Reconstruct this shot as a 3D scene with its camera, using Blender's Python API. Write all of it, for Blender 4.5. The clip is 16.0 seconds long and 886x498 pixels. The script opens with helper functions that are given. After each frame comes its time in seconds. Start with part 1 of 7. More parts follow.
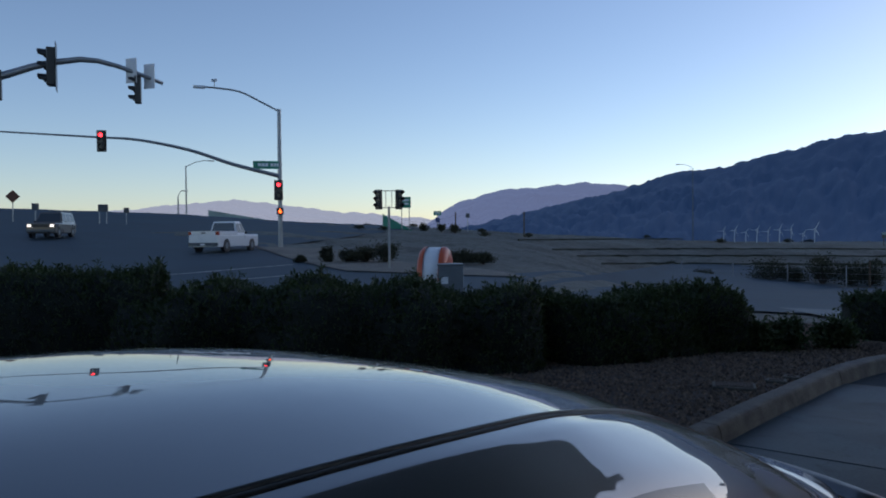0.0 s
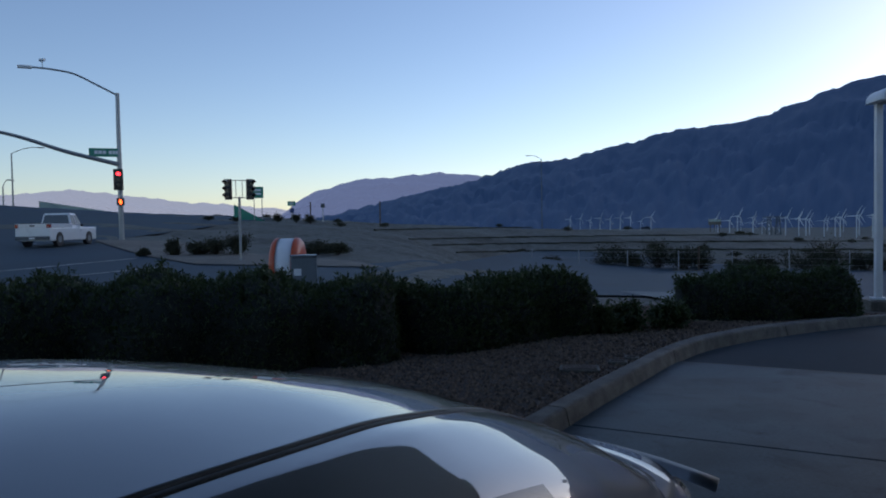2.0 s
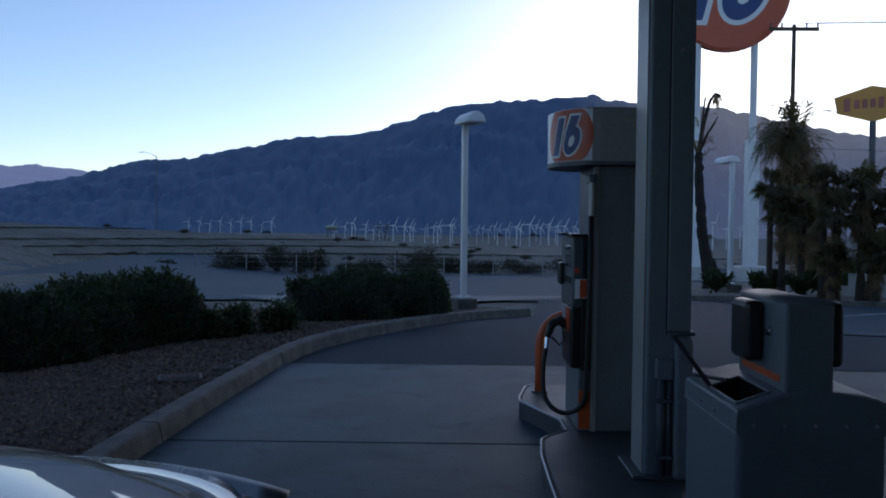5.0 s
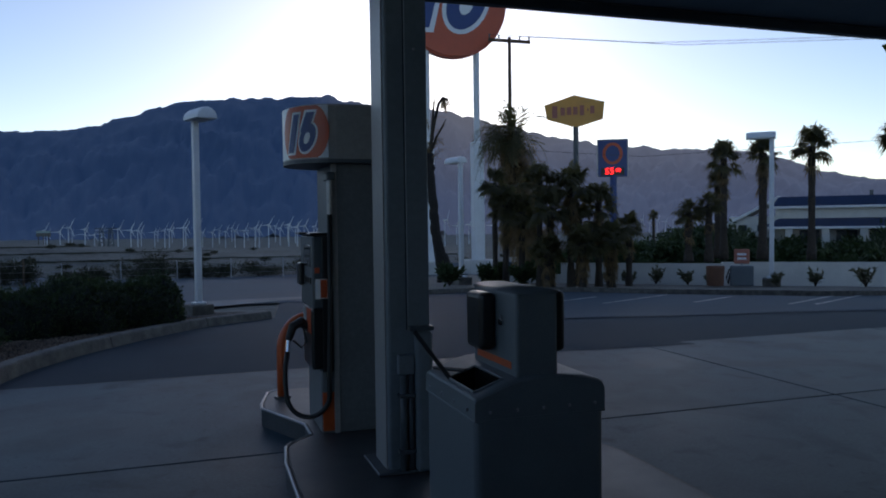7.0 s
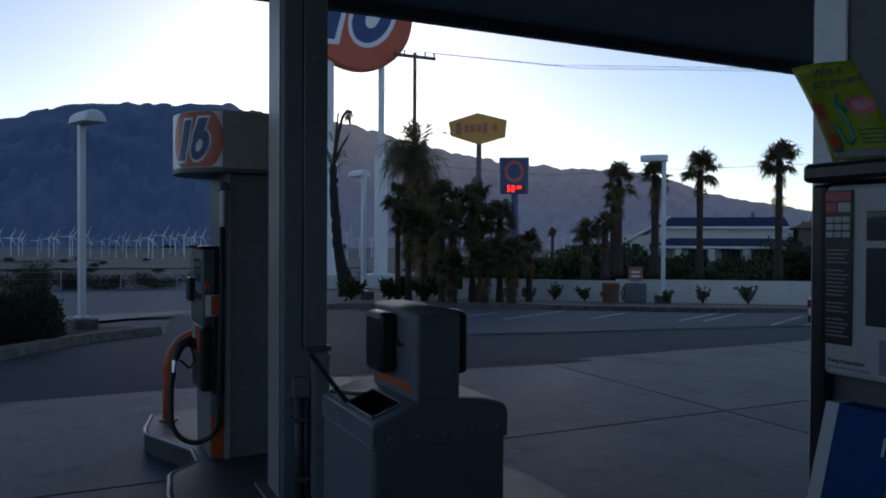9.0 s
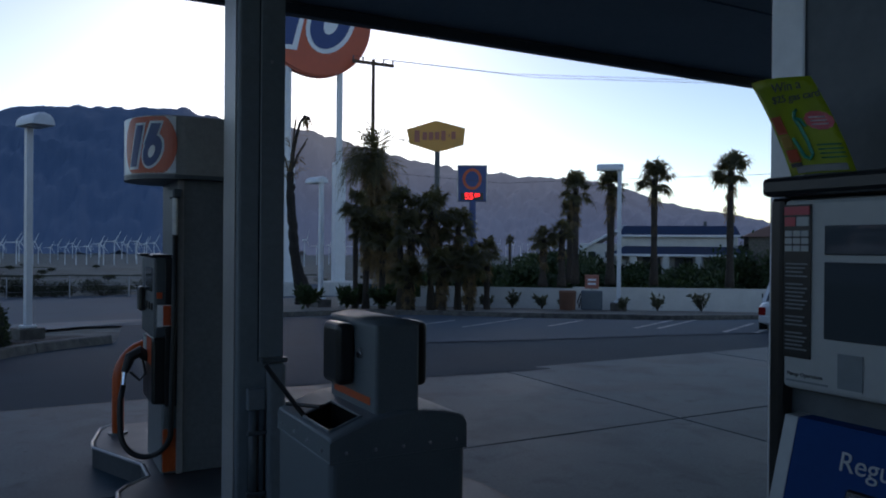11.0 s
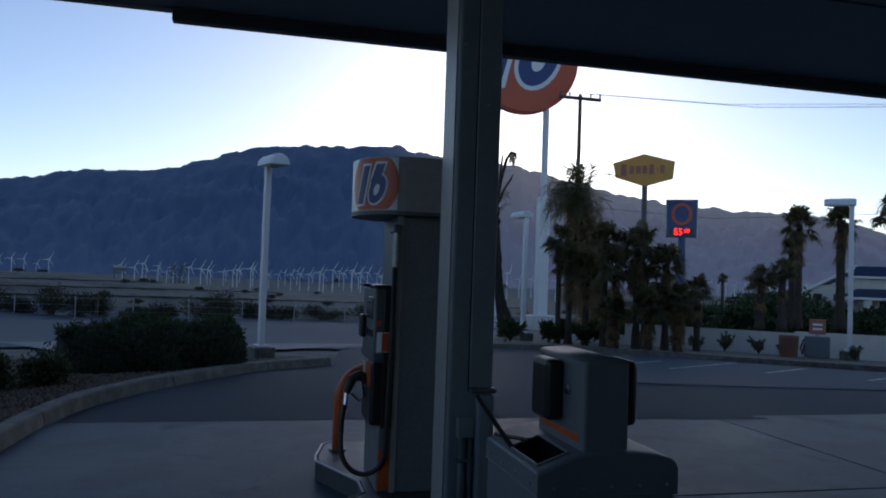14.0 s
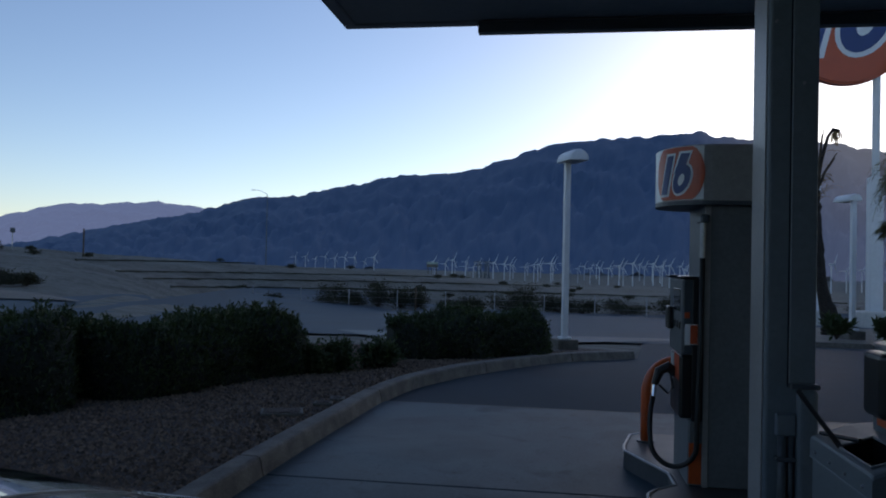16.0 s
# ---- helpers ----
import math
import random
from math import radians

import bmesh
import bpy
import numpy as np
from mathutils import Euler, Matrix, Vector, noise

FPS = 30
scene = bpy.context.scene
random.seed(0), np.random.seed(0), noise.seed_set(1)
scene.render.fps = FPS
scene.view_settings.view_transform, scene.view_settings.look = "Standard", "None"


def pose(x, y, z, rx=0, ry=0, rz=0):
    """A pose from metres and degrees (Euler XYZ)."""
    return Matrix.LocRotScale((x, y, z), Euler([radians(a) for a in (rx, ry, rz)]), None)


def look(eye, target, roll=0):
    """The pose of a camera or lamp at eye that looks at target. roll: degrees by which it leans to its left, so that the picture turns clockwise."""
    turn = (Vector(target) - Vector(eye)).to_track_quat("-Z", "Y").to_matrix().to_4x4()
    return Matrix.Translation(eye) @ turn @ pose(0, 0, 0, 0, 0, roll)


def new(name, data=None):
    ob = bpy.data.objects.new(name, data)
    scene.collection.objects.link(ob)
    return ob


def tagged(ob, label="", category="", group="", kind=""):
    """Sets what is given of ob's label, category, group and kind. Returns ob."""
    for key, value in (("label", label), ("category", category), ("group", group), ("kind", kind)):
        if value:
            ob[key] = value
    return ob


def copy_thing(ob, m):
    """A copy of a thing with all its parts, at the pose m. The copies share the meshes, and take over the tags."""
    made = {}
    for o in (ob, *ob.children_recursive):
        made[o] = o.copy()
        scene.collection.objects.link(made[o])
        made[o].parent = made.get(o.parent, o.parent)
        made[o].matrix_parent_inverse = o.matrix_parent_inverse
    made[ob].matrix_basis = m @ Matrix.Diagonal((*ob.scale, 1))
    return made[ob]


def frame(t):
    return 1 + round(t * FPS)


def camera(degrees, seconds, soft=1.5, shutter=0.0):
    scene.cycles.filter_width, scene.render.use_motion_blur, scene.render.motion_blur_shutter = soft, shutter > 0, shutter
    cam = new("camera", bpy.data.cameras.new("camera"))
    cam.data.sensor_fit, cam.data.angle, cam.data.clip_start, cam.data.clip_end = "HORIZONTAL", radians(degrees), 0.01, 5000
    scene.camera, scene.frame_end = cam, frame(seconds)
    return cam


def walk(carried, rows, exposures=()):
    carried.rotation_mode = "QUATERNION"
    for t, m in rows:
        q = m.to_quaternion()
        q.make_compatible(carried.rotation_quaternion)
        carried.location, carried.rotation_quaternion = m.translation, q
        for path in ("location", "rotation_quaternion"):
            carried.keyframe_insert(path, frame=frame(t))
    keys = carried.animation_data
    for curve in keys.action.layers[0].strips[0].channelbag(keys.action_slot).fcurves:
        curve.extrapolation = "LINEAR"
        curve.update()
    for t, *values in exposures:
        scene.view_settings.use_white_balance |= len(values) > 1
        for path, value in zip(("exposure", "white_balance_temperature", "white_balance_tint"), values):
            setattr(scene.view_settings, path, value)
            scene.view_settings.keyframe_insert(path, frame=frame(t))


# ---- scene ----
cam = camera(60.1, 16.0, 1.9)
PATH = [
    (0, (-0.024, -0.730, 1.699), (-1.291, 0.817, 1.661), -0.5),
    (0.5, (-0.055, -0.658, 1.699), (-1.202, 0.980, 1.635), -1.0),
    (1, (-0.057, -0.622, 1.693), (-1.106, 1.080, 1.643), -0.7),
    (1.5, (-0.063, -0.596, 1.697), (-1.072, 1.130, 1.638), -1.0),
    (2, (-0.054, -0.591, 1.698), (-1.012, 1.163, 1.629), -1.0),
    (2.5, (-0.051, -0.565, 1.709), (-0.920, 1.235, 1.645), -1.0),
    (3, (-0.051, -0.494, 1.689), (-0.743, 1.381, 1.617), -0.6),
    (3.5, (-0.060, -0.455, 1.665), (-0.554, 1.481, 1.590), -0.3),
    (4, (-0.052, -0.411, 1.666), (-0.409, 1.557, 1.611), -0.3),
    (4.5, (-0.022, -0.380, 1.669), (-0.263, 1.605, 1.623), -0.5),
    (5, (0.019, -0.307, 1.656), (-0.009, 1.692, 1.593), 0.5),
    (5.2, (0.031, -0.279, 1.650), (0.114, 1.719, 1.601), 0.9),
    (7.3, (0.048, -0.155, 1.651), (0.725, 1.726, 1.591), -1.0),
    (7.5, (0.045, -0.131, 1.652), (0.751, 1.740, 1.608), -1.1),
    (8, (0.051, -0.080, 1.658), (0.836, 1.759, 1.678), -1.1),
    (8.5, (0.067, -0.068, 1.655), (0.907, 1.747, 1.660), 0.0),
    (9, (0.113, -0.034, 1.663), (0.981, 1.768, 1.634), 0.3),
    (9.5, (0.109, -0.014, 1.669), (0.995, 1.779, 1.630), 0.7),
    (10, (0.123, 0.005, 1.668), (1.046, 1.780, 1.663), 0.6),
    (10.2, (0.131, 0.011, 1.669), (1.085, 1.768, 1.670), 0.8),
    (12.3, (0.082, -0.021, 1.692), (1.043, 1.733, 1.674), 0.2),
    (12.5, (0.072, -0.024, 1.694), (0.952, 1.772, 1.706), 0.1),
    (13, (0.064, -0.027, 1.689), (0.768, 1.844, 1.726), 1.0),
    (13.5, (0.069, -0.053, 1.686), (0.655, 1.858, 1.731), 1.1),
    (14, (0.056, -0.057, 1.686), (0.531, 1.885, 1.754), 2.0),
    (14.5, (0.047, -0.079, 1.679), (0.280, 1.906, 1.744), 2.4),
    (15, (0.037, -0.091, 1.682), (0.099, 1.907, 1.724), 1.8),
    (15.5, (0.028, -0.088, 1.680), (0.004, 1.912, 1.726), 1.7),
    (16, (0.005, -0.217, 1.672), (-0.284, 1.762, 1.703), 1.2),
]
# time, stops, white balance
LIGHT = [(0, -0.02, 6800), (3.5, -0.05, 6550), (5.2, 0.07, 6450), (7.5, -0.13, 6900), (10.2, -0.14, 6950), (12.3, 0.33, 6750), (13, 0.14, 6750), (14, -0.10, 6750), (16, -0.09, 6850)]
walk(cam, [(t, look(eye, target, roll)) for t, eye, target, roll in PATH], [(t, e, k, 19) for t, e, k in LIGHT])

# ---- light ----
SUN_AZ, SUN_EL = 17.0, 14.0          # degrees from +y towards +x, and above the horizon
world = bpy.data.worlds.new("world")
scene.world = world
world.use_nodes = True
wn = world.node_tree.nodes
sky = wn.new("ShaderNodeTexSky")
sky.sky_type = 'NISHITA'
sky.sun_disc = False
sky.sun_elevation = radians(SUN_EL)
sky.sun_rotation = radians(SUN_AZ)
sky.altitude = 250.0
sky.air_density, sky.dust_density, sky.ozone_density = 0.90, 0.34, 2.8
wn["Background"].inputs["Strength"].default_value = 0.162
world.node_tree.links.new(sky.outputs[0], wn["Background"].inputs["Color"])

sun = new("sun", bpy.data.lights.new("sun", 'SUN'))
sun.data.energy, sun.data.angle, sun.data.color = 0.5, radians(10), (1.0, 0.93, 0.86)
sun.matrix_world = look((400 * math.sin(radians(SUN_AZ)), 400 * math.cos(radians(SUN_AZ)), 400 * math.tan(radians(SUN_EL - 9))), (0, 0, 0))


# ---- materials ----
def mat(name, base, rough=0.6, metal=0.0, var=0.25, scale=4.0, fine=60.0, bump=0.15, second=None, coat=0.0, spec=0.5, depth=0.01, per_object=0.0):
    """A surface with stains at one scale and grain at another."""
    m = bpy.data.materials.new(name)
    m.use_nodes = True
    nt, n = m.node_tree, m.node_tree.nodes
    p = n["Principled BSDF"]
    p.inputs["Roughness"].default_value, p.inputs["Metallic"].default_value = rough, metal
    p.inputs["Specular IOR Level"].default_value = spec
    p.inputs["Coat Weight"].default_value = coat
    p.inputs["Coat Roughness"].default_value = 0.03
    co = n.new("ShaderNodeTexCoord")
    big, small = n.new("ShaderNodeTexNoise"), n.new("ShaderNodeTexNoise")
    for t, s, d in ((big, scale, 6), (small, fine, 3)):
        t.inputs["Scale"].default_value, t.inputs["Detail"].default_value, t.inputs["Roughness"].default_value = s, d, 0.6
        nt.links.new(co.outputs["Object"], t.inputs["Vector"])
    ramp = n.new("ShaderNodeValToRGB")
    b = Vector(base)
    other = Vector(second) if second else b * (1 - var)
    ramp.color_ramp.elements[0].position, ramp.color_ramp.elements[1].position = 0.32, 0.68
    ramp.color_ramp.elements[0].color, ramp.color_ramp.elements[1].color = (*other, 1), (*b, 1)
    nt.links.new(big.outputs["Fac"], ramp.inputs[0])
    mix = n.new("ShaderNodeMixRGB")
    mix.blend_type, mix.inputs[0].default_value = 'MULTIPLY', min(1.0, var * 1.6)
    r2 = n.new("ShaderNodeValToRGB")
    r2.color_ramp.elements[0].position, r2.color_ramp.elements[1].position = 0.3, 0.7
    r2.color_ramp.elements[0].color, r2.color_ramp.elements[1].color = (0.55, 0.55, 0.55, 1), (1.15, 1.15, 1.15, 1)
    nt.links.new(small.outputs["Fac"], r2.inputs[0])
    nt.links.new(ramp.outputs[0], mix.inputs[1])
    nt.links.new(r2.outputs[0], mix.inputs[2])
    last = mix.outputs[0]
    if per_object:
        info, hsv = n.new("ShaderNodeObjectInfo"), n.new("ShaderNodeHueSaturation")
        rng = n.new("ShaderNodeMapRange")
        rng.inputs["To Min"].default_value, rng.inputs["To Max"].default_value = 1 - per_object, 1 + per_object
        nt.links.new(info.outputs["Random"], rng.inputs["Value"])
        nt.links.new(rng.outputs[0], hsv.inputs["Value"])
        nt.links.new(last, hsv.inputs["Color"])
        last = hsv.outputs[0]
    nt.links.new(last, p.inputs["Base Color"])
    rr = n.new("ShaderNodeMapRange")
    rr.inputs["To Min"].default_value, rr.inputs["To Max"].default_value = max(0.02, rough - 0.12 * (rough > 0.15)), min(1, rough + 0.12 * (rough > 0.15))
    nt.links.new(big.outputs["Fac"], rr.inputs["Value"])
    nt.links.new(rr.outputs[0], p.inputs["Roughness"])
    if bump:
        bp = n.new("ShaderNodeBump")
        bp.inputs["Strength"].default_value, bp.inputs["Distance"].default_value = bump, depth
        nt.links.new(small.outputs["Fac"], bp.inputs["Height"])
        nt.links.new(bp.outputs[0], p.inputs["Normal"])
    return m


def stained(name, light, dark, spots, rough=0.6, spec=0.3):
    """Old cast concrete: broad tonal patches, drips of oil, fine grain, each slab a little different."""
    m = mat(name, light, rough, var=0.4, scale=0.95, fine=38, bump=0.12, second=dark, spec=spec, per_object=0.10)
    nt, n = m.node_tree, m.node_tree.nodes
    p = n["Principled BSDF"]
    co = n.new("ShaderNodeTexCoord")
    geo = n.new("ShaderNodeNewGeometry")
    last = p.inputs["Base Color"].links[0].from_socket
    for scale, lo, hi, amount in ((0.8, 0.50, 0.66, 0.5), (2.6, 0.56, 0.70, 0.5), (9.0, 0.64, 0.72, 0.6)):
        t = n.new("ShaderNodeTexNoise")
        t.inputs["Scale"].default_value, t.inputs["Detail"].default_value, t.inputs["Distortion"].default_value = scale, 5, 0.8
        nt.links.new(geo.outputs["Position"], t.inputs["Vector"])
        r = n.new("ShaderNodeMapRange")
        r.inputs["From Min"].default_value, r.inputs["From Max"].default_value, r.inputs["To Max"].default_value = lo, hi, amount
        nt.links.new(t.outputs["Fac"], r.inputs["Value"])
        mx = n.new("ShaderNodeMixRGB")
        nt.links.new(r.outputs[0], mx.inputs[0])
        nt.links.new(last, mx.inputs[1])
        mx.inputs[2].default_value = (*spots, 1)
        last = mx.outputs[0]
    nt.links.new(last, p.inputs["Base Color"])
    return m


def glow(name, colour, strength):
    m = bpy.data.materials.new(name)
    m.use_nodes = True
    p = m.node_tree.nodes["Principled BSDF"]
    p.inputs["Base Color"].default_value = (*colour, 1)
    p.inputs["Emission Color"].default_value = (*colour, 1)
    p.inputs["Emission Strength"].default_value = strength
    return m


def glassy(name, tint=(0.05, 0.06, 0.07), rough=0.03):
    m = bpy.data.materials.new(name)
    m.use_nodes = True
    p = m.node_tree.nodes["Principled BSDF"]
    p.inputs["Base Color"].default_value = (*tint, 1)
    p.inputs["Roughness"].default_value = rough
    p.inputs["Specular IOR Level"].default_value = 0.6
    return m


M = {
    "concrete": stained("concrete", (0.066, 0.108, 0.132), (0.026, 0.048, 0.062), (0.009, 0.016, 0.021), 0.47, 0.08),
    "asphalt": mat("asphalt", (0.046, 0.073, 0.091), 0.7, spec=0.06, var=0.35, scale=0.35, fine=90, bump=0.3, second=(0.028, 0.046, 0.060)),
    "street": mat("street_asphalt", (0.078, 0.110, 0.132), 0.7, spec=0.1, var=0.3, scale=0.25, fine=30, bump=0.3, second=(0.058, 0.080, 0.096)),
    "sand": mat("desert_sand", (0.175, 0.175, 0.145), 0.95, var=0.55, scale=0.10, fine=1.6, bump=0.7, second=(0.11, 0.098, 0.075), depth=0.3),
    "gravel_bed": mat("gravel_bed", (0.09, 0.065, 0.05), 0.95, var=0.5, scale=3, fine=70, bump=1.0, second=(0.12, 0.09, 0.075), depth=0.03),
    "gravel": mat("gravel_stone", (0.225, 0.155, 0.11), 0.9, var=0.4, scale=9, fine=90, bump=0.4, second=(0.16, 0.11, 0.08)),
    "kerb": mat("kerb_concrete", (0.205, 0.185, 0.155), 0.8, var=0.5, scale=5, fine=80, bump=0.35, second=(0.085, 0.077, 0.066)),
    "island": mat("island_concrete", (0.052, 0.056, 0.06), 0.5, var=0.3, scale=5, fine=60, bump=0.2, second=(0.05, 0.05, 0.05)),
    "island_side": mat("island_side", (0.085, 0.09, 0.095), 0.7, var=0.3, scale=5, fine=60, bump=0.2),
    "steel": mat("painted_steel_grey", (0.168, 0.198, 0.218), 0.42, var=0.15, scale=3, fine=25, bump=0.05),
    "steel_dark": mat("painted_steel_dark", (0.084, 0.098, 0.108), 0.45, var=0.2, scale=3, fine=25, bump=0.05),
    "white_metal": mat("white_painted_metal", (0.78, 0.79, 0.8), 0.4, var=0.1, scale=2, fine=20, bump=0.04),
    "galv": mat("galvanised_steel", (0.36, 0.37, 0.38), 0.4, metal=0.7, var=0.2, scale=3, fine=30, bump=0.05),
    "canopy": mat("canopy_soffit", (0.48, 0.50, 0.50), 0.6, var=0.12, scale=0.8, fine=12, bump=0.03),
    "fascia": mat("canopy_fascia", (0.42, 0.42, 0.43), 0.5, var=0.1, scale=0.8, fine=12, bump=0.03),
    "pump": mat("pump_enamel", (0.33, 0.32, 0.305), 0.4, var=0.18, scale=2.5, fine=30, bump=0.04),
    "pump_body": mat("pump_body_enamel", (0.168, 0.182, 0.188), 0.45, var=0.25, scale=2.5, fine=30, bump=0.05),
    "pump_white": mat("pump_face_white", (0.36, 0.375, 0.375), 0.35, var=0.08, scale=2.5, fine=30, bump=0.02),
    "black": mat("black_plastic", (0.015, 0.015, 0.016), 0.32, var=0.2, scale=8, fine=80, bump=0.05),
    "rubber": mat("black_rubber", (0.02, 0.02, 0.02), 0.55, var=0.2, scale=20, fine=120, bump=0.1),
    "orange": mat("orange_paint", (0.62, 0.10, 0.02), 0.4, var=0.2, scale=6, fine=50, bump=0.05),
    "sign_orange": mat("sign_orange", (0.62, 0.095, 0.03), 0.35, var=0.1, scale=3, fine=40, bump=0.0),
    "sign_blue": mat("sign_blue", (0.012, 0.05, 0.20), 0.35, var=0.1, scale=3, fine=40, bump=0.0),
    "sign_white": mat("sign_white", (0.82, 0.83, 0.84), 0.35, var=0.05, scale=3, fine=40, bump=0.0),
    "blue_panel": mat("blue_panel", (0.002, 0.042, 0.165), 0.6, spec=0.12, var=0.1, scale=3, fine=40, bump=0.02),
    "yellow": mat("yellow_sign", (0.52, 0.33, 0.05), 0.4, var=0.1, scale=1, fine=20, bump=0.0),
    "yellow_plastic": mat("yellow_sign_plastic", (0.58, 0.38, 0.11), 0.4, var=0.1, scale=1, fine=20, bump=0.0),
    "faded_red": mat("faded_red", (0.5, 0.17, 0.12), 0.5, var=0.2, scale=2, fine=20, bump=0.0),
    # near-black for the shade in the basin mouth, and for the column's seam
    "shade_and_seam": mat("cavity_shade_and_seam", (0.006, 0.006, 0.007), 0.95, var=0.2, scale=8, fine=60, bump=0.1, spec=0.05),
    "pale_shrub": mat("pale_shrub_leaf", (0.12, 0.12, 0.085), 0.7, var=0.4, scale=2, fine=20, bump=0.0, second=(0.07, 0.075, 0.05)),
    "red_text": mat("red_lettering", (0.5, 0.06, 0.08), 0.4, var=0.1, scale=1, fine=20, bump=0.0),
    "lime": mat("lime_poster", (0.36, 0.46, 0.014), 0.45, var=0.1, scale=6, fine=60, bump=0.02),
    "green_sign": mat("green_sign", (0.015, 0.27, 0.18), 0.4, var=0.1, scale=2, fine=40, bump=0.0),
    "bin": mat("grey_moulded_plastic", (0.128, 0.152, 0.166), 0.5, var=0.15, scale=4, fine=140, bump=0.15),
    "paint": mat("silver_car_paint", (0.085, 0.088, 0.092), 0.4, metal=0.25, var=0.03, scale=2, fine=300, bump=0.0, coat=1.0),
    "car_white": mat("white_car_paint", (0.75, 0.75, 0.75), 0.3, var=0.03, scale=2, fine=30, bump=0.0, coat=0.7),
    "car_tan": mat("tan_car_paint", (0.13, 0.115, 0.10), 0.3, metal=0.3, var=0.05, scale=2, fine=30, bump=0.0, coat=0.7),
    "car_black": mat("black_car_paint", (0.015, 0.016, 0.018), 0.25, var=0.05, scale=2, fine=30, bump=0.0, coat=0.7),
    "chrome": mat("bright_trim", (0.75, 0.76, 0.78), 0.12, metal=1.0, var=0.03, scale=5, fine=60, bump=0.0),
    "glass": glassy("dark_glass"),
    "bark": mat("bark", (0.085, 0.062, 0.046), 0.9, var=0.5, scale=5, fine=24, bump=0.9, second=(0.04, 0.03, 0.022), depth=0.04),
    # near-black copy of bark, its backlit shade put into the colour
    "bark_backlit": mat("backlit_bark", (0.035, 0.027, 0.022), 0.9, var=0.5, scale=6, fine=24, bump=0.9, second=(0.018, 0.014, 0.012), depth=0.04),
    "wood_pole": mat("weathered_pole", (0.15, 0.10, 0.065), 0.9, var=0.4, scale=2, fine=30, bump=0.3),
    "leaf": mat("hedge_leaf", (0.042, 0.066, 0.018), 0.6, var=0.5, scale=2.5, fine=20, bump=0.0, second=(0.028, 0.050, 0.018)),
    # near-black in place of the shade deep inside a hedge
    "leaf_core_shade": mat("hedge_core_shade", (0.012, 0.018, 0.01), 0.9, var=0.4, scale=4, fine=30, bump=0.5, depth=0.05),
    "palm": mat("palm_frond", (0.11, 0.10, 0.05), 0.6, var=0.4, scale=1.5, fine=20, bump=0.0, second=(0.06, 0.058, 0.03)),
    "dry": mat("dry_frond", (0.21, 0.15, 0.085), 0.85, var=0.4, scale=2, fine=20, bump=0.0),
    "scrub": mat("desert_scrub", (0.055, 0.056, 0.034), 0.85, var=0.5, scale=1.2, fine=12, bump=0.0, second=(0.032, 0.035, 0.022)),
    "stucco": mat("white_stucco", (0.66, 0.63, 0.58), 0.85, var=0.15, scale=1.2, fine=30, bump=0.25),
    "roof_blue": mat("blue_roof", (0.018, 0.04, 0.10), 0.5, var=0.3, scale=1, fine=14, bump=0.1),
    "terracotta": mat("terracotta", (0.22, 0.10, 0.06), 0.85, var=0.3, scale=4, fine=40, bump=0.2),
    "line": mat("road_paint", (0.5, 0.5, 0.48), 0.8, var=0.6, scale=2.2, fine=14, bump=0.1, second=(0.13, 0.13, 0.13)),
    "red_lamp": glow("red_signal", (1.0, 0.03, 0.04), 6.0),
    "amber_lamp": glow("amber_signal", (1.0, 0.12, 0.02), 5.0),
    "head_lit": glow("lit_headlamp", (1.0, 0.95, 0.85), 1.4),
    "led": glow("red_led", (1.0, 0.02, 0.02), 4.0),
    "lens_dark": glassy("dark_lens", (0.02, 0.015, 0.01), 0.2),
    "tail": glassy("red_tail_lens", (0.30, 0.01, 0.01), 0.1),
    "head": glassy("headlamp_lens", (0.6, 0.62, 0.65), 0.08),
    "turbine": mat("turbine_white", (0.62, 0.63, 0.64), 0.5, var=0.03, scale=1, fine=5, bump=0.0),
    "barrier": mat("concrete_barrier", (0.36, 0.46, 0.42), 0.8, var=0.2, scale=0.5, fine=8, bump=0.1),
    "dirt": mat("dirt", (0.26, 0.22, 0.175), 0.95, var=0.4, scale=0.6, fine=14, bump=0.6, second=(0.17, 0.145, 0.115), depth=0.05),
}

M["paint"].node_tree.nodes["Principled BSDF"].inputs["Coat IOR"].default_value = 2.3
M["paint"].node_tree.nodes["Principled BSDF"].inputs["Coat Roughness"].default_value = 0.015


def leafy(m, share):
    """Thin leaves let some of the light behind them through."""
    nt, n = m.node_tree, m.node_tree.nodes
    p, out = n["Principled BSDF"], n["Material Output"]
    tr, mx, up = n.new("ShaderNodeBsdfTranslucent"), n.new("ShaderNodeMixShader"), n.new("ShaderNodeMixRGB")
    up.blend_type, up.inputs[0].default_value = 'MULTIPLY', 1.0
    up.inputs[2].default_value = (2.6, 2.4, 1.6, 1)
    nt.links.new(p.inputs["Base Color"].links[0].from_socket, up.inputs[1])
    nt.links.new(up.outputs[0], tr.inputs["Color"])
    mx.inputs[0].default_value = share
    nt.links.new(p.outputs[0], mx.inputs[1])
    nt.links.new(tr.outputs[0], mx.inputs[2])
    nt.links.new(mx.outputs[0], out.inputs["Surface"])


for key, share in (("palm", 0.5), ("dry", 0.4), ("leaf", 0.14), ("scrub", 0.2), ("yellow_plastic", 0.3), ("pale_shrub", 0.25)):
    leafy(M[key], share)


# ---- mesh helpers ----
def mesh_ob(name, bm, material, smooth=False):
    me = bpy.data.meshes.new(name)
    bm.normal_update()
    bm.to_mesh(me)
    bm.free()
    for m in (material if isinstance(material, (list, tuple)) else [material]):
        me.materials.append(m)
    if smooth:
        for p in me.polygons:
            p.use_smooth = True
    return new(name, me)


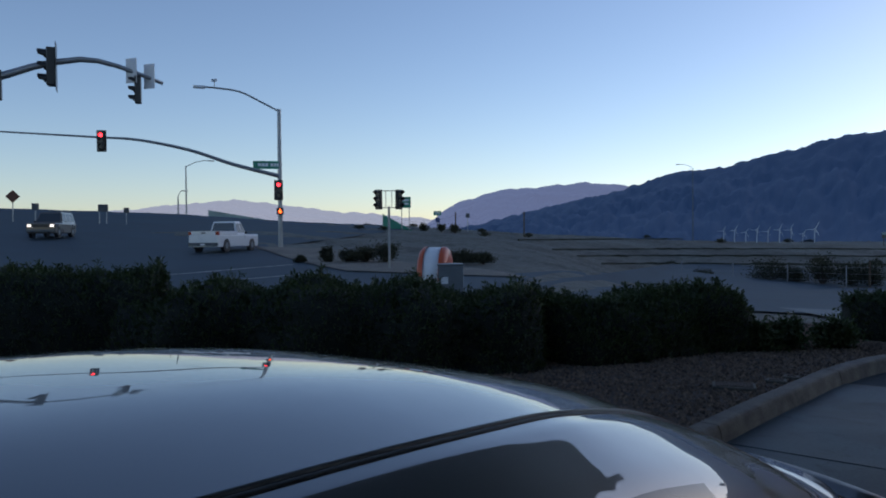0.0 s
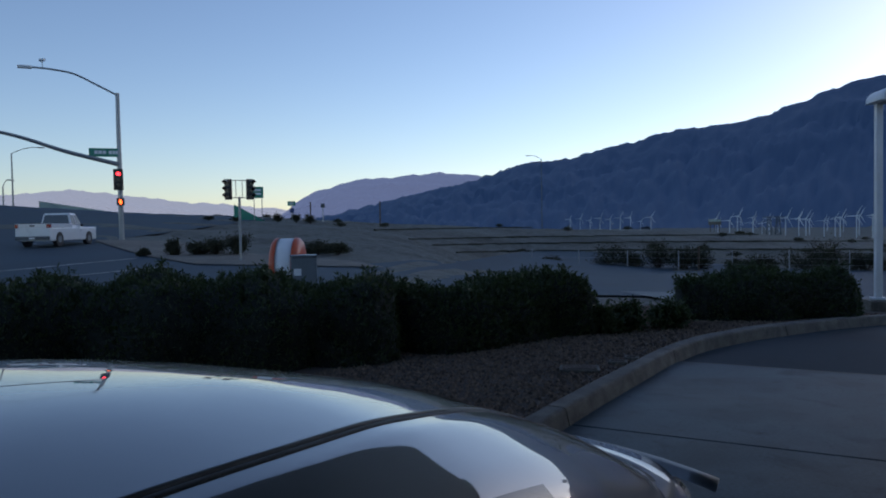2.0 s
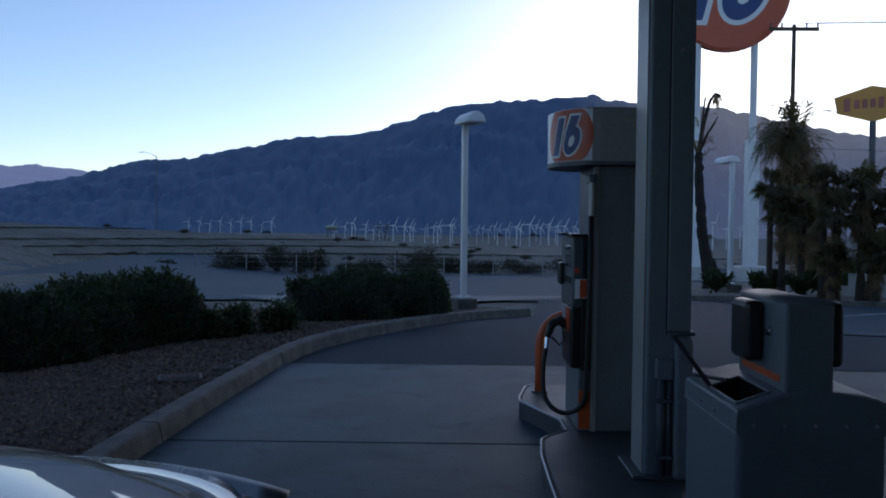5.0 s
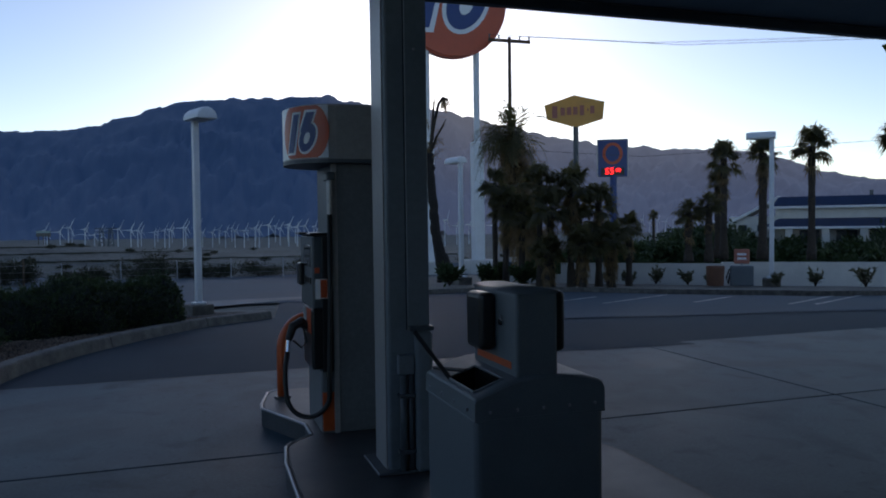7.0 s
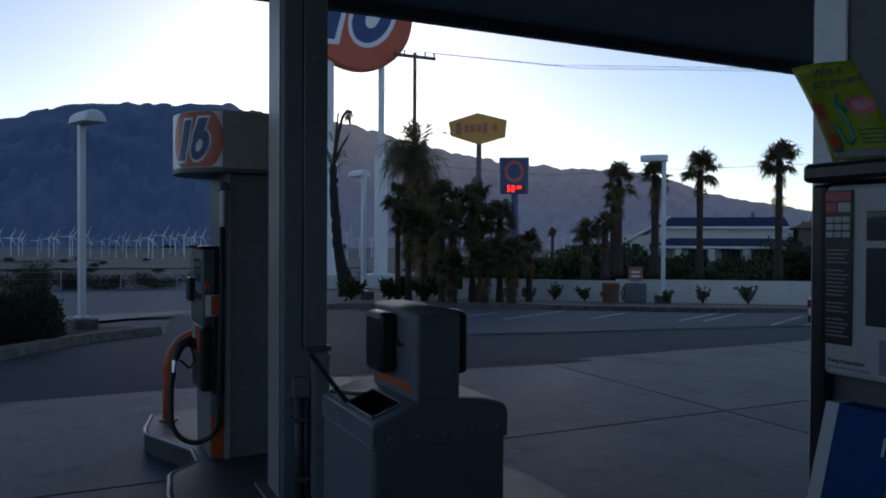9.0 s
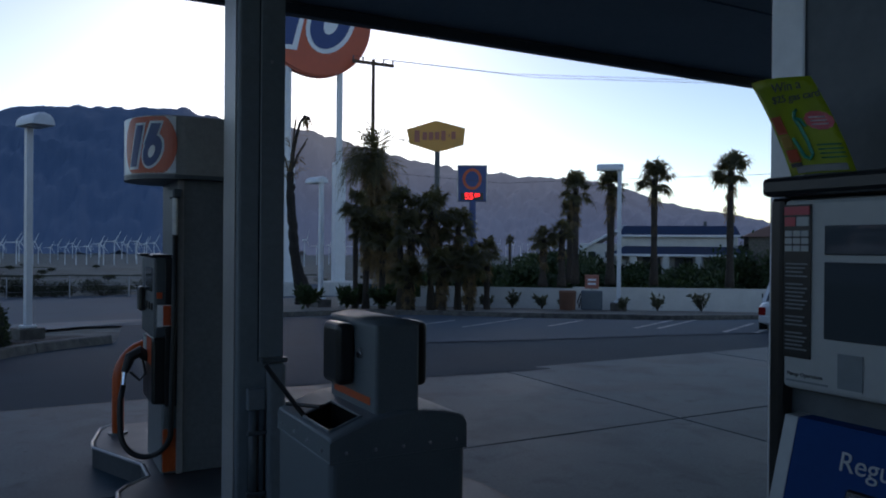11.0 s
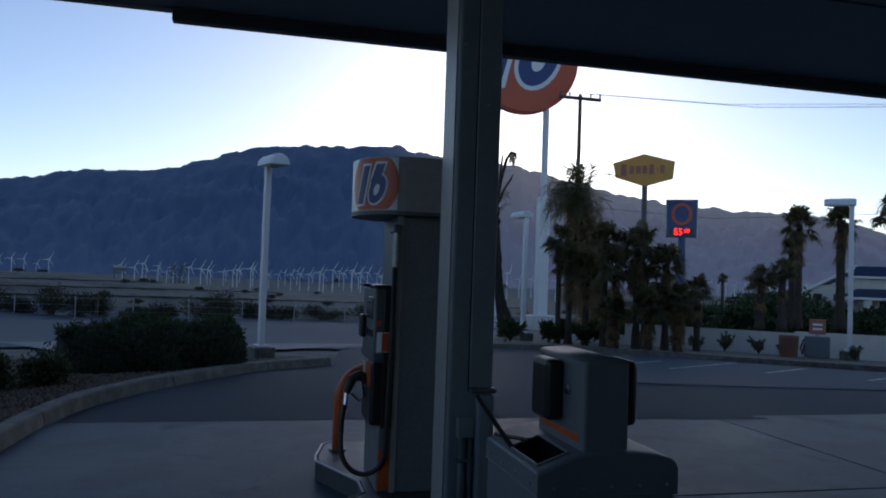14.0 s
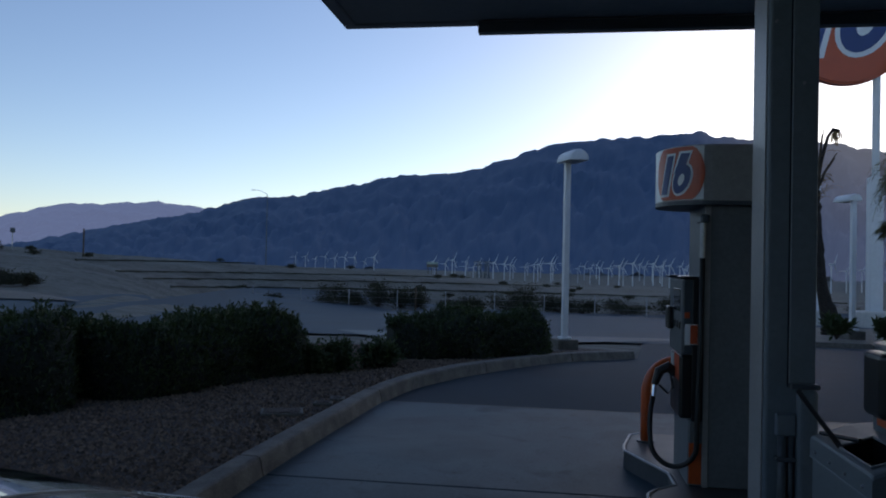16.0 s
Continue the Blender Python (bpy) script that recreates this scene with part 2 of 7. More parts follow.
def part(name, bm, material, parent, label="", smooth=False):
    ob = mesh_ob(name, bm, material, smooth)
    ob.parent = parent
    if label:
        ob["label"] = label
    return ob


def thing(name, x, y, z, label, category, group="", rz=0.0, kind="", far=False):
    ob = new(name)
    k = 1.0
    if far:
        x, y, k = fall(x, y)
        z = land(x, y) + z * k
    ob.matrix_world = pose(x, y, z, 0, 0, rz) @ Matrix.Diagonal((k, k, k, 1))
    return tagged(ob, label, category, group, kind)


def box(x0, x1, y0, y1, z0, z1, bevel=0.0, seg=2, bm=None):
    own = bm if bm is not None else bmesh.new()
    r = bmesh.ops.create_cube(own, size=1.0, matrix=Matrix.Translation(((x0 + x1) / 2, (y0 + y1) / 2, (z0 + z1) / 2)) @ Matrix.Diagonal((x1 - x0, y1 - y0, z1 - z0, 1)))
    if bevel:
        es = list({e for v in r["verts"] for e in v.link_edges})
        bmesh.ops.bevel(own, geom=es, offset=bevel, segments=seg, affect='EDGES', profile=0.5)
    return own


def tube(points, radius, sides=10, bm=None, cap=True):
    """A round bar along points; radius is a number or one for each point."""
    own = bm if bm is not None else bmesh.new()
    pts = [Vector(p) for p in points]
    rad = radius if isinstance(radius, (list, tuple)) else [radius] * len(pts)
    rings, a = [], None
    for i, p in enumerate(pts):
        d = (pts[min(i + 1, len(pts) - 1)] - pts[max(i - 1, 0)]).normalized()
        if a is None:
            a = d.cross(Vector((0, 0, 1)) if abs(d.z) < 0.95 else Vector((1, 0, 0)))
        a = (a - d * a.dot(d)).normalized()
        b = d.cross(a).normalized()
        rings.append([own.verts.new(p + (a * math.cos(k * math.tau / sides) + b * math.sin(k * math.tau / sides)) * rad[i]) for k in range(sides)])
    for r, s in zip(rings, rings[1:]):
        for k in range(sides):
            own.faces.new((r[k], r[(k + 1) % sides], s[(k + 1) % sides], s[k]))
    if cap:
        own.faces.new(rings[0][::-1])
        own.faces.new(rings[-1])
    return own


def slab(outline, z0, z1, bevel=0.0, bm=None):
    """A flat outline (x, y) raised from z0 to z1."""
    own = bm if bm is not None else bmesh.new()
    lo = [own.verts.new((x, y, z0)) for x, y in outline]
    hi = [own.verts.new((x, y, z1)) for x, y in outline]
    n = len(outline)
    top = own.faces.new(hi)
    own.faces.new(lo[::-1])
    for i in range(n):
        own.faces.new((lo[i], lo[(i + 1) % n], hi[(i + 1) % n], hi[i]))
    bmesh.ops.recalc_face_normals(own, faces=own.faces[:])
    if bevel:
        bmesh.ops.bevel(own, geom=list(top.edges), offset=bevel, segments=2, affect='EDGES', profile=0.5)
    return own


def sheet(outline, material_name, name, z=0.0, label="", kind="structure", cut=1.5, far=False):
    """A flat-lying surface that follows the ground."""
    bm = bmesh.new()
    bm.faces.new([bm.verts.new((x, y, 0)) for x, y in outline])
    xs, ys = [p[0] for p in outline], [p[1] for p in outline]
    for axis, lo, hi in ((0, min(xs), max(xs)), (1, min(ys), max(ys))):
        k = lo + cut
        while k < hi:
            co, no = [0, 0, 0], [0, 0, 0]
            co[axis], no[axis] = k, 1
            bmesh.ops.bisect_plane(bm, geom=bm.verts[:] + bm.edges[:] + bm.faces[:], plane_co=co, plane_no=no)
            k += cut
    for v in bm.verts:
        if far:
            v.co.x, v.co.y, k = fall(v.co.x, v.co.y)
        v.co.z = land(v.co.x, v.co.y) + z
    for f in bm.faces:
        if f.normal.z < 0:
            f.normal_flip()
    ob = mesh_ob(name, bm, M[material_name], True)
    return tagged(ob, label, "", "", kind)


def smooth01(t):
    t = min(1.0, max(0.0, t))
    return t * t * (3 - 2 * t)


RISE = ((-180, 0), (-75, -1.0), (-45, -2.0), (-28, -3.0), (-10, -2.8), (0, -2.0), (6, -1.1), (12, 0.0), (19, 0.5), (26, 1.1), (35, 2.0), (42, 2.8), (51, 3.6), (59, 4.6), (70, 5.2), (95, 5.0), (130, 1.0), (180, 0))
EYE, EDGE, GRADE = 1.62, 11.0, 0.05     # the lot falls away past EDGE metres, one in twenty, on its open side


def grade(a):
    """Fall of the lot towards azimuth a (degrees, positive to the left)."""
    return GRADE * (1 - smooth01((a - 22) / 16)) * (1 - smooth01((-a - 75) / 30))


def land(x, y):
    """Height of the ground: level at the pumps, falling to the street, up to the north-west, then down to the plain."""
    r = math.hypot(x, y)
    if r < EDGE:
        return 0.0
    a = math.degrees(math.atan2(-x, y))
    h = float(np.interp(a, [p[0] for p in RISE], [p[1] for p in RISE]))
    g = grade(a)
    low = -g * (min(r, 66) - EDGE)
    rise = h * (min(1.0, max(0.0, r - 26) / 74) ** 1.5)
    w = smooth01((r - 64) / 36) if g > 0 else 1.0
    part_flat = 1 - g / GRADE
    z = (low * (1 - w) + rise * w) * (g / GRADE) + rise * part_flat
    if r > 100:
        z = (h * max(0.0, 1 - (r - 100) / 160) if h > 0 else h) - 17 * smooth01((r - 100) / 600) * (1 - smooth01((abs(a) - 80) / 60))
    return z


def fall(x, y):
    """Where a spot of the level plan lies on the falling lot, and how much larger it is there."""
    r = math.hypot(x, y)
    g = grade(math.degrees(math.atan2(-x, y)))
    if r <= EDGE or g <= 0:
        return x, y, 1.0
    k = (EYE - EDGE * g) / max(EYE - g * r, 0.012 * r)
    k = min(k, 80 / r if r < 80 else 1.0)
    return x * k, y * k, k


# ---- ground and roads ----
bm = bmesh.new()
radii = [0, 4, 8, 12, 16, 20, 24] + [26 + 1.3 * k for k in range(66)] + [112 * 1.09 ** k for k in range(46)]
steps, rings = 240, []
for r in radii[1:]:
    ring = []
    for k in range(steps):
        a = k * math.tau / steps
        x, y = r * math.sin(a), r * math.cos(a)
        bump = noise.noise((x * 0.06, y * 0.06, 0)) * 0.08 * smooth01((r - 34) / 25) + 0.05 * noise.noise((x * 0.4, y * 0.4, 3)) * smooth01((r - 30) / 6)
        q = y + 0.12 * x + 0.9 * noise.noise((x * 0.03, 0, 5))      # old terraces, stepped across the slope
        if -75 < x < 25 and y > 60 or (x < -18 and y > 34 and x > -60):
            bump -= 0.26 * ((q / 9.0) % 1.0) - 0.13 * smooth01((r - 34) / 12) * (1 - smooth01((r - 95) / 20))
        ring.append(bm.verts.new((x, y, land(x, y) - 0.06 + bump)))
    rings.append(ring)
middle = bm.verts.new((0, 0, -0.06))
for k in range(steps):
    bm.faces.new((middle, rings[0][(k + 1) % steps], rings[0][k]))
    for a, b in zip(rings, rings[1:]):
        bm.faces.new((a[k], a[(k + 1) % steps], b[(k + 1) % steps], b[k]))
bmesh.ops.recalc_face_normals(bm, faces=bm.faces[:])
ground = tagged(mesh_ob("ground", bm, M["sand"], True), "sandy desert ground with low ridges and sparse scrub", "", "", "structure")

sheet([(-14, 15.2), (-3, 16.4), (40, 17.6), (40, 22.0), (14, 24.0), (0, 24.7), (-22, 24.4), (-31, 27), (-43, 31.5), (-62, 68), (-66, 82), (-85, 66), (-105, 40), (-105, 4), (-40, 6), (-22, 11)], "street", "road", 0.0, "grey worn asphalt road and wide junction", cut=2.5, far=True)
sheet([(-2.2, 8.78), (24, 8.78), (24, 17.4), (2.0, 17.4), (1.5, 13.9), (0.3, 13.1), (-0.45, 12.4), (-1.35, 10.8), (-1.8, 9.8), (-2.03, 8.8)], "asphalt", "drive_lane", -0.012, "dark patched asphalt drive beside the kerb", cut=1.6, far=True)
sheet([(-2.6, 14.6), (2.4, 17.2), (16, 17.6), (16, 18.6), (-5, 17.2)], "concrete", "pavement", 0.012, "pale concrete driveway apron at the street", cut=1.6, far=True)

# concrete forecourt: cast slabs with open joints, laid on the ground
forecourt = thing("pavement", 0, 0, 0, "worn concrete forecourt cast in large slabs", "", kind="structure")
ys = [8.72 - 3.27 * k for k in range(8)]
xs = [-2.2, 1.8, 5.8, 9.8, 13.8, 17.8, 21.8]
mesh = None
for i, (x0, x1) in enumerate(zip(xs, xs[1:])):
    for y1, y0 in zip(ys, ys[1:]):
        if mesh is None:
            slab_ob = part("slab", box(0.008, 3.992, -3.262, -0.008, -0.2, 0.0, 0.008, 1), M["concrete"], forecourt)
            mesh = slab_ob.data
        else:
            slab_ob = new("slab", mesh)
            slab_ob.parent = forecourt
        slab_ob.location = (x0, y1, 0)

sheet([(3.0, 8.74), (4.65, 8.58), (6.06, 8.46), (7.86, 8.28), (9.7, 8.0), (13, 7.6), (24, 7.0), (24, 9.0), (3.0, 9.0)], "asphalt", "drive_lane", 0.005, "dark asphalt lapped over the edge of the forecourt", cut=1.6, far=True)

# kerb line: straight along the lane, then bending away to the street
KERB = [(-2.19, -14.0), (-2.19, -8.0), (-2.19, -3.0), (-2.19, 0.5), (-2.18, 3.0), (-2.16, 4.8), (-2.10, 6.3), (-2.02, 7.5), (-1.94, 8.6), (-1.74, 9.7), (-1.30, 10.8), (-0.42, 12.2), (0.37, 13.1), (1.47, 13.80)]

KERB = [fall(*q)[:2] for q in KERB]


def along(line, step):
    """Points every step metres along a line of corners."""
    out, left = [], 0.0
    for (x0, y0), (x1, y1) in zip(line, line[1:]):
        d = math.hypot(x1 - x0, y1 - y0)
        s = left
        while s < d:
            out.append((x0 + (x1 - x0) * s / d, y0 + (y1 - y0) * s / d))
            s += step
        left = s - d
    out.append(line[-1])
    return out


def curved(line, n=6):
    """A smooth line through corners."""
    p = [Vector((*q, 0)) for q in line]
    p = [p[0] * 2 - p[1]] + p + [p[-1] * 2 - p[-2]]
    out = []
    for i in range(1, len(p) - 2):
        for k in range(n):
            t = k / n
            a, b, c, d = p[i - 1:i + 3]
            q = 0.5 * ((2 * b) + (c - a) * t + (2 * a - 5 * b + 4 * c - d) * t * t + (3 * b - a - 3 * c + d) * t ** 3)
            out.append((q.x, q.y))
    out.append(line[-1])
    return out


kerb = thing("kerb", 0, 0, 0, "pale worn concrete kerb between gravel bed and lane", "", kind="structure")


def kerb_run(line, width, height, material, parent, length=2.6, first=0.0):
    """Kerb stones end to end, with a rounded top edge and open joints."""
    pts = along(line, 0.1)
    n = max(2, round(length / 0.1))
    for s in range(int(first / 0.1), len(pts) - 1, n):
        run = pts[s:s + n + 1]
        if len(run) < 2:
            continue
        bm = bmesh.new()
        rings = []
        for i, (x, y) in enumerate(run):
            a, b = run[max(0, i - 1)], run[min(len(run) - 1, i + 1)]
            d = Vector((b[0] - a[0], b[1] - a[1], 0)).normalized()
            side = Vector((d.y, -d.x, 0))
            gap = 0.009 * ((i == 0) - (i == len(run) - 1))
            w = 0.016 * noise.noise((x * 3, y * 3, 1)) - 0.05 * max(0.0, noise.noise((x * 7, y * 7, 8)) - 0.42)
            prof = ((0.0, -0.1), (-0.05 + w * 0.4, height - 0.03), (-0.062, height - 0.009), (-0.085, height + w * 0.3), (-width, height), (-width, -0.1))
            rings.append([bm.verts.new(Vector((x, y, z + land(x, y))) + side * o + d * gap) for o, z in prof])
        for r, t in zip(rings, rings[1:]):
            for k in range(5):
                bm.faces.new((r[k], t[k], t[k + 1], r[k + 1]))
        bm.faces.new(rings[0])
        bm.faces.new(rings[-1][::-1])
        bmesh.ops.recalc_face_normals(bm, faces=bm.faces[:])
        part("kerb_stone", bm, material, parent)


kerb_run(curved(KERB), 0.22, 0.15, M["kerb"], kerb, 3.2, 0.2)

# planted bed behind the kerb
bed_edge = [(x - 0.12, y) for x, y in curved(KERB)]
sheet(bed_edge + [(1.1, 17.0), (-0.6, 17.9), (-3.9, 16.6), (-14, 7.0), (-14, -14)], "gravel_bed", "gravel_bed", 0.10, "brown decorative gravel bed round the hedges", cut=3.0)

# ---- distance ----
def ridge(name, line, far, near, label, colour, air, seed, sunward_haze=None):
    """A mountain range: azimuth and height of its crest, with spurs and gullies down its face."""
    m = mat(name + "_rock_haze", colour, 0.95, var=0.3, scale=0.004, fine=0.02, bump=0.0)
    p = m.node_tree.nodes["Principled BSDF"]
    # distance haze painted onto the rock as an emission of colour air
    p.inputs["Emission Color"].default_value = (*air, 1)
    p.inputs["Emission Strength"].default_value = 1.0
    if sunward_haze:
        # painted haze: the emission grows brighter towards the sun and up to the crest
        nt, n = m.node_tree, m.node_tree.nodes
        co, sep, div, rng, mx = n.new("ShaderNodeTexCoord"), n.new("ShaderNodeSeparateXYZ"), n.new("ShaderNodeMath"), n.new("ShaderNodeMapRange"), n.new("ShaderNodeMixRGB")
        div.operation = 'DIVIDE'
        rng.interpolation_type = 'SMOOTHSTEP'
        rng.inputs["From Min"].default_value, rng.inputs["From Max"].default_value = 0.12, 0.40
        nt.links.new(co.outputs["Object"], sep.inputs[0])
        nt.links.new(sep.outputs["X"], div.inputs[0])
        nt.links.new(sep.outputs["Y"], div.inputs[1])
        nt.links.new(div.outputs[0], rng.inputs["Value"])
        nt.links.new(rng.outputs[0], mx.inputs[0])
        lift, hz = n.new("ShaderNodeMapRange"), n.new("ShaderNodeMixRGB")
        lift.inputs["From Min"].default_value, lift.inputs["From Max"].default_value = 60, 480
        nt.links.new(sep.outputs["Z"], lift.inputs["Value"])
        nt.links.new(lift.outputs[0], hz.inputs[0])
        hz.inputs[1].default_value, hz.inputs[2].default_value = (*[c * f for c, f in zip(sunward_haze, (0.66, 0.74, 0.90))], 1), (*[c * f for c, f in zip(sunward_haze, (1.55, 1.35, 1.10))], 1)
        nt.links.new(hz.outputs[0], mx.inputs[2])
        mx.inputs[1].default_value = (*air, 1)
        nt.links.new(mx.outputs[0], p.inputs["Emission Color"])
    bm = bmesh.new()
    az = np.arange(line[0][0], line[-1][0] + 0.01, 0.15)
    crest = np.interp(az, [q[0] for q in line], [q[1] for q in line])
    cols = []
    for a, h in zip(az, crest):
        col = []
        for k in range(31):
            f = k / 30
            bend = 1.6 * noise.noise((a * 0.12, f * 1.3, seed + 7))
            spur = noise.fractal((a * 0.22 + f * 1.6 + bend, f * 3.2 + seed, seed), 0.9, 2.1, 6) - 0.5 * abs(noise.noise((a * 0.33 + bend + f * 2.4, f * 2.6, seed + 4)))
            r = near + (far - near) * f + spur * 130 * f * (1 - f) * 4 * (0.4 + f)
            z = -20 + (h + 20) * (f ** 1.25) + noise.fractal((a * 0.9 - f * 2.5, f * 7.0, seed), 0.75, 2.1, 7) * (11 + 30 * f * (1 - f) * 2)
            col.append(bm.verts.new((r * math.sin(radians(a)), r * math.cos(radians(a)), z)))
        back = col[-1].co
        col.append(bm.verts.new((back.x * 1.05, back.y * 1.05, -30)))
        cols.append(col)
    for c, d in zip(cols, cols[1:]):
        for k in range(31):
            bm.faces.new((c[k], d[k], d[k + 1], c[k + 1]))
    bmesh.ops.recalc_face_normals(bm, faces=bm.faces[:])
    return tagged(mesh_ob(name, bm, m, True), label, "", "", "structure")


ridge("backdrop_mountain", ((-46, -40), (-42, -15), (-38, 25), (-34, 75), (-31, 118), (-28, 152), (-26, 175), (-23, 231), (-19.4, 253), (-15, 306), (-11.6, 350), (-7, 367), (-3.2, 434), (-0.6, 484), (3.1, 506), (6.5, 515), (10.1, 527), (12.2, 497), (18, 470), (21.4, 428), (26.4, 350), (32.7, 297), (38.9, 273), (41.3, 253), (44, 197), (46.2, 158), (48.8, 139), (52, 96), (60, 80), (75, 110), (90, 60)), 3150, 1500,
      "steep bare mountain range with blue evening haze painted in", (0.012, 0.018, 0.027), (0.008, 0.025, 0.073), 3.0, (0.075, 0.095, 0.140))
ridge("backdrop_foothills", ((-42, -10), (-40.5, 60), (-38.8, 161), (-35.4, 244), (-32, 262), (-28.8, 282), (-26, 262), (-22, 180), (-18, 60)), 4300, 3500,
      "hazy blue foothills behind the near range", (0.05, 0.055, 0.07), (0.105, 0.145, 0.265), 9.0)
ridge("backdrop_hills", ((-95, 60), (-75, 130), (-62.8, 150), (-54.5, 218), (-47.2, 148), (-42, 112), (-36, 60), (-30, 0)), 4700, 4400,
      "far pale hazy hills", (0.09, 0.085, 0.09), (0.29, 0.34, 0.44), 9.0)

# ---- the canopy and its columns ----
canopy = thing("canopy", 0, 0, 0, "grey flat steel station canopy on columns", "canopy")
# continued back, unseen, to the added wall so the forecourt stays darker
bm = box(-2.41, 22, -12.9, 8.69, 4.500, 4.510)
part("soffit", bm, M["canopy"], canopy)
bm = box(-2.57, 22.2, 8.70, 8.84, 4.478, 5.3, 0.01, 1)
part("fascia", bm, M["fascia"], canopy)
part("fascia", box(-2.57, -2.42, -12.9, 8.695, 4.478, 5.3, 0.01, 1), M["fascia"], canopy)
part("deck", box(-2.415, 22, -12.9, 8.695, 4.515, 5.2), M["canopy"], canopy)
part("gutter", box(-0.93, 22.1, 8.64, 8.78, 4.35, 4.475, 0.005, 1), M["steel_dark"], canopy)
for k in range(7):
    part("soffit_seam", box(-2.4, 21.9, -7 + 2.2 * k, -6.97 + 2.2 * k, 4.488, 4.498), M["steel_dark"], canopy)


def column(x, y, strip, label):
    ob = thing("canopy_column", x, y, 0.15, label, "column", "canopy columns")
    part("shaft", box(-0.125, 0.145, -0.10, 0.22, 0, 4.345, 0.022, 3), M["steel"], ob)
    # sky light on the open side put into colour as a paler facing
    part("edge_strip", box(-0.133, -0.127, -0.075, 0.195, 0, 4.34, 0.002, 1), strip, ob)
    part("base_plate", box(-0.2, 0.2, -0.15, 0.27, 0, 0.02, 0.005, 1), M["steel_dark"], ob)
    part("conduit", tube([(-0.035, -0.126, 0.0), (-0.035, -0.126, 0.60)], 0.024, 10), M["steel_dark"], ob, smooth=True)
    part("conduit", tube([(0.012, -0.122, 0.0), (0.012, -0.122, 0.60)], 0.018, 10), M["steel_dark"], ob, smooth=True)
    part("junction_box", box(-0.07, 0.03, -0.15, -0.1, 0.60, 0.72, 0.008, 2), M["steel"], ob)
    part("pipe_cover", box(0.036, 0.146, -0.165, -0.1, 0.0, 0.86, 0.028, 3), M["steel"], ob)
    part("cover_channel", box(0.0, 0.138, -0.116, -0.1, 0.865, 4.335, 0.004, 1), M["steel"], ob)
    part("channel_seam", box(-0.006, -0.001, -0.108, -0.1, 0.865, 4.33), M["shade_and_seam"], ob)
    part("collar", box(-0.002, 0.15, -0.172, -0.1, 0.862, 0.89, 0.006, 1), M["steel_dark"], ob)
    for bx, bz in ((-0.09, 2.9), (0.06, 2.55), (0.06, 3.6)):
        part("bolt", tube([(bx, -0.102, bz), (bx, -0.122, bz)], 0.009, 6), M["galv"], ob)
    for zz in (0.12, 0.46):
        part("clamp", box(-0.07, 0.034, -0.154, -0.1, zz, zz + 0.025, 0.004, 1), M["steel_dark"], ob)
    return ob


column(1.297, 4.37, M["pump"], "grey square steel canopy column with conduits")
tall = thing("canopy_column", 1.95, 1.43, 0.15, "tall dark canopy column with a white edge behind the dispenser", "column", "canopy columns")
part("shaft", box(0.0, 0.34, -0.62, 0.0, 0, 4.345, 0.015, 2), M["steel_dark"], tall)
part("edge_strip", box(-0.012, -0.001, -0.105, -0.006, 0, 4.34, 0.003, 1), M["white_metal"], tall, "white painted edge")
part("base_plate", box(-0.02, 0.38, -0.66, 0.04, 0, 0.02, 0.005, 1), M["steel_dark"], tall)


# ---- pump island and what stands on it ----
island = thing("pump_island", 0, 0, 0, "raised concrete pump island with waisted sides and steel edge", "pump island")
out = [(0.60, 1.0), (0.60, 4.1), (0.61, 4.7), (0.65, 5.06), (0.70, 5.15), (0.86, 5.31), (0.86, 5.62), (0.60, 6.25), (0.61, 6.42), (0.70, 6.85), (0.80, 6.95), (2.3, 6.95), (2.42, 6.75), (2.42, 6.3), (2.2, 5.75), (2.2, 5.38), (2.55, 5.0), (2.75, 4.2), (2.75, 0.2), (0.9, 0.2)]
part("kerb_body", slab([(x, y) for x, y in out], 0.0, 0.142, 0.0), M["island_side"], island)
part("top_surface", slab([(1.6 + (x - 1.6) * 0.975, 3.6 + (y - 3.6) * 0.995) for x, y in out], 0.1425, 0.15, 0.004), M["island"], island)
edge = [(x, y, 0.146) for x, y in out[:11]]
part("steel_edge", tube(edge, 0.011, 8), M["galv"], island, "bright worn steel edging")


def mark_shapes(parent, place, lift):
    """A round orange mark with a plain slanted bar and ring in blue, edged in white; place() sets a flat spot on the sign."""
    def patch(points, level, material, name):
        bm = bmesh.new()
        bm.faces.new([bm.verts.new((a, b, 0)) for a, b in points])
        bmesh.ops.triangulate(bm, faces=bm.faces[:])
        bmesh.ops.subdivide_edges(bm, edges=bm.edges[:], cuts=3, use_grid_fill=True)
        for v in bm.verts:
            v.co = place(v.co.x, v.co.y, level * lift)
        part(name, bm, M[material], parent)
    for k, mtl, up in ((0.08, "sign_white", 1), (0.0, "sign_blue", 3)):
        patch([(-0.42 - k, 0.62 + k), (-0.10 + k, 0.62 + k), (-0.44 + k, -0.68 - k), (-0.80 - k, -0.68 - k)], up, mtl, "bar_shape")
        patch([(0.26 + (0.36 + k) * math.cos(a) + 0.14 * math.sin(a), -0.20 + (0.48 + k) * math.sin(a)) for a in [i * math.tau / 24 for i in range(24)]], up, mtl, "ring_shape")
        patch([(0.24 - k, 0.66 + k), (0.62 + k, 0.66 + k), (0.34 + k, 0.0), (-0.06 - k, 0.0)], up + 1, mtl, "slant_shape")
    patch([(0.26 + 0.13 * math.cos(a) + 0.06 * math.sin(a), -0.22 + 0.2 * math.sin(a)) for a in [i * math.tau / 14 for i in range(14)]], 5, "sign_white", "ring_hole")


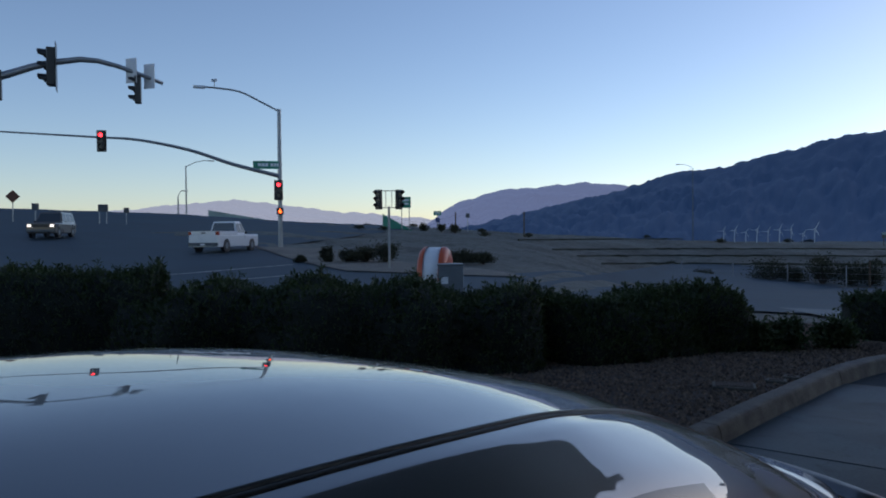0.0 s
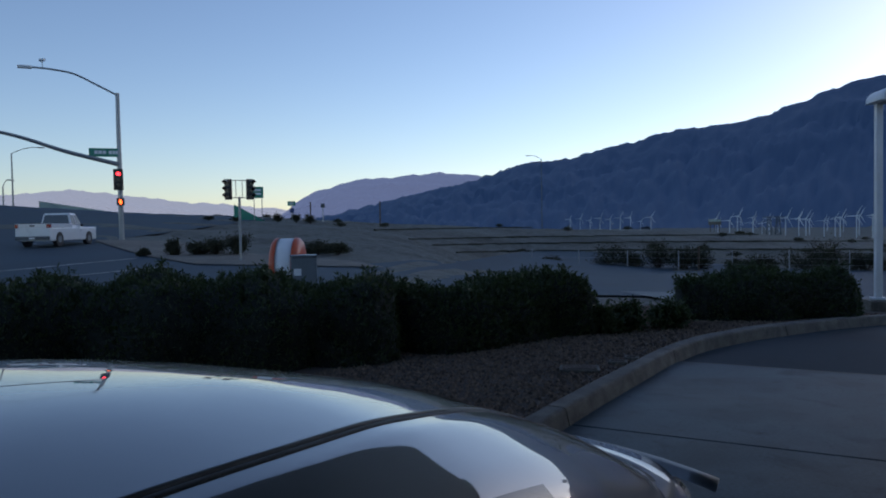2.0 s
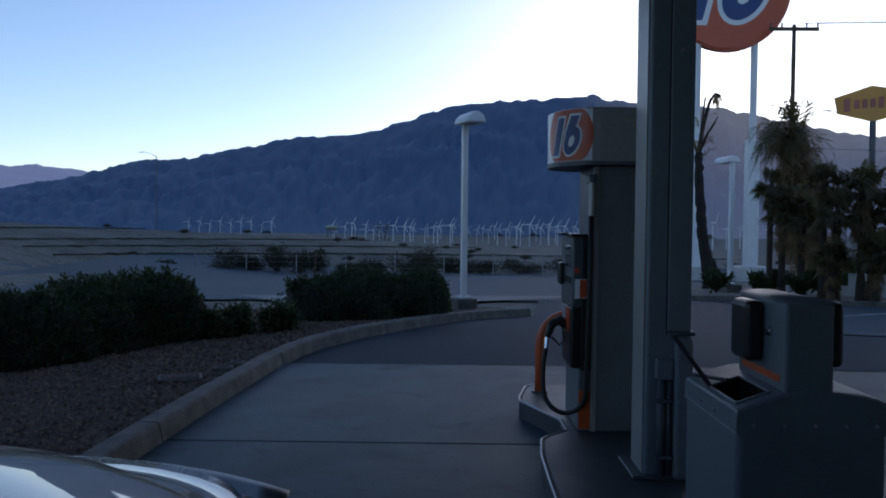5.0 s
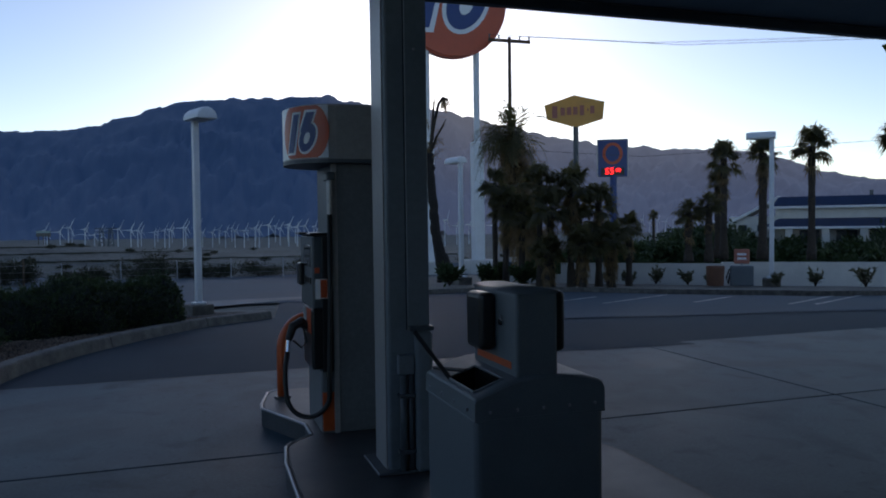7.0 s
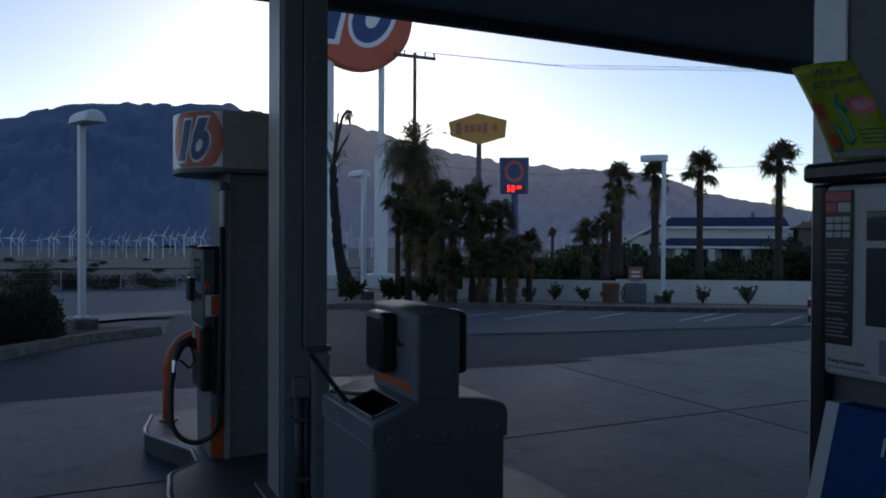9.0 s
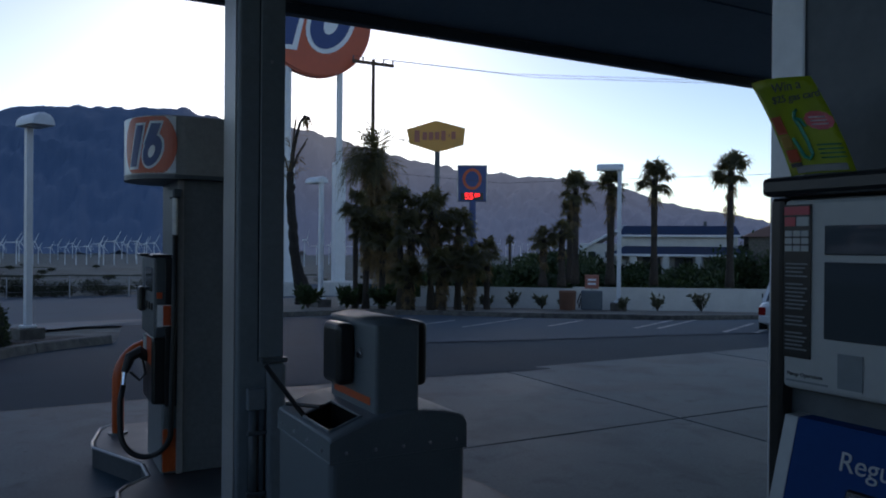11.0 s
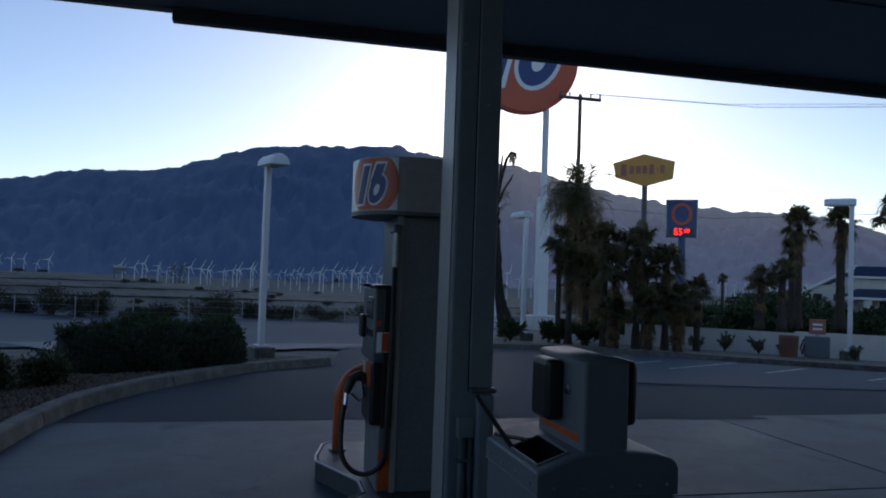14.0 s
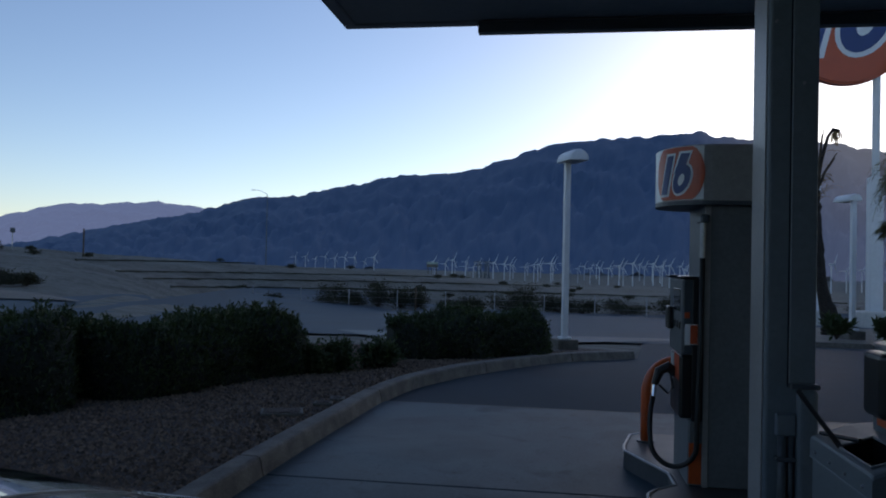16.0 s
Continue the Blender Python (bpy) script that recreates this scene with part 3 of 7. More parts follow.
def fuel_pump(x, y):
    """Tall dispenser: cabinet, display module, nozzle and hose towards -x, canopy sign on top."""
    ob = thing("fuel_pump", x, y, 0.15, "tall grey fuel dispenser with orange nozzle boot and round-ended sign", "fuel pump")
    part("cabinet", box(-0.05, 0.46, 0, 0.64, 0, 1.97, 0.012, 2), M["pump_body"], ob)
    part("corner_post", box(-0.062, -0.02, -0.012, -0.0005, 0.0, 1.96, 0.004, 1), M["pump"], ob)
    part("recess_panel", box(-0.058, -0.0505, 0.02, 0.62, 0.5, 1.95, 0.003, 1), M["steel_dark"], ob)
    part("lower_skirt", box(-0.15, -0.0515, 0.01, 0.63, 0.0, 0.46, 0.01, 1), M["pump_body"], ob)
    part("kick_plate", box(-0.145, -0.06, 0.0, 0.0095, 0.02, 0.30, 0.002, 1), M["orange"], ob, "orange kick plate")
    module = part("display_module", box(-0.20, -0.0585, 0.02, 0.60, 0.90, 1.43, 0.015, 2), M["steel_dark"], ob)
    part("module_hood", box(-0.215, -0.0585, 0.01, 0.61, 1.432, 1.45, 0.005, 1), M["black"], ob)
    part("side_rail", box(-0.135, -0.0605, -0.012, 0.0, 0.45, 1.43, 0.004, 1), M["black"], ob)
    part("nozzle_housing", box(-0.21, -0.0585, 0.03, 0.45, 0.46, 0.90, 0.02, 2), M["black"], ob)
    part("side_label", box(-0.185, -0.145, 0.0145, 0.0195, 0.97, 1.10), M["pump_white"], module)
    part("side_label", box(-0.185, -0.15, 0.0145, 0.0195, 1.16, 1.20), M["sign_orange"], module)
    plate = part("notice_plate", box(-0.185, -0.10, -0.0155, -0.0125, 0.98, 1.12, 0.001, 1), M["sign_white"], ob, "white and orange notice")
    part("notice_band", box(-0.15, -0.102, -0.0175, -0.016, 0.985, 1.115), M["sign_orange"], plate)
    part("screen", box(-0.204, -0.2005, 0.10, 0.40, 1.20, 1.36, 0.002, 1), M["glass"], module)
    for k in range(4):
        part("button", box(-0.21, -0.2005, 0.08 + 0.11 * k, 0.14 + 0.11 * k, 1.08, 1.13, 0.003, 1), M["black"], module)
    part("card_reader", box(-0.24, -0.2005, 0.42, 0.55, 1.05, 1.22, 0.012, 2), M["black"], module)
    part("receipt_shelf", box(-0.265, -0.2005, 0.2, 0.4, 1.44, 1.455, 0.004, 1), M["black"], module)
    part("sticker", box(-0.2125, -0.2105, 0.06, 0.26, 0.72, 0.90), M["sign_orange"], ob)
    part("sticker", box(-0.2125, -0.2105, 0.28, 0.42, 0.70, 0.88), M["pump_white"], ob)
    nozzle = part("nozzle", tube([(-0.19, 0.24, 0.74), (-0.26, 0.24, 0.79), (-0.32, 0.23, 0.76), (-0.355, 0.22, 0.66)], [0.032, 0.042, 0.036, 0.024], 10), M["rubber"], ob)
    part("lever_guard", tube([(-0.24, 0.24, 0.74), (-0.22, 0.235, 0.64), (-0.26, 0.23, 0.60), (-0.32, 0.225, 0.66)], 0.009, 6), M["rubber"], nozzle)
    part("swivel", tube([(-0.355, 0.22, 0.66), (-0.365, 0.2, 0.58)], 0.015, 8), M["chrome"], nozzle)
    pts = [(-0.365, 0.2, 0.58), (-0.385, 0.18, 0.48), (-0.39, 0.16, 0.38)]
    pts += [(-0.245 + 0.145 * math.cos(a), 0.12 - 0.05 * (a - math.pi), 0.29 + 0.165 * math.sin(a)) for a in np.linspace(math.pi * 1.03, math.tau * 0.98, 16)]
    pts += [(-0.10, -0.03, 0.40), (-0.095, -0.035, 0.6), (-0.085, -0.035, 1.0), (-0.08, -0.035, 1.62)]
    part("hose", tube(pts, 0.018, 8), M["rubber"], ob, smooth=True)
    part("hose_coupling", tube([(-0.08, -0.035, 1.58), (-0.08, -0.035, 1.82)], 0.02, 8), M["galv"], ob)
    part("hose_arm", box(-0.10, -0.04, -0.06, 0.1, 1.82, 1.88, 0.01, 1), M["steel_dark"], ob)
    sign_pts = [(0.45, -0.08)]
    for k in range(17):
        a = -math.pi / 2 - math.pi * k / 16
        sign_pts.append((-0.03 + 0.32 * math.cos(a), 0.32 + 0.40 * math.sin(a)))
    sign_pts.append((0.45, 0.72))
    s = part("sign_box", slab(sign_pts, 1.965, 2.36, 0.02), M["pump"], ob)
    part("sign_rim", slab([(-0.03 + (px + 0.03) * 1.012, 0.32 + (py - 0.32) * 1.012) for px, py in sign_pts], 1.945, 1.972), M["steel_dark"], s)

    def on_sign(u, v, lift):
        """u, v from -1 to 1 over the round end."""
        a = -math.pi / 2 - radians(37) + radians(27) * u
        n = Vector((math.cos(a) / 0.31, math.sin(a) / 0.40, 0)).normalized()
        return Vector((-0.03 + 0.32 * math.cos(a), 0.32 + 0.40 * math.sin(a), 2.165 + 0.185 * v)) + n * lift
    bm = bmesh.new()
    rows = [[bm.verts.new(on_sign(-2.3 + 3.3 * i / 14, -1 + 2 * j, 0.003)) for j in (0, 1)] for i in range(15)]
    for r, t in zip(rows, rows[1:]):
        bm.faces.new((r[0], t[0], t[1], r[1]))
    part("white_field", bm, M["sign_white"], s, "white sign field")
    bm = bmesh.new()
    ring = []
    for k in range(40):
        a = k * math.tau / 40
        ring.append((1.30 * math.cos(a) - 0.25, max(-0.99, min(0.99, 1.28 * math.sin(a)))))
    bm.faces.new([bm.verts.new((a, b, 0)) for a, b in ring])
    bmesh.ops.triangulate(bm, faces=bm.faces[:])
    bmesh.ops.subdivide_edges(bm, edges=bm.edges[:], cuts=4, use_grid_fill=True)
    for v in bm.verts:
        v.co = on_sign(v.co.x, v.co.y, 0.006)
    part("orange_field", bm, M["sign_orange"], s, "orange disc field")
    mark_shapes(s, lambda a, b, l: on_sign(a * 1.08 - 0.24, b * 1.12, 0.006 + l), 0.002)
    return ob


pump = fuel_pump(1.09, 5.28)

guard = thing("guard_rail", 0.81, 6.60, 0.15, "orange bent steel pipe guard by the pump", "guard rail")
pts = [(0, 0, 0), (0, 0, 0.2), (0, 0, 0.40)] + [(0.24 - 0.24 * math.cos(a), 0.08 * (1 - math.cos(a)), 0.42 + 0.27 * math.sin(a)) for a in np.linspace(0.06, math.pi / 2, 14)] + [(0.30, 0.09, 0.70)]
part("pipe", tube(pts, 0.045, 12), M["orange"], guard, smooth=True)
part("foot", tube([(0, 0, 0), (0, 0, 0.015)], 0.075, 12), M["steel_dark"], guard)


def service_unit(x, y, rz=0):
    """Waste bin with towel dispensers and a squeegee basin."""
    ob = thing("windscreen_service_bin", x, y, 0.0, "grey moulded forecourt waste bin with black towel holders", "waste bin", rz=rz)
    part("tub", box(-0.341, 0.321, -0.341, 0.401, 0.15, 0.765, 0.03, 3), M["bin"], ob)
    # hood: arched from side to side, with the mouth of the squeegee basin cut into its drive-side slope
    prof = [(-0.345, 0.745), (-0.345, 0.842), (-0.338, 0.853), (-0.318, 0.862), (-0.172, 0.915), (-0.12, 0.928), (0.0, 0.940), (0.12, 0.934), (0.22, 0.922), (0.29, 0.903), (0.315, 0.890), (0.325, 0.868), (0.325, 0.745)]
    ys = [(-0.345, 0.014), (-0.336, 0.004), (-0.318, 0.0), (-0.265, 0.0), (0.10, 0.0), (0.375, 0.0), (0.395, 0.005), (0.405, 0.016)]
    bm = bmesh.new()
    grid = [[bm.verts.new((px, py, pz - (drop if 0 < k < len(prof) - 1 else 0.0))) for k, (px, pz) in enumerate(prof)] for py, drop in ys]
    for b in range(len(ys) - 1):
        for k in range(len(prof) - 1):
            if not (b == 3 and k == 3):
                bm.faces.new((grid[b][k], grid[b][k + 1], grid[b + 1][k + 1], grid[b + 1][k]))
    bm.faces.new(grid[0][::-1])
    bm.faces.new(grid[-1])
    mouth = [grid[3][3], grid[3][4], grid[4][4], grid[4][3]]
    deep = [bm.verts.new((v.co.x, v.co.y, 0.77)) for v in mouth]
    # walls and floor of the well take the near-black as painted shade
    for k in range(4):
        bm.faces.new((mouth[k], mouth[(k + 1) % 4], deep[(k + 1) % 4], deep[k])).material_index = 1
    bmesh.ops.recalc_face_normals(bm, faces=bm.faces[:])
    hood = part("hood", bm, [M["bin"], M["shade_and_seam"]], ob)
    part("basin_well", box(-0.316, -0.174, -0.263, 0.098, 0.771, 0.80), M["shade_and_seam"], hood)
    for px, pz in ((-0.318, 0.866), (-0.172, 0.919)):
        part("basin_rim", tube([(px, -0.268, pz), (px, 0.103, pz)], 0.006, 6), M["bin"], hood)
    for yy in (-0.266, 0.101):
        part("basin_rim", tube([(-0.318, yy, 0.866), (-0.172, yy, 0.919)], 0.006, 6), M["bin"], hood)
    part("hood_lip", box(-0.348, 0.328, -0.348, 0.408, 0.742, 0.752, 0.003, 1), M["bin"], hood)
    for k in range(5):
        part("bolt", tube([(-0.27 + 0.135 * k, -0.345, 0.785), (-0.27 + 0.135 * k, -0.353, 0.785)], [0.009, 0.006], 8), M["galv"], hood)
    for k in range(4):
        part("bolt", tube([(-0.345, -0.25 + 0.19 * k, 0.785), (-0.353, -0.25 + 0.19 * k, 0.785)], [0.009, 0.006], 8), M["galv"], hood)
    tower = part("tower", box(-0.120, 0.095, -0.31, 0.25, 0.90, 1.325, 0.014, 2), M["bin"], ob)
    cap = bmesh.new()
    rr = []
    for k in range(9):
        a = math.pi * k / 8
        rr.append((-0.0125 - 0.112 * math.cos(a), 1.318 + 0.024 * math.sin(a) ** 0.7))
    lo = [cap.verts.new((px, -0.315, pz)) for px, pz in rr]
    hi = [cap.verts.new((px, 0.256, pz)) for px, pz in rr]
    for k in range(8):
        cap.faces.new((lo[k], lo[k + 1], hi[k + 1], hi[k]))
    cap.faces.new(lo[::-1])
    cap.faces.new(hi)
    part("tower_cap", cap, M["bin"], ob, smooth=True)
    for s in (-1, 1):
        bm = box(-0.088, 0.0, -0.105, 0.105, 0, 0.290, 0.030, 4) if s < 0 else box(0.0, 0.085, -0.12, 0.12, 0, 0.30, 0.03, 4)
        h = part("towel_holder", bm, M["black"], ob)
        h.location = (-0.122 if s < 0 else 0.097, 0.03 if s < 0 else -0.11, 1.02)
    part("stripe", box(-0.1225, -0.1205, -0.25, 0.19, 0.958, 0.992), M["orange"], tower)
    latch = part("latch", box(-0.136, -0.1205, -0.165, -0.115, 1.155, 1.185, 0.006, 2), M["chrome"], tower)
    part("latch_key", tube([(-0.130, -0.14, 1.185), (-0.130, -0.145, 1.205)], 0.006, 6), M["galv"], latch)
    part("squeegee_handle", tube([(-0.27, 0.07, 0.80), (-0.48, 0.16, 1.105)], 0.012, 8), M["rubber"], ob)
    part("squeegee_head", tube([(-0.33, 0.30, 0.885), (-0.24, 0.06, 0.905)], 0.011, 6), M["rubber"], ob)
    part("squeegee_handle", tube([(0.16, 0.02, 0.925), (0.24, 0.02, 1.07)], 0.014, 8), M["rubber"], ob)
    return ob


service_unit(1.615, 3.40, 0)


def lamp_post(x, y, top, rz, label, wide=0.17, arch=0.13):
    ob = thing("parking_lamp", x, y, 0.0, label, "lamp post", "station lamp posts", rz, far=True)
    part("footing", box(-0.2, 0.2, -0.2, 0.2, -0.05, 0.27, 0.02, 2), M["kerb"], ob)
    part("base_plate", box(-0.1, 0.1, -0.1, 0.1, 0.27, 0.31, 0.008, 1), M["white_metal"], ob)
    part("pole", box(-0.052, 0.052, -0.052, 0.052, 0.3, top - 0.12, 0.008, 1), M["white_metal"], ob)
    bm = bmesh.new()
    rings = []
    for px, f in ((-0.56, 0.86), (-0.52, 0.97), (-0.44, 1.0), (0.0, 1.0), (0.06, 0.96), (0.09, 0.86)):
        ring = [bm.verts.new((px, -wide * f, top - 0.15)), bm.verts.new((px, -wide * f, top - 0.12))]
        ring += [bm.verts.new((px, -wide * f * math.cos(a), top - 0.12 + arch * f * math.sin(a))) for a in [math.pi * k / 10 for k in range(1, 10)]]
        ring += [bm.verts.new((px, wide * f, top - 0.12)), bm.verts.new((px, wide * f, top - 0.15))]
        rings.append(ring)
    for r, t in zip(rings, rings[1:]):
        for k in range(len(r)):
            bm.faces.new((r[k], r[(k + 1) % len(r)], t[(k + 1) % len(r)], t[k]))
    bm.faces.new(rings[0])
    bm.faces.new(rings[-1][::-1])
    bmesh.ops.recalc_face_normals(bm, faces=bm.faces[:])
    head = part("lamp_head", bm, M["white_metal"], ob)
    part("lens", box(-0.48, -0.08, -0.11, 0.11, top - 0.165, top - 0.151), M["head"], head)
    return ob


lamp_post(0.21, 14.2, 3.68, 112, "white square parking lamp post on concrete footing by hedge", 0.19, 0.17)
lamp_post(6.70, 18.4, 3.36, -78, "white square parking lamp post on concrete footing by palms")
lamp_post(13.04, 14.5, 3.70, -42, "white square parking lamp post on concrete footing by wall")

# ---- large round station sign ----
sgn = thing("station_sign", 7.9, 22.5, 0.0, "large orange and blue disc sign on two white poles", "sign", far=True)
bm = bmesh.new()
bmesh.ops.create_cone(bm, cap_ends=True, segments=56, radius1=1.8, radius2=1.8, depth=0.35, matrix=Matrix.Translation((0, 0, 8.55)) @ Matrix.Rotation(radians(90), 4, 'X'))
bmesh.ops.bevel(bm, geom=[e for e in bm.edges if len(e.link_faces) == 2 and abs(e.calc_face_angle()) > 1], offset=0.05, segments=2, affect='EDGES')
disc = part("disc", bm, M["sign_orange"], sgn, "orange disc")
mark_shapes(sgn, lambda a, b, l: Vector((1.75 * a, -0.18 - l, 8.8 + 1.75 * b)), 0.006)
for px in (-0.82, 0.82):
    part("pole", tube([(px, 0, 0), (px, 0, 7.4)], 0.10, 12), M["white_metal"], sgn)
    part("pole_casing", box(px - 0.17, px + 0.17, -0.17, 0.17, 0, 4.2, 0.02, 1), M["white_metal"], sgn)
    part("pole_footing", box(px - 0.45, px + 0.45, -0.45, 0.45, -0.1, 0.5, 0.03, 1), M["stucco"], sgn)


# ---- plants ----
def leaves(name, pts_normals, size, material, parent, label="", long=2.2):
    """Many small leaves as one mesh: each a bent two-face blade."""
    verts, faces = [], []
    for p, n in pts_normals:
        a = Vector((random.gauss(0, 1), random.gauss(0, 1), random.gauss(0, 1)))
        d = (n * 0.8 + a * 0.6).normalized()
        s = d.cross(Vector((random.gauss(0, 1), random.gauss(0, 1), random.gauss(0, 1)))).normalized()
        L, w = size * long * random.uniform(0.6, 1.3), size * 1.1 / long * random.uniform(0.7, 1.2)
        k = len(verts)
        mid = p + d * L * 0.5 + Vector((0, 0, 0.05 * L))
        verts += [p, mid + s * w, p + d * L, mid - s * w]
        faces.append((k, k + 1, k + 2, k + 3))
    me = bpy.data.meshes.new(name)
    me.from_pydata([tuple(v) for v in verts], [], faces)
    me.materials.append(material)
    ob = new(name, me)
    ob.parent = parent
    if label:
        ob["label"] = label
    return ob


def hedge(line, width, height, label, n, seed, name="hedge", leaf=0.027, taper=1.0):
    """A clipped hedge: uneven core, coloured near-black for inner shade, with leafy sprays all over it."""
    random.seed(seed)
    x0, y0 = line[0]
    ob = thing(name, x0, y0, 0.08, label, "hedge", far=True)
    pts = along(line, 0.25)
    bm, rings = bmesh.new(), []
    surface = []
    for i, (x, y) in enumerate(pts):
        a, b = pts[max(0, i - 1)], pts[min(len(pts) - 1, i + 1)]
        d = Vector((b[0] - a[0], b[1] - a[1], 0)).normalized()
        side = Vector((-d.y, d.x, 0))
        endf = math.sqrt(max(0.0, 1 - (1 - min(1.0, (min(i, len(pts) - 1 - i) + 0.1) / 3.0)) ** 2))
        high = height * (1 + (taper - 1) * i / (len(pts) - 1))
        clump = 1 - 0.11 * abs(math.cos(math.pi * i * 0.25 / 1.25 + seed)) ** 5
        ring = []
        for k in range(15):
            t = math.pi * k / 14
            c, s = math.cos(t), math.sin(t)
            q = 1 / (abs(c) ** 3.2 + abs(s) ** 3.2) ** (1 / 3.2)
            bump = 0.97 + 0.26 * noise.noise((x * 1.3 + seed, y * 1.3, t * 0.9)) + 0.14 * noise.noise((x * 3.1, y * 3.1, t * 3 + seed))
            co = Vector((x - x0, y - y0, 0)) + side * (c * q * width / 2 * bump * clump * endf) + Vector((0, 0, s * q * high * 1.04 * clump * bump * (0.75 + 0.25 * endf)))
            ring.append(bm.verts.new(co * 1.0))
            nn = (side * c + Vector((0, 0, s))).normalized()
            surface.append((co, nn))
        rings.append(ring)
    for r, t in zip(rings, rings[1:]):
        for k in range(14):
            bm.faces.new((r[k], r[k + 1], t[k + 1], t[k]))
    bm.faces.new(rings[0])
    bm.faces.new(rings[-1][::-1])
    bmesh.ops.recalc_face_normals(bm, faces=bm.faces[:])
    part("core", bm, M["leaf_core_shade"], ob, smooth=True)
    cols = len(rings)
    sprays = []
    for _ in range(n):
        i, k = random.randrange(cols - 1), random.randrange(14)
        u, v = random.random(), random.random()
        p = (surface[i * 15 + k][0] * (1 - u) * (1 - v) + surface[(i + 1) * 15 + k][0] * u * (1 - v) + surface[i * 15 + k + 1][0] * (1 - u) * v + surface[(i + 1) * 15 + k + 1][0] * u * v)
        nn = surface[i * 15 + k][1]
        sprays.append((p - nn * 0.03 + nn * max(0, random.gauss(0.0, 0.035)), (nn + Vector((0, 0, 1.1))).normalized()))
    for _ in range(n // 80):          # long shoots that stand out of the clipped top
        i = random.randrange(cols - 1)
        p, nn = surface[i * 15 + random.randrange(4, 11)]
        d = (Vector((random.gauss(0, 0.35), random.gauss(0, 0.35), 1))).normalized()
        for j in range(12):
            sprays.append((p + d * 0.013 * j - d * 0.03, (d + Vector((random.gauss(0, 0.7), random.gauss(0, 0.7), 0))).normalized()))
    leaves("foliage", sprays, leaf, M["leaf"], ob, "", 2.9)
    return ob


hedge([(-11.4, 2.5), (-9.3, 4.8)], 1.7, 1.17, "tall dark green clipped shrub on gravel bed", 14400, 3)
hedge([(-9.5, 4.35), (-7.3, 5.85), (-5.3, 7.70)], 2.45, 0.93, "dark green clipped hedge on gravel bed", 29000, 5)
hedge([(-5.45, 7.52), (-4.64, 9.05), (-4.12, 10.55)], 1.9, 0.84, "dark green clipped hedge on gravel bed", 30000, 7, taper=0.80)
hedge([(-2.6, 11.9), (-1.5, 12.7), (-0.3, 13.9)], 1.3, 0.66, "dark green clipped hedge beside the lamp post", 16000, 11)

# ---- the silver saloon ----
def car_loft(stations, bm, mats):
    """Skin of a car from cross-sections; the halves mirror each other."""
    rings = []
    for y, prof in stations:
        pts = [(x, z) for x, z in prof] + [(-x, z) for x, z in prof[::-1]][1:]
        rings.append([bm.verts.new((x, y, z)) for x, z in pts])
    for i, (r, t) in enumerate(zip(rings, rings[1:])):
        for k in range(len(r) - 1):
            f = bm.faces.new((r[k], t[k], t[k + 1], r[k + 1]))
            f.material_index = mats(i, k, len(r) - 1)
            f.smooth = True
    bm.faces.new(rings[0])
    bm.faces.new(rings[-1][::-1])
    bmesh.ops.recalc_face_normals(bm, faces=bm.faces[:])
    return bm


def spline(points, n):
    """Points on a smooth curve through (x, z) corners."""
    return curved(points, n)


def ease(table, v):
    """Smooth value from a table of (place, value)."""
    xs, ys = [q[0] for q in table], [q[1] for q in table]
    i = min(max(int(np.searchsorted(xs, v)) - 1, 0), len(xs) - 2)
    def slope(k):
        a, b = max(0, k - 1), min(len(xs) - 1, k + 1)
        return (ys[b] - ys[a]) / (xs[b] - xs[a])
    h = xs[i + 1] - xs[i]
    t = min(1.0, max(0.0, (v - xs[i]) / h))
    return (2 * t ** 3 - 3 * t * t + 1) * ys[i] + (t ** 3 - 2 * t * t + t) * h * slope(i) + (3 * t * t - 2 * t ** 3) * ys[i + 1] + (t ** 3 - t * t) * h * slope(i + 1)


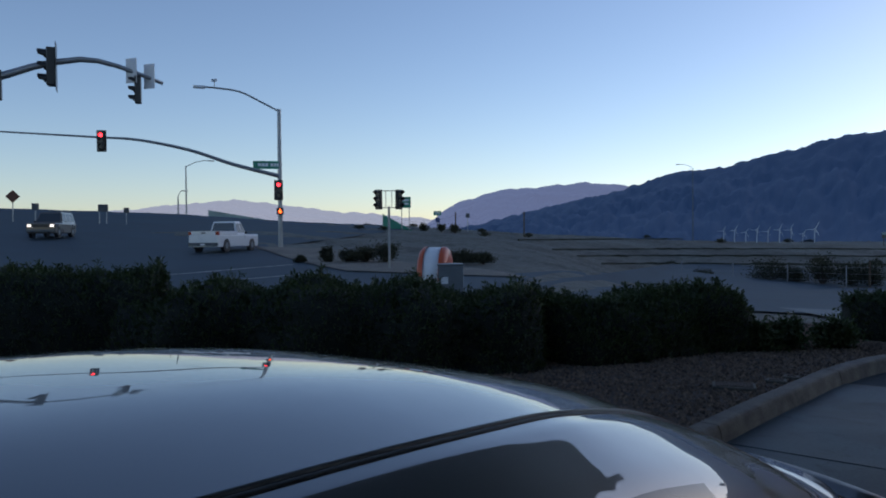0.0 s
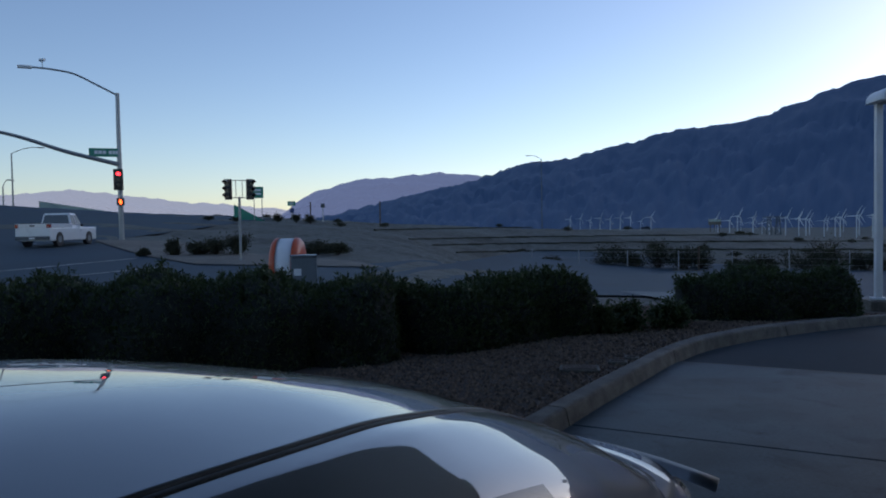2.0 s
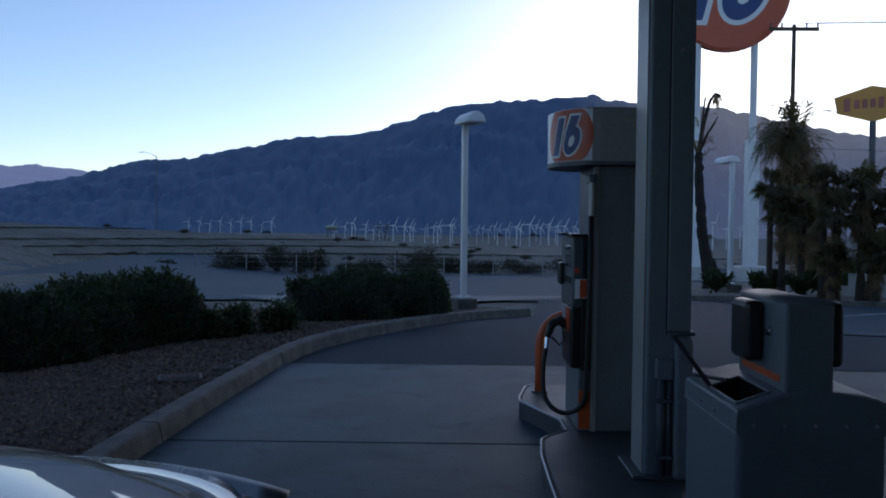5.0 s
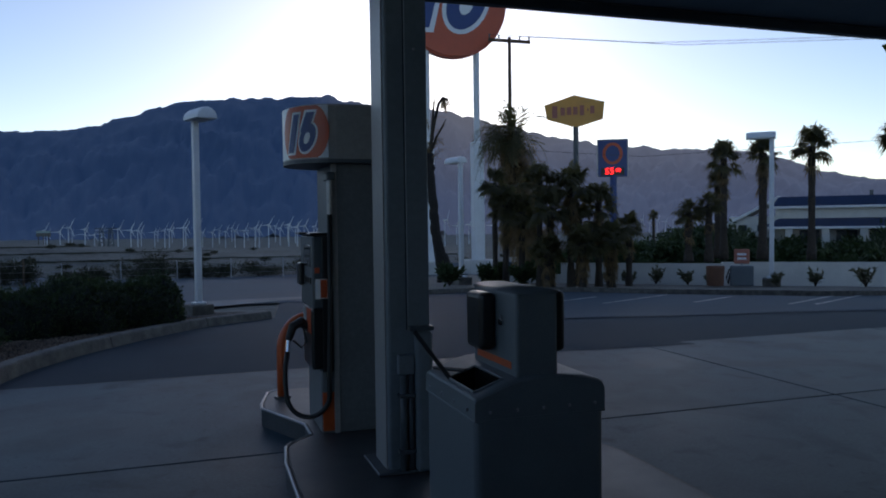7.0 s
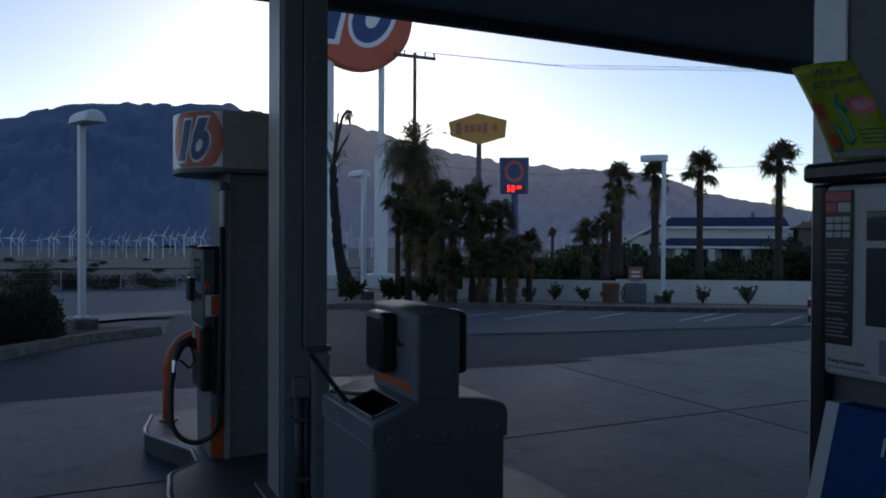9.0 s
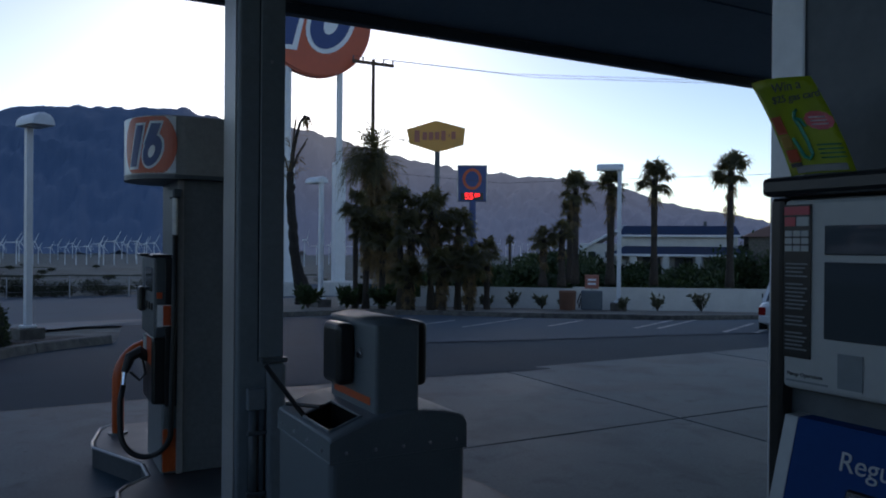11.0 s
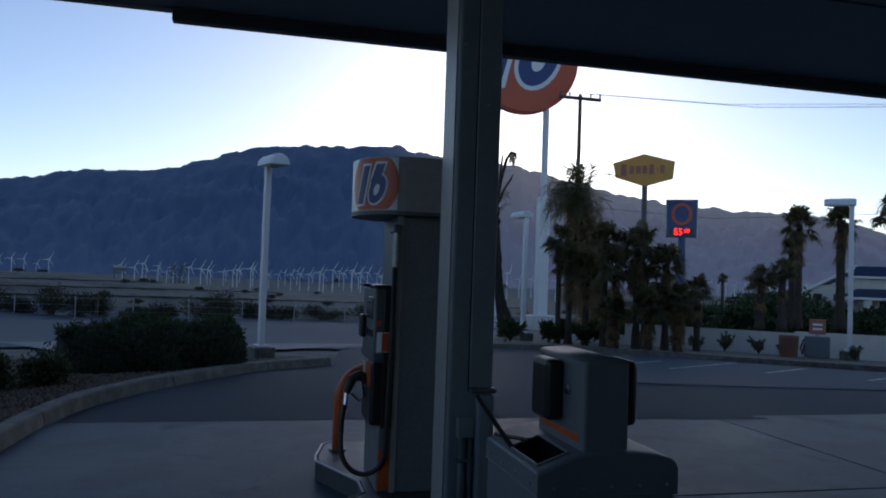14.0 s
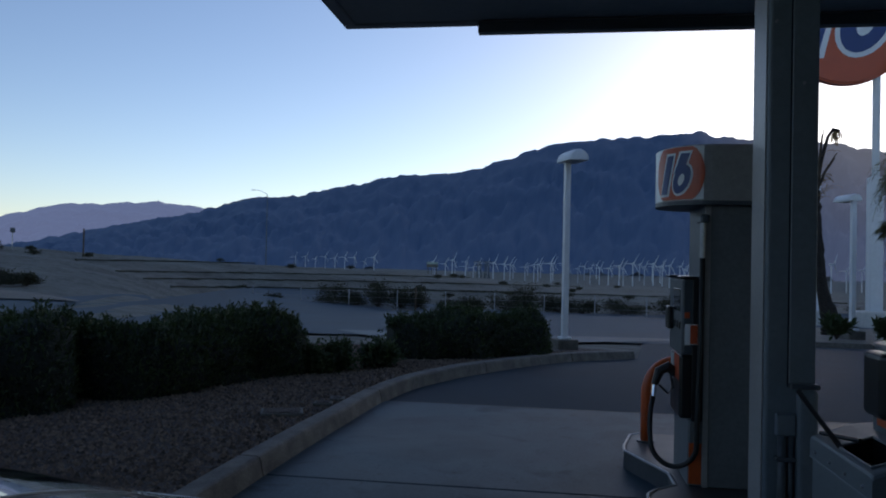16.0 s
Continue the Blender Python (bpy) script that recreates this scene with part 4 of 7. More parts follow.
def saloon(x, y):
    ob = thing("silver_saloon_car", x, y, 0.0, "silver saloon car with black roof trim parked at the pump", "car")
    top = ((-2.75, 0.62), (-2.6, 0.74), (-2.1, 0.92), (-1.6, 1.02), (-1.3, 1.22), (-1.1, 1.38), (-0.9, 1.468), (-0.6, 1.486), (-0.25, 1.478), (0.07, 1.462), (0.3, 1.441), (0.49, 1.416), (0.9, 1.33), (1.21, 1.235), (1.45, 1.135), (1.62, 1.04), (1.74, 0.99), (1.86, 0.966), (1.955, 0.956), (1.985, 0.87), (2.0, 0.55))
    rail_x = ((-2.75, 0.70), (-1.6, 0.70), (-1.2, 0.62), (-0.7, 0.61), (0.1, 0.60), (0.43, 0.57), (0.68, 0.54), (1.11, 0.49), (1.5, 0.49), (1.65, 0.56), (1.8, 0.66), (2.0, 0.66))
    drop = ((-2.75, 0.02), (-1.4, 0.035), (-0.7, 0.052), (0.1, 0.052), (0.43, 0.05), (0.68, 0.047), (1.11, 0.04), (1.5, 0.028), (1.7, 0.015), (2.0, 0.012))
    stations = []
    for k in range(81):
        yy = -2.75 + 4.75 * k / 80
        zt = ease(top, yy)
        rx = ease(rail_x, yy)
        zr = zt - ease(drop, yy)
        w = 0.89 * (1 - 0.04 * smooth01((abs(yy + 0.2) - 1.5) / 0.9))
        belt = min(0.92, zt - 0.06)
        q = min(1.0, max(0.08, (zr - belt) / 0.35))
        e = 0.09 * smooth01((yy - 0.25) / 0.7)
        prof = [(w - 0.04, 0.22), (w, 0.45), (w + 0.005, 0.68), (w - 0.02, belt), (min(rx + 0.25 + e, w - 0.035), zr - 0.15 * q), (rx + 0.09 + 0.5 * e, zr - 0.032 * q), (rx, zr), (rx * 0.55, zr + 0.85 * (zt - zr)), (0.0, zt)]
        line = spline(prof, 3)
        b = smooth01((yy - 1.25) / 0.5)      # the tail rounds off into one smooth skin
        zb = min(0.66, zt - 0.1)
        full = 3.8 + 2.6 * smooth01((yy - 1.5) / 0.35)
        for k in range(9, len(line)):
            c = math.pi / 2 * (k - 9) / (len(line) - 10)
            u, v = math.cos(c) ** (2 / full), math.sin(c) ** (2 / full)
            line[k] = (line[k][0] * (1 - b) + w * u * b, line[k][1] * (1 - b) + (zb + (zt - zb) * v) * b)
        for k in range(9):
            line[k] = (line[k][0], min(line[k][1], 0.22 + (zb - 0.22) * k / 9 + (line[k][1] - 0.22 - (zb - 0.22) * k / 9) * (1 - b)))
        stations.append((yy, line))
    count = len(stations[0][1])

    def paint(i, k, n):
        yy = stations[i][0]
        kk = min(k, n - 1 - k)
        if 9 <= kk <= 12 and -0.9 < yy < 0.6 and abs(yy - 0.05) > 0.05:
            return 1
        if kk >= 19 and (0.95 < yy < 1.55 or -1.45 < yy < -0.75):
            return 1
        return 0
    skin = car_loft(stations, bmesh.new(), paint)

    def plan(x, y):
        """The tail is rounded in plan."""
        return y - 0.27 * min(1.0, abs(x) / 0.88) ** 2.4 * smooth01((y - 1.15) / 0.8)
    for v in skin.verts:
        v.co.y = plan(v.co.x, v.co.y)
    part("body", skin, [M["paint"], M["glass"]], ob, "silver painted body")
    # black rubber roof trim along both rails
    for s in (-1, 1):
        rail = []
        for yy, prof in stations:
            if -0.85 < yy < 1.40:
                q = prof[18]
                rail.append((s * (q[0] - 0.0), yy, q[1] - 0.004))
        thin = [min(1.0, 0.25 + 1.6 * max(0.0, 1.38 - b)) for a, b, c in rail]
        part("roof_trim", tube([(a + s * 0.014, b, c - 0.004) for a, b, c in rail], [0.0085 * f for f in thin], 8), M["rubber"], ob, "black rubber roof trim", True)
        part("roof_moulding", tube([(a + s * 0.004, b, c + 0.003) for a, b, c in rail], [0.0055 * f for f in thin], 8), M["steel_dark"], ob, "", True)
    # boot-lid lip with a bright edge
    lip = [(0.92 * c, plan(0.88 * c, 1.95), 0.947 - 0.004 * abs(c) ** 4) for c in np.linspace(-1, 1, 21)]
    bm = bmesh.new()
    rr = []
    for px, py, pz in lip:
        rr.append([bm.verts.new((px, py + o, pz + h)) for o, h in ((-0.05, -0.014), (-0.02, 0.002), (0.010, 0.008), (0.016, 0.005), (0.012, -0.002))])
    for a, b in zip(rr, rr[1:]):
        for k in range(4):
            bm.faces.new((a[k], a[k + 1], b[k + 1], b[k]))
    bm.faces.new(rr[0]); bm.faces.new(rr[-1][::-1])
    bmesh.ops.recalc_face_normals(bm, faces=bm.faces[:])
    part("boot_lip", bm, M["galv"], ob, "bright silver boot lip spoiler", True)
    for s in (-1, 1):
        for wy in (-1.75, 1.15):
            bm = bmesh.new()
            bmesh.ops.create_cone(bm, cap_ends=True, segments=28, radius1=0.32, radius2=0.32, depth=0.2, matrix=Matrix.Translation((s * 0.80, wy, 0.32)) @ Matrix.Rotation(radians(90), 4, 'Y'))
            wheel = part("wheel", bm, M["rubber"], ob)
            bm = bmesh.new()
            bmesh.ops.create_cone(bm, cap_ends=True, segments=20, radius1=0.2, radius2=0.17, depth=0.06, matrix=Matrix.Translation((s * 0.89, wy, 0.32)) @ Matrix.Rotation(radians(90 * s), 4, 'Y'))
            part("rim", bm, M["galv"], wheel)
    return ob


saloon(-1.33, 0.0)


# ---- the junction to the north-west ----
def signal_head(parent, x, y, z, rz, lit=None, plate=True, name="signal_head", scale=1.0):
    """Three-lamp signal with visors; it faces its own -y."""
    m = pose(x, y, z, 0, 0, rz) @ Matrix.Diagonal((scale, scale, scale, 1))
    h = part(name, box(-0.17, 0.17, -0.12, 0.12, -0.55, 0.55, 0.02, 1), M["black"], parent)
    h.matrix_basis = m
    if plate:
        part("back_plate", box(-0.30, 0.30, 0.125, 0.14, -0.70, 0.70), M["black"], h)
    for k, zz in enumerate((0.36, 0.0, -0.36)):
        bm = tube([(0, -0.121, zz), (0, -0.14, zz)], 0.13, 14)
        part("lens", bm, M["red_lamp"] if (lit == "red" and k == 0) else M["lens_dark"], h)
        bm = bmesh.new()
        arc = [math.radians(a) for a in range(-30, 211, 20)]
        a0 = [bm.verts.new((0.15 * math.cos(a), -0.12, zz + 0.15 * math.sin(a))) for a in arc]
        a1 = [bm.verts.new((0.15 * math.cos(a), -0.36 if math.sin(a) > 0 else -0.2, zz + 0.15 * math.sin(a))) for a in arc]
        b0 = [bm.verts.new((0.138 * math.cos(a), -0.12, zz + 0.138 * math.sin(a))) for a in arc]
        b1 = [bm.verts.new((0.138 * math.cos(a), -0.36 if math.sin(a) > 0 else -0.2, zz + 0.138 * math.sin(a))) for a in arc]
        for i in range(len(arc) - 1):
            bm.faces.new((a0[i], a1[i], a1[i + 1], a0[i + 1]))
            bm.faces.new((b0[i], b0[i + 1], b1[i + 1], b1[i]))
            bm.faces.new((a1[i], b1[i], b1[i + 1], a1[i + 1]))
        part("visor", bm, M["black"], h)
    return h


def yaw_to_eye(x, y):
    """Turn that makes -y look from (x, y) to the forecourt."""
    return math.degrees(math.atan2(x, -y)) + 180


mast = thing("traffic_signal_mast", -43.1, 33.8, 0.75, "tall galvanised traffic signal mast with long arm and street light", "traffic signal")
part("pole", tube([(0, 0, 0), (0, 0, 5.3), (0, 0, 9.85)], [0.17, 0.15, 0.13], 14), M["galv"], mast)
part("base", tube([(0, 0, 0), (0, 0, 0.12)], 0.34, 12), M["galv"], mast)
arm = curved([(0.0, 5.15), (3.2, 5.92), (6.0, 6.80), (9.2, 7.38), (11.8, 7.48), (17.5, 7.64), (24, 7.8)], 5)
d = Vector((-0.51, -0.86, 0))
part("mast_arm", tube([d * s + Vector((0, 0, z)) for s, z in arm], [0.15 - 0.004 * i for i in range(len(arm))], 10), M["galv"], mast)
larm = curved([(0.0, 9.7), (1.3, 10.35), (2.6, 10.95), (4.0, 11.15), (5.0, 11.2)], 4)
dl = Vector((-0.58, -0.81, 0))
part("lamp_arm", tube([dl * s + Vector((0, 0, z)) for s, z in larm], 0.06, 8), M["galv"], mast)
lum = part("luminaire", box(-0.45, 0.35, -0.16, 0.16, -0.1, 0.08, 0.04, 2), M["white_metal"], mast)
lum.matrix_basis = pose(dl.x * 5.3, dl.y * 5.3, 11.2, 0, 0, 55)
part("camera_stalk", tube([dl * 4.35 + Vector((0, 0, 11.15)), dl * 4.35 + Vector((0, 0, 11.65))], 0.025, 6), M["galv"], mast)
part("camera_box", box(-2.75, -2.35, -3.62, -3.4, 11.62, 11.78, 0.02, 1), M["white_metal"], mast)
ry = yaw_to_eye(-43.1, 33.8)
signal_head(mast, d.x * 11.35 + 0.2, d.y * 11.35 - 0.25, 7.22, ry, "red")
signal_head(mast, 0.22, -0.30, 4.15, ry, "red")
ped = part("walk_signal", box(-0.24, 0.24, -0.14, 0.14, -0.24, 0.24, 0.03, 2), M["black"], mast)
ped.matrix_basis = pose(0.3, -0.25, 2.68, 0, 0, ry)
for k, (hx, hz) in enumerate(((0.0, 0.1), (-0.05, 0.0), (0.04, -0.04), (0.0, -0.1))):
    part("hand_light_segment", box(hx - 0.05, hx + 0.06, -0.152, -0.142, hz - 0.05, hz + 0.05), M["amber_lamp"], ped)
plate = part("street_name_plate", box(-0.95, 0.95, -0.02, 0.02, -0.28, 0.28, 0.015, 1), M["green_sign"], mast)
plate.matrix_basis = pose(-0.45, -0.75, 5.92, 0, 0, ry)
for k, (a, b) in enumerate(((-0.62, -0.42), (-0.38, -0.16), (-0.12, 0.08), (0.24, 0.44), (0.48, 0.62), (0.66, 0.78))):
    part("lettering_bar", box(a, b, -0.027, -0.022, -0.10, 0.12), M["sign_white"], plate)
rs = part("lane_sign", box(-0.36, 0.36, -0.015, 0.015, -0.38, 0.38, 0.01, 1), M["sign_white"], mast)
rs.matrix_basis = pose(d.x * 21.4, d.y * 21.4 - 0.2, 7.65, 0, 0, ry)
part("lettering_bar", box(-0.2, 0.2, -0.022, -0.016, 0.02, 0.1), M["black"], rs)
part("lettering_bar", box(-0.05, 0.05, -0.022, -0.016, -0.25, 0.02), M["black"], rs)

near = thing("traffic_signal_mast", -26.75, 7.6, 0.0, "galvanised traffic signal mast with curved arm seen from behind", "traffic signal")
part("pole", tube([(0, 0, 0), (0, 0, 6.2)], [0.17, 0.14], 14), M["galv"], near)
armn = [(-26.75, 7.6, 5.9), (-26.5, 8.6, 6.55), (-26.24, 9.46, 6.92), (-26.0, 10.1, 7.22), (-25.76, 10.65, 7.42), (-25.42, 11.4, 7.60), (-25.2, 11.9, 7.60), (-24.9, 12.47, 7.46), (-24.5, 13.2, 7.18), (-24.23, 13.68, 6.98)]
part("mast_arm", tube([(x + 26.75, y - 7.6, z) for x, y, z in armn], [0.14 - 0.009 * k for k in range(10)], 12), M["galv"], near, smooth=True)
signal_head(near, -25.78 + 26.75, 10.62 - 7.6, 7.28, -28, None, True, "signal_head", 1.12)
signal_head(near, -24.62 + 26.75, 12.98 - 7.6, 6.72, -35, None, False, "signal_head", 0.85)
signal_head(near, -26.3 + 26.75, 9.2 - 7.6, 6.55, -28, None, False, "signal_head", 0.85)
for k, (x, y, z) in enumerate(((-24.72, 12.8, 7.35), (-24.45, 13.3, 7.2))):
    pl = part("sign_back", box(-0.22, 0.22, -0.01, 0.01, -0.42, 0.42, 0.004, 1), M["white_metal"], near)
    pl.matrix_basis = pose(x + 26.75, y - 7.6, z, 0, 0, 20)

post = thing("pedestrian_signal_post", -24.2, 24.9, 0.1, "slim post with two signal heads on a crossbar", "traffic signal")
part("pole", tube([(0, 0, 0), (0, 0, 2.9)], 0.055, 10), M["galv"], post)
ryp = yaw_to_eye(-24.2, 24.9)
cx, cy = math.cos(radians(ryp)), math.sin(radians(ryp))
for zz in (2.85, 3.62):
    part("crossbar", tube([(-0.42 * cx, -0.42 * cy, zz), (0.42 * cx, 0.42 * cy, zz)], 0.02, 6), M["galv"], post)
for s in (-0.46, 0.46):
    signal_head(post, s * cx, s * cy, 3.22, ryp + (35 if s > 0 else -35), None, False, "signal_head", 0.82)
    part("riser", tube([(s * 0.3 * cx, s * 0.3 * cy, 2.85), (s * 0.3 * cx, s * 0.3 * cy, 3.62)], 0.015, 6), M["galv"], post)


def street_light(x, y, z, h, reach, turn, label, metal="galv"):
    ob = thing("street_light", x, y, z, label, "street light", "freeway lights")
    part("pole", tube([(0, 0, 0), (0, 0, h)], [0.12, 0.08], 8), M[metal], ob)
    c, s = math.cos(radians(turn)), math.sin(radians(turn))
    part("arm", tube([(0, 0, h - 0.05), (c * reach * 0.4, s * reach * 0.4, h + 0.55), (c * reach * 0.75, s * reach * 0.75, h + 0.8), (c * reach, s * reach, h + 0.82)], 0.05, 6), M[metal], ob)
    lamp = part("luminaire", box(-0.4, 0.4, -0.15, 0.15, -0.08, 0.06, 0.03, 1), M[metal], ob)
    lamp.matrix_basis = pose(c * (reach + 0.3), s * (reach + 0.3), h + 0.8, 0, 0, turn)
    return ob


street_light(-93.3, 58, 4.0, 7.3, 3.0, 57, "tall grey freeway street light with curved arm")
street_light(-94.5, 57.5, 4.0, 3.2, 0.6, 57, "short grey post light beside the freeway")
street_light(-58.6, 150, -1.0, 15.6, 2.6, 190, "tall grey freeway street light behind the berm", "steel_dark")


def road_sign(x, y, z, h, w, sh, material, label, diamond=False, posts=1, bars=True):
    ob = thing("road_sign", x, y, z, label, "road sign")
    rz = yaw_to_eye(x, y)
    c, s = math.cos(radians(rz)), math.sin(radians(rz))
    for k in range(posts):
        o = 0 if posts == 1 else (-0.35 + 0.7 * k) * w
        part("post", tube([(o * c, o * s, 0), (o * c, o * s, h + (0 if diamond else sh * 0.3))], 0.05, 6), M["galv"], ob)
    pl = part("panel", box(-w / 2, w / 2, -0.02, 0.02, -sh / 2, sh / 2, 0.01, 1), material, ob)
    pl.matrix_basis = pose(-s * -0.06, c * -0.06, h, 0, 0, rz) @ (Matrix.Rotation(radians(45), 4, 'Y') if diamond else Matrix.Identity(4))
    if bars:
        for k in range(2):
            part("lettering_bar", box(-w * 0.35, w * 0.3, -0.027, -0.022, sh * (0.12 - 0.32 * k), sh * (0.28 - 0.32 * k)), M["sign_white"], pl)
    return ob


# these four panels carry their backlit shade as a dark colour
road_sign(-74.6, 28.5, 2.8, 2.7, 0.85, 0.85, M["terracotta"], "diamond warning sign seen against the sky", True, bars=False)
road_sign(-74.0, 30.2, 2.9, 1.7, 0.6, 0.6, M["steel_dark"], "small sign seen from behind by the road", bars=False)
road_sign(-71.6, 35.4, 2.9, 1.6, 0.9, 0.7, M["steel_dark"], "small sign seen from behind on two posts", posts=2, bars=False)
road_sign(-70.6, 37.2, 2.8, 1.5, 0.5, 0.5, M["steel_dark"], "small route sign by the road", bars=False)
road_sign(-60.5, 66.2, 2.3, 3.2, 1.25, 1.3, M["green_sign"], "green freeway guide sign on two posts", posts=2)
road_sign(-57.7, 68.7, 2.2, 2.0, 0.9, 0.5, M["green_sign"], "small green route sign on the berm")
road_sign(-54.9, 70.9, 2.0, 1.9, 0.45, 0.5, M["steel_dark"], "small dark sign post on the berm", bars=False)
road_sign(-57.4, 68.4, 2.2, 1.2, 0.5, 0.5, M["sign_blue"], "small blue route shield on the berm", bars=False)
for x, y, h in ((-49.5, 74.7, 2.9), (-12.0, 66, 2.0), (-56.0, 70, 2.4)):
    ob = thing("marker_post", x, y, land(x, y), "plain dark timber post on the berm", "post")
    part("post", tube([(0, 0, -0.2), (0, 0, h)], 0.08, 6), M["wood_pole"], ob)
bar = thing("freeway_barrier", -116.7, 77.0, 4.2, "pale green concrete freeway ramp barrier", "barrier", rz=54)
part("wall", slab([(0, 0), (9.6, 0), (9.6, 0.4), (0, 0.4)], 0, 0.5), M["barrier"], bar)
w = bmesh.new()
vs = [w.verts.new(p) for p in ((0, 0.05, 0.5), (9.4, 0.05, 0.5), (0, 0.05, 2.1), (0, 0.35, 0.5), (9.4, 0.35, 0.5), (0, 0.35, 2.1))]
for f in ((0, 1, 2), (5, 4, 3), (0, 3, 4, 1), (1, 4, 5, 2), (2, 5, 3, 0)):
    w.faces.new([vs[k] for k in f])
part("sloping_cap", w, M["barrier"], bar)
bar2 = thing("freeway_barrier", -63.5, 65.5, 2.2, "pale green sloping concrete abutment", "barrier", rz=50)
w = bmesh.new()
vs = [w.verts.new(p) for p in ((0, 0.05, 0), (3.6, 0.05, 0), (0, 0.05, 2.0), (0, 0.35, 0), (3.6, 0.35, 0), (0, 0.35, 2.0))]
for f in ((0, 1, 2), (5, 4, 3), (0, 3, 4, 1), (1, 4, 5, 2), (2, 5, 3, 0)):
    w.faces.new([vs[k] for k in f])
part("abutment", w, M["green_sign"], bar2)

# round monument sign with its cabinet, behind the hedge
drum = thing("monument_sign", -12.25, 13.9, 0.0, "round orange and white drum sign behind hedge", "sign", rz=118)
bm = bmesh.new()
bmesh.ops.create_cone(bm, cap_ends=True, segments=40, radius1=0.66, radius2=0.66, depth=0.42, matrix=Matrix.Translation((0, 0, 0.72)) @ Matrix.Rotation(radians(90), 4, 'X'))
part("white_band", bm, M["sign_white"], drum, "white painted edge band", True)
for s in (-1, 1):
    bm = bmesh.new()
    rings = []
    for off, r in ((0.19, 0.68), (0.27, 0.67), (0.34, 0.60), (0.36, 0.3), (0.362, 0.02)):
        rings.append([bm.verts.new((r * math.cos(a), s * off, 0.72 + r * math.sin(a))) for a in [k * math.tau / 36 for k in range(36)]])
    for r, t in zip(rings, rings[1:]):
        for k in range(36):
            bm.faces.new((r[k], r[(k + 1) % 36], t[(k + 1) % 36], t[k]))
    bmesh.ops.recalc_face_normals(bm, faces=bm.faces[:])
    f = part("orange_face", bm, M["sign_orange"], drum, "domed orange face", True)
    part("blue_shape", box(-0.3, 0.1, s * 0.365 - 0.006, s * 0.365 + 0.006, 0.5, 1.0, 0.004, 1), M["sign_blue"], f)
part("plinth", box(-0.5, 0.5, -0.3, 0.3, -0.1, 0.12, 0.02, 1), M["stucco"], drum)
cab = thing("utility_cabinet", -10.85, 12.75, 0.0, "grey metal utility cabinet behind hedge", "cabinet", rz=40)
part("body", box(-0.28, 0.28, -0.25, 0.25, 0, 1.0, 0.015, 1), M["steel"], cab)
part("lid", box(-0.30, 0.30, -0.27, 0.27, 1.0, 1.04, 0.01, 1), M["steel"], cab)
part("notice", box(-0.22, -0.06, -0.254, -0.251, 0.6, 0.75), M["sign_white"], cab)


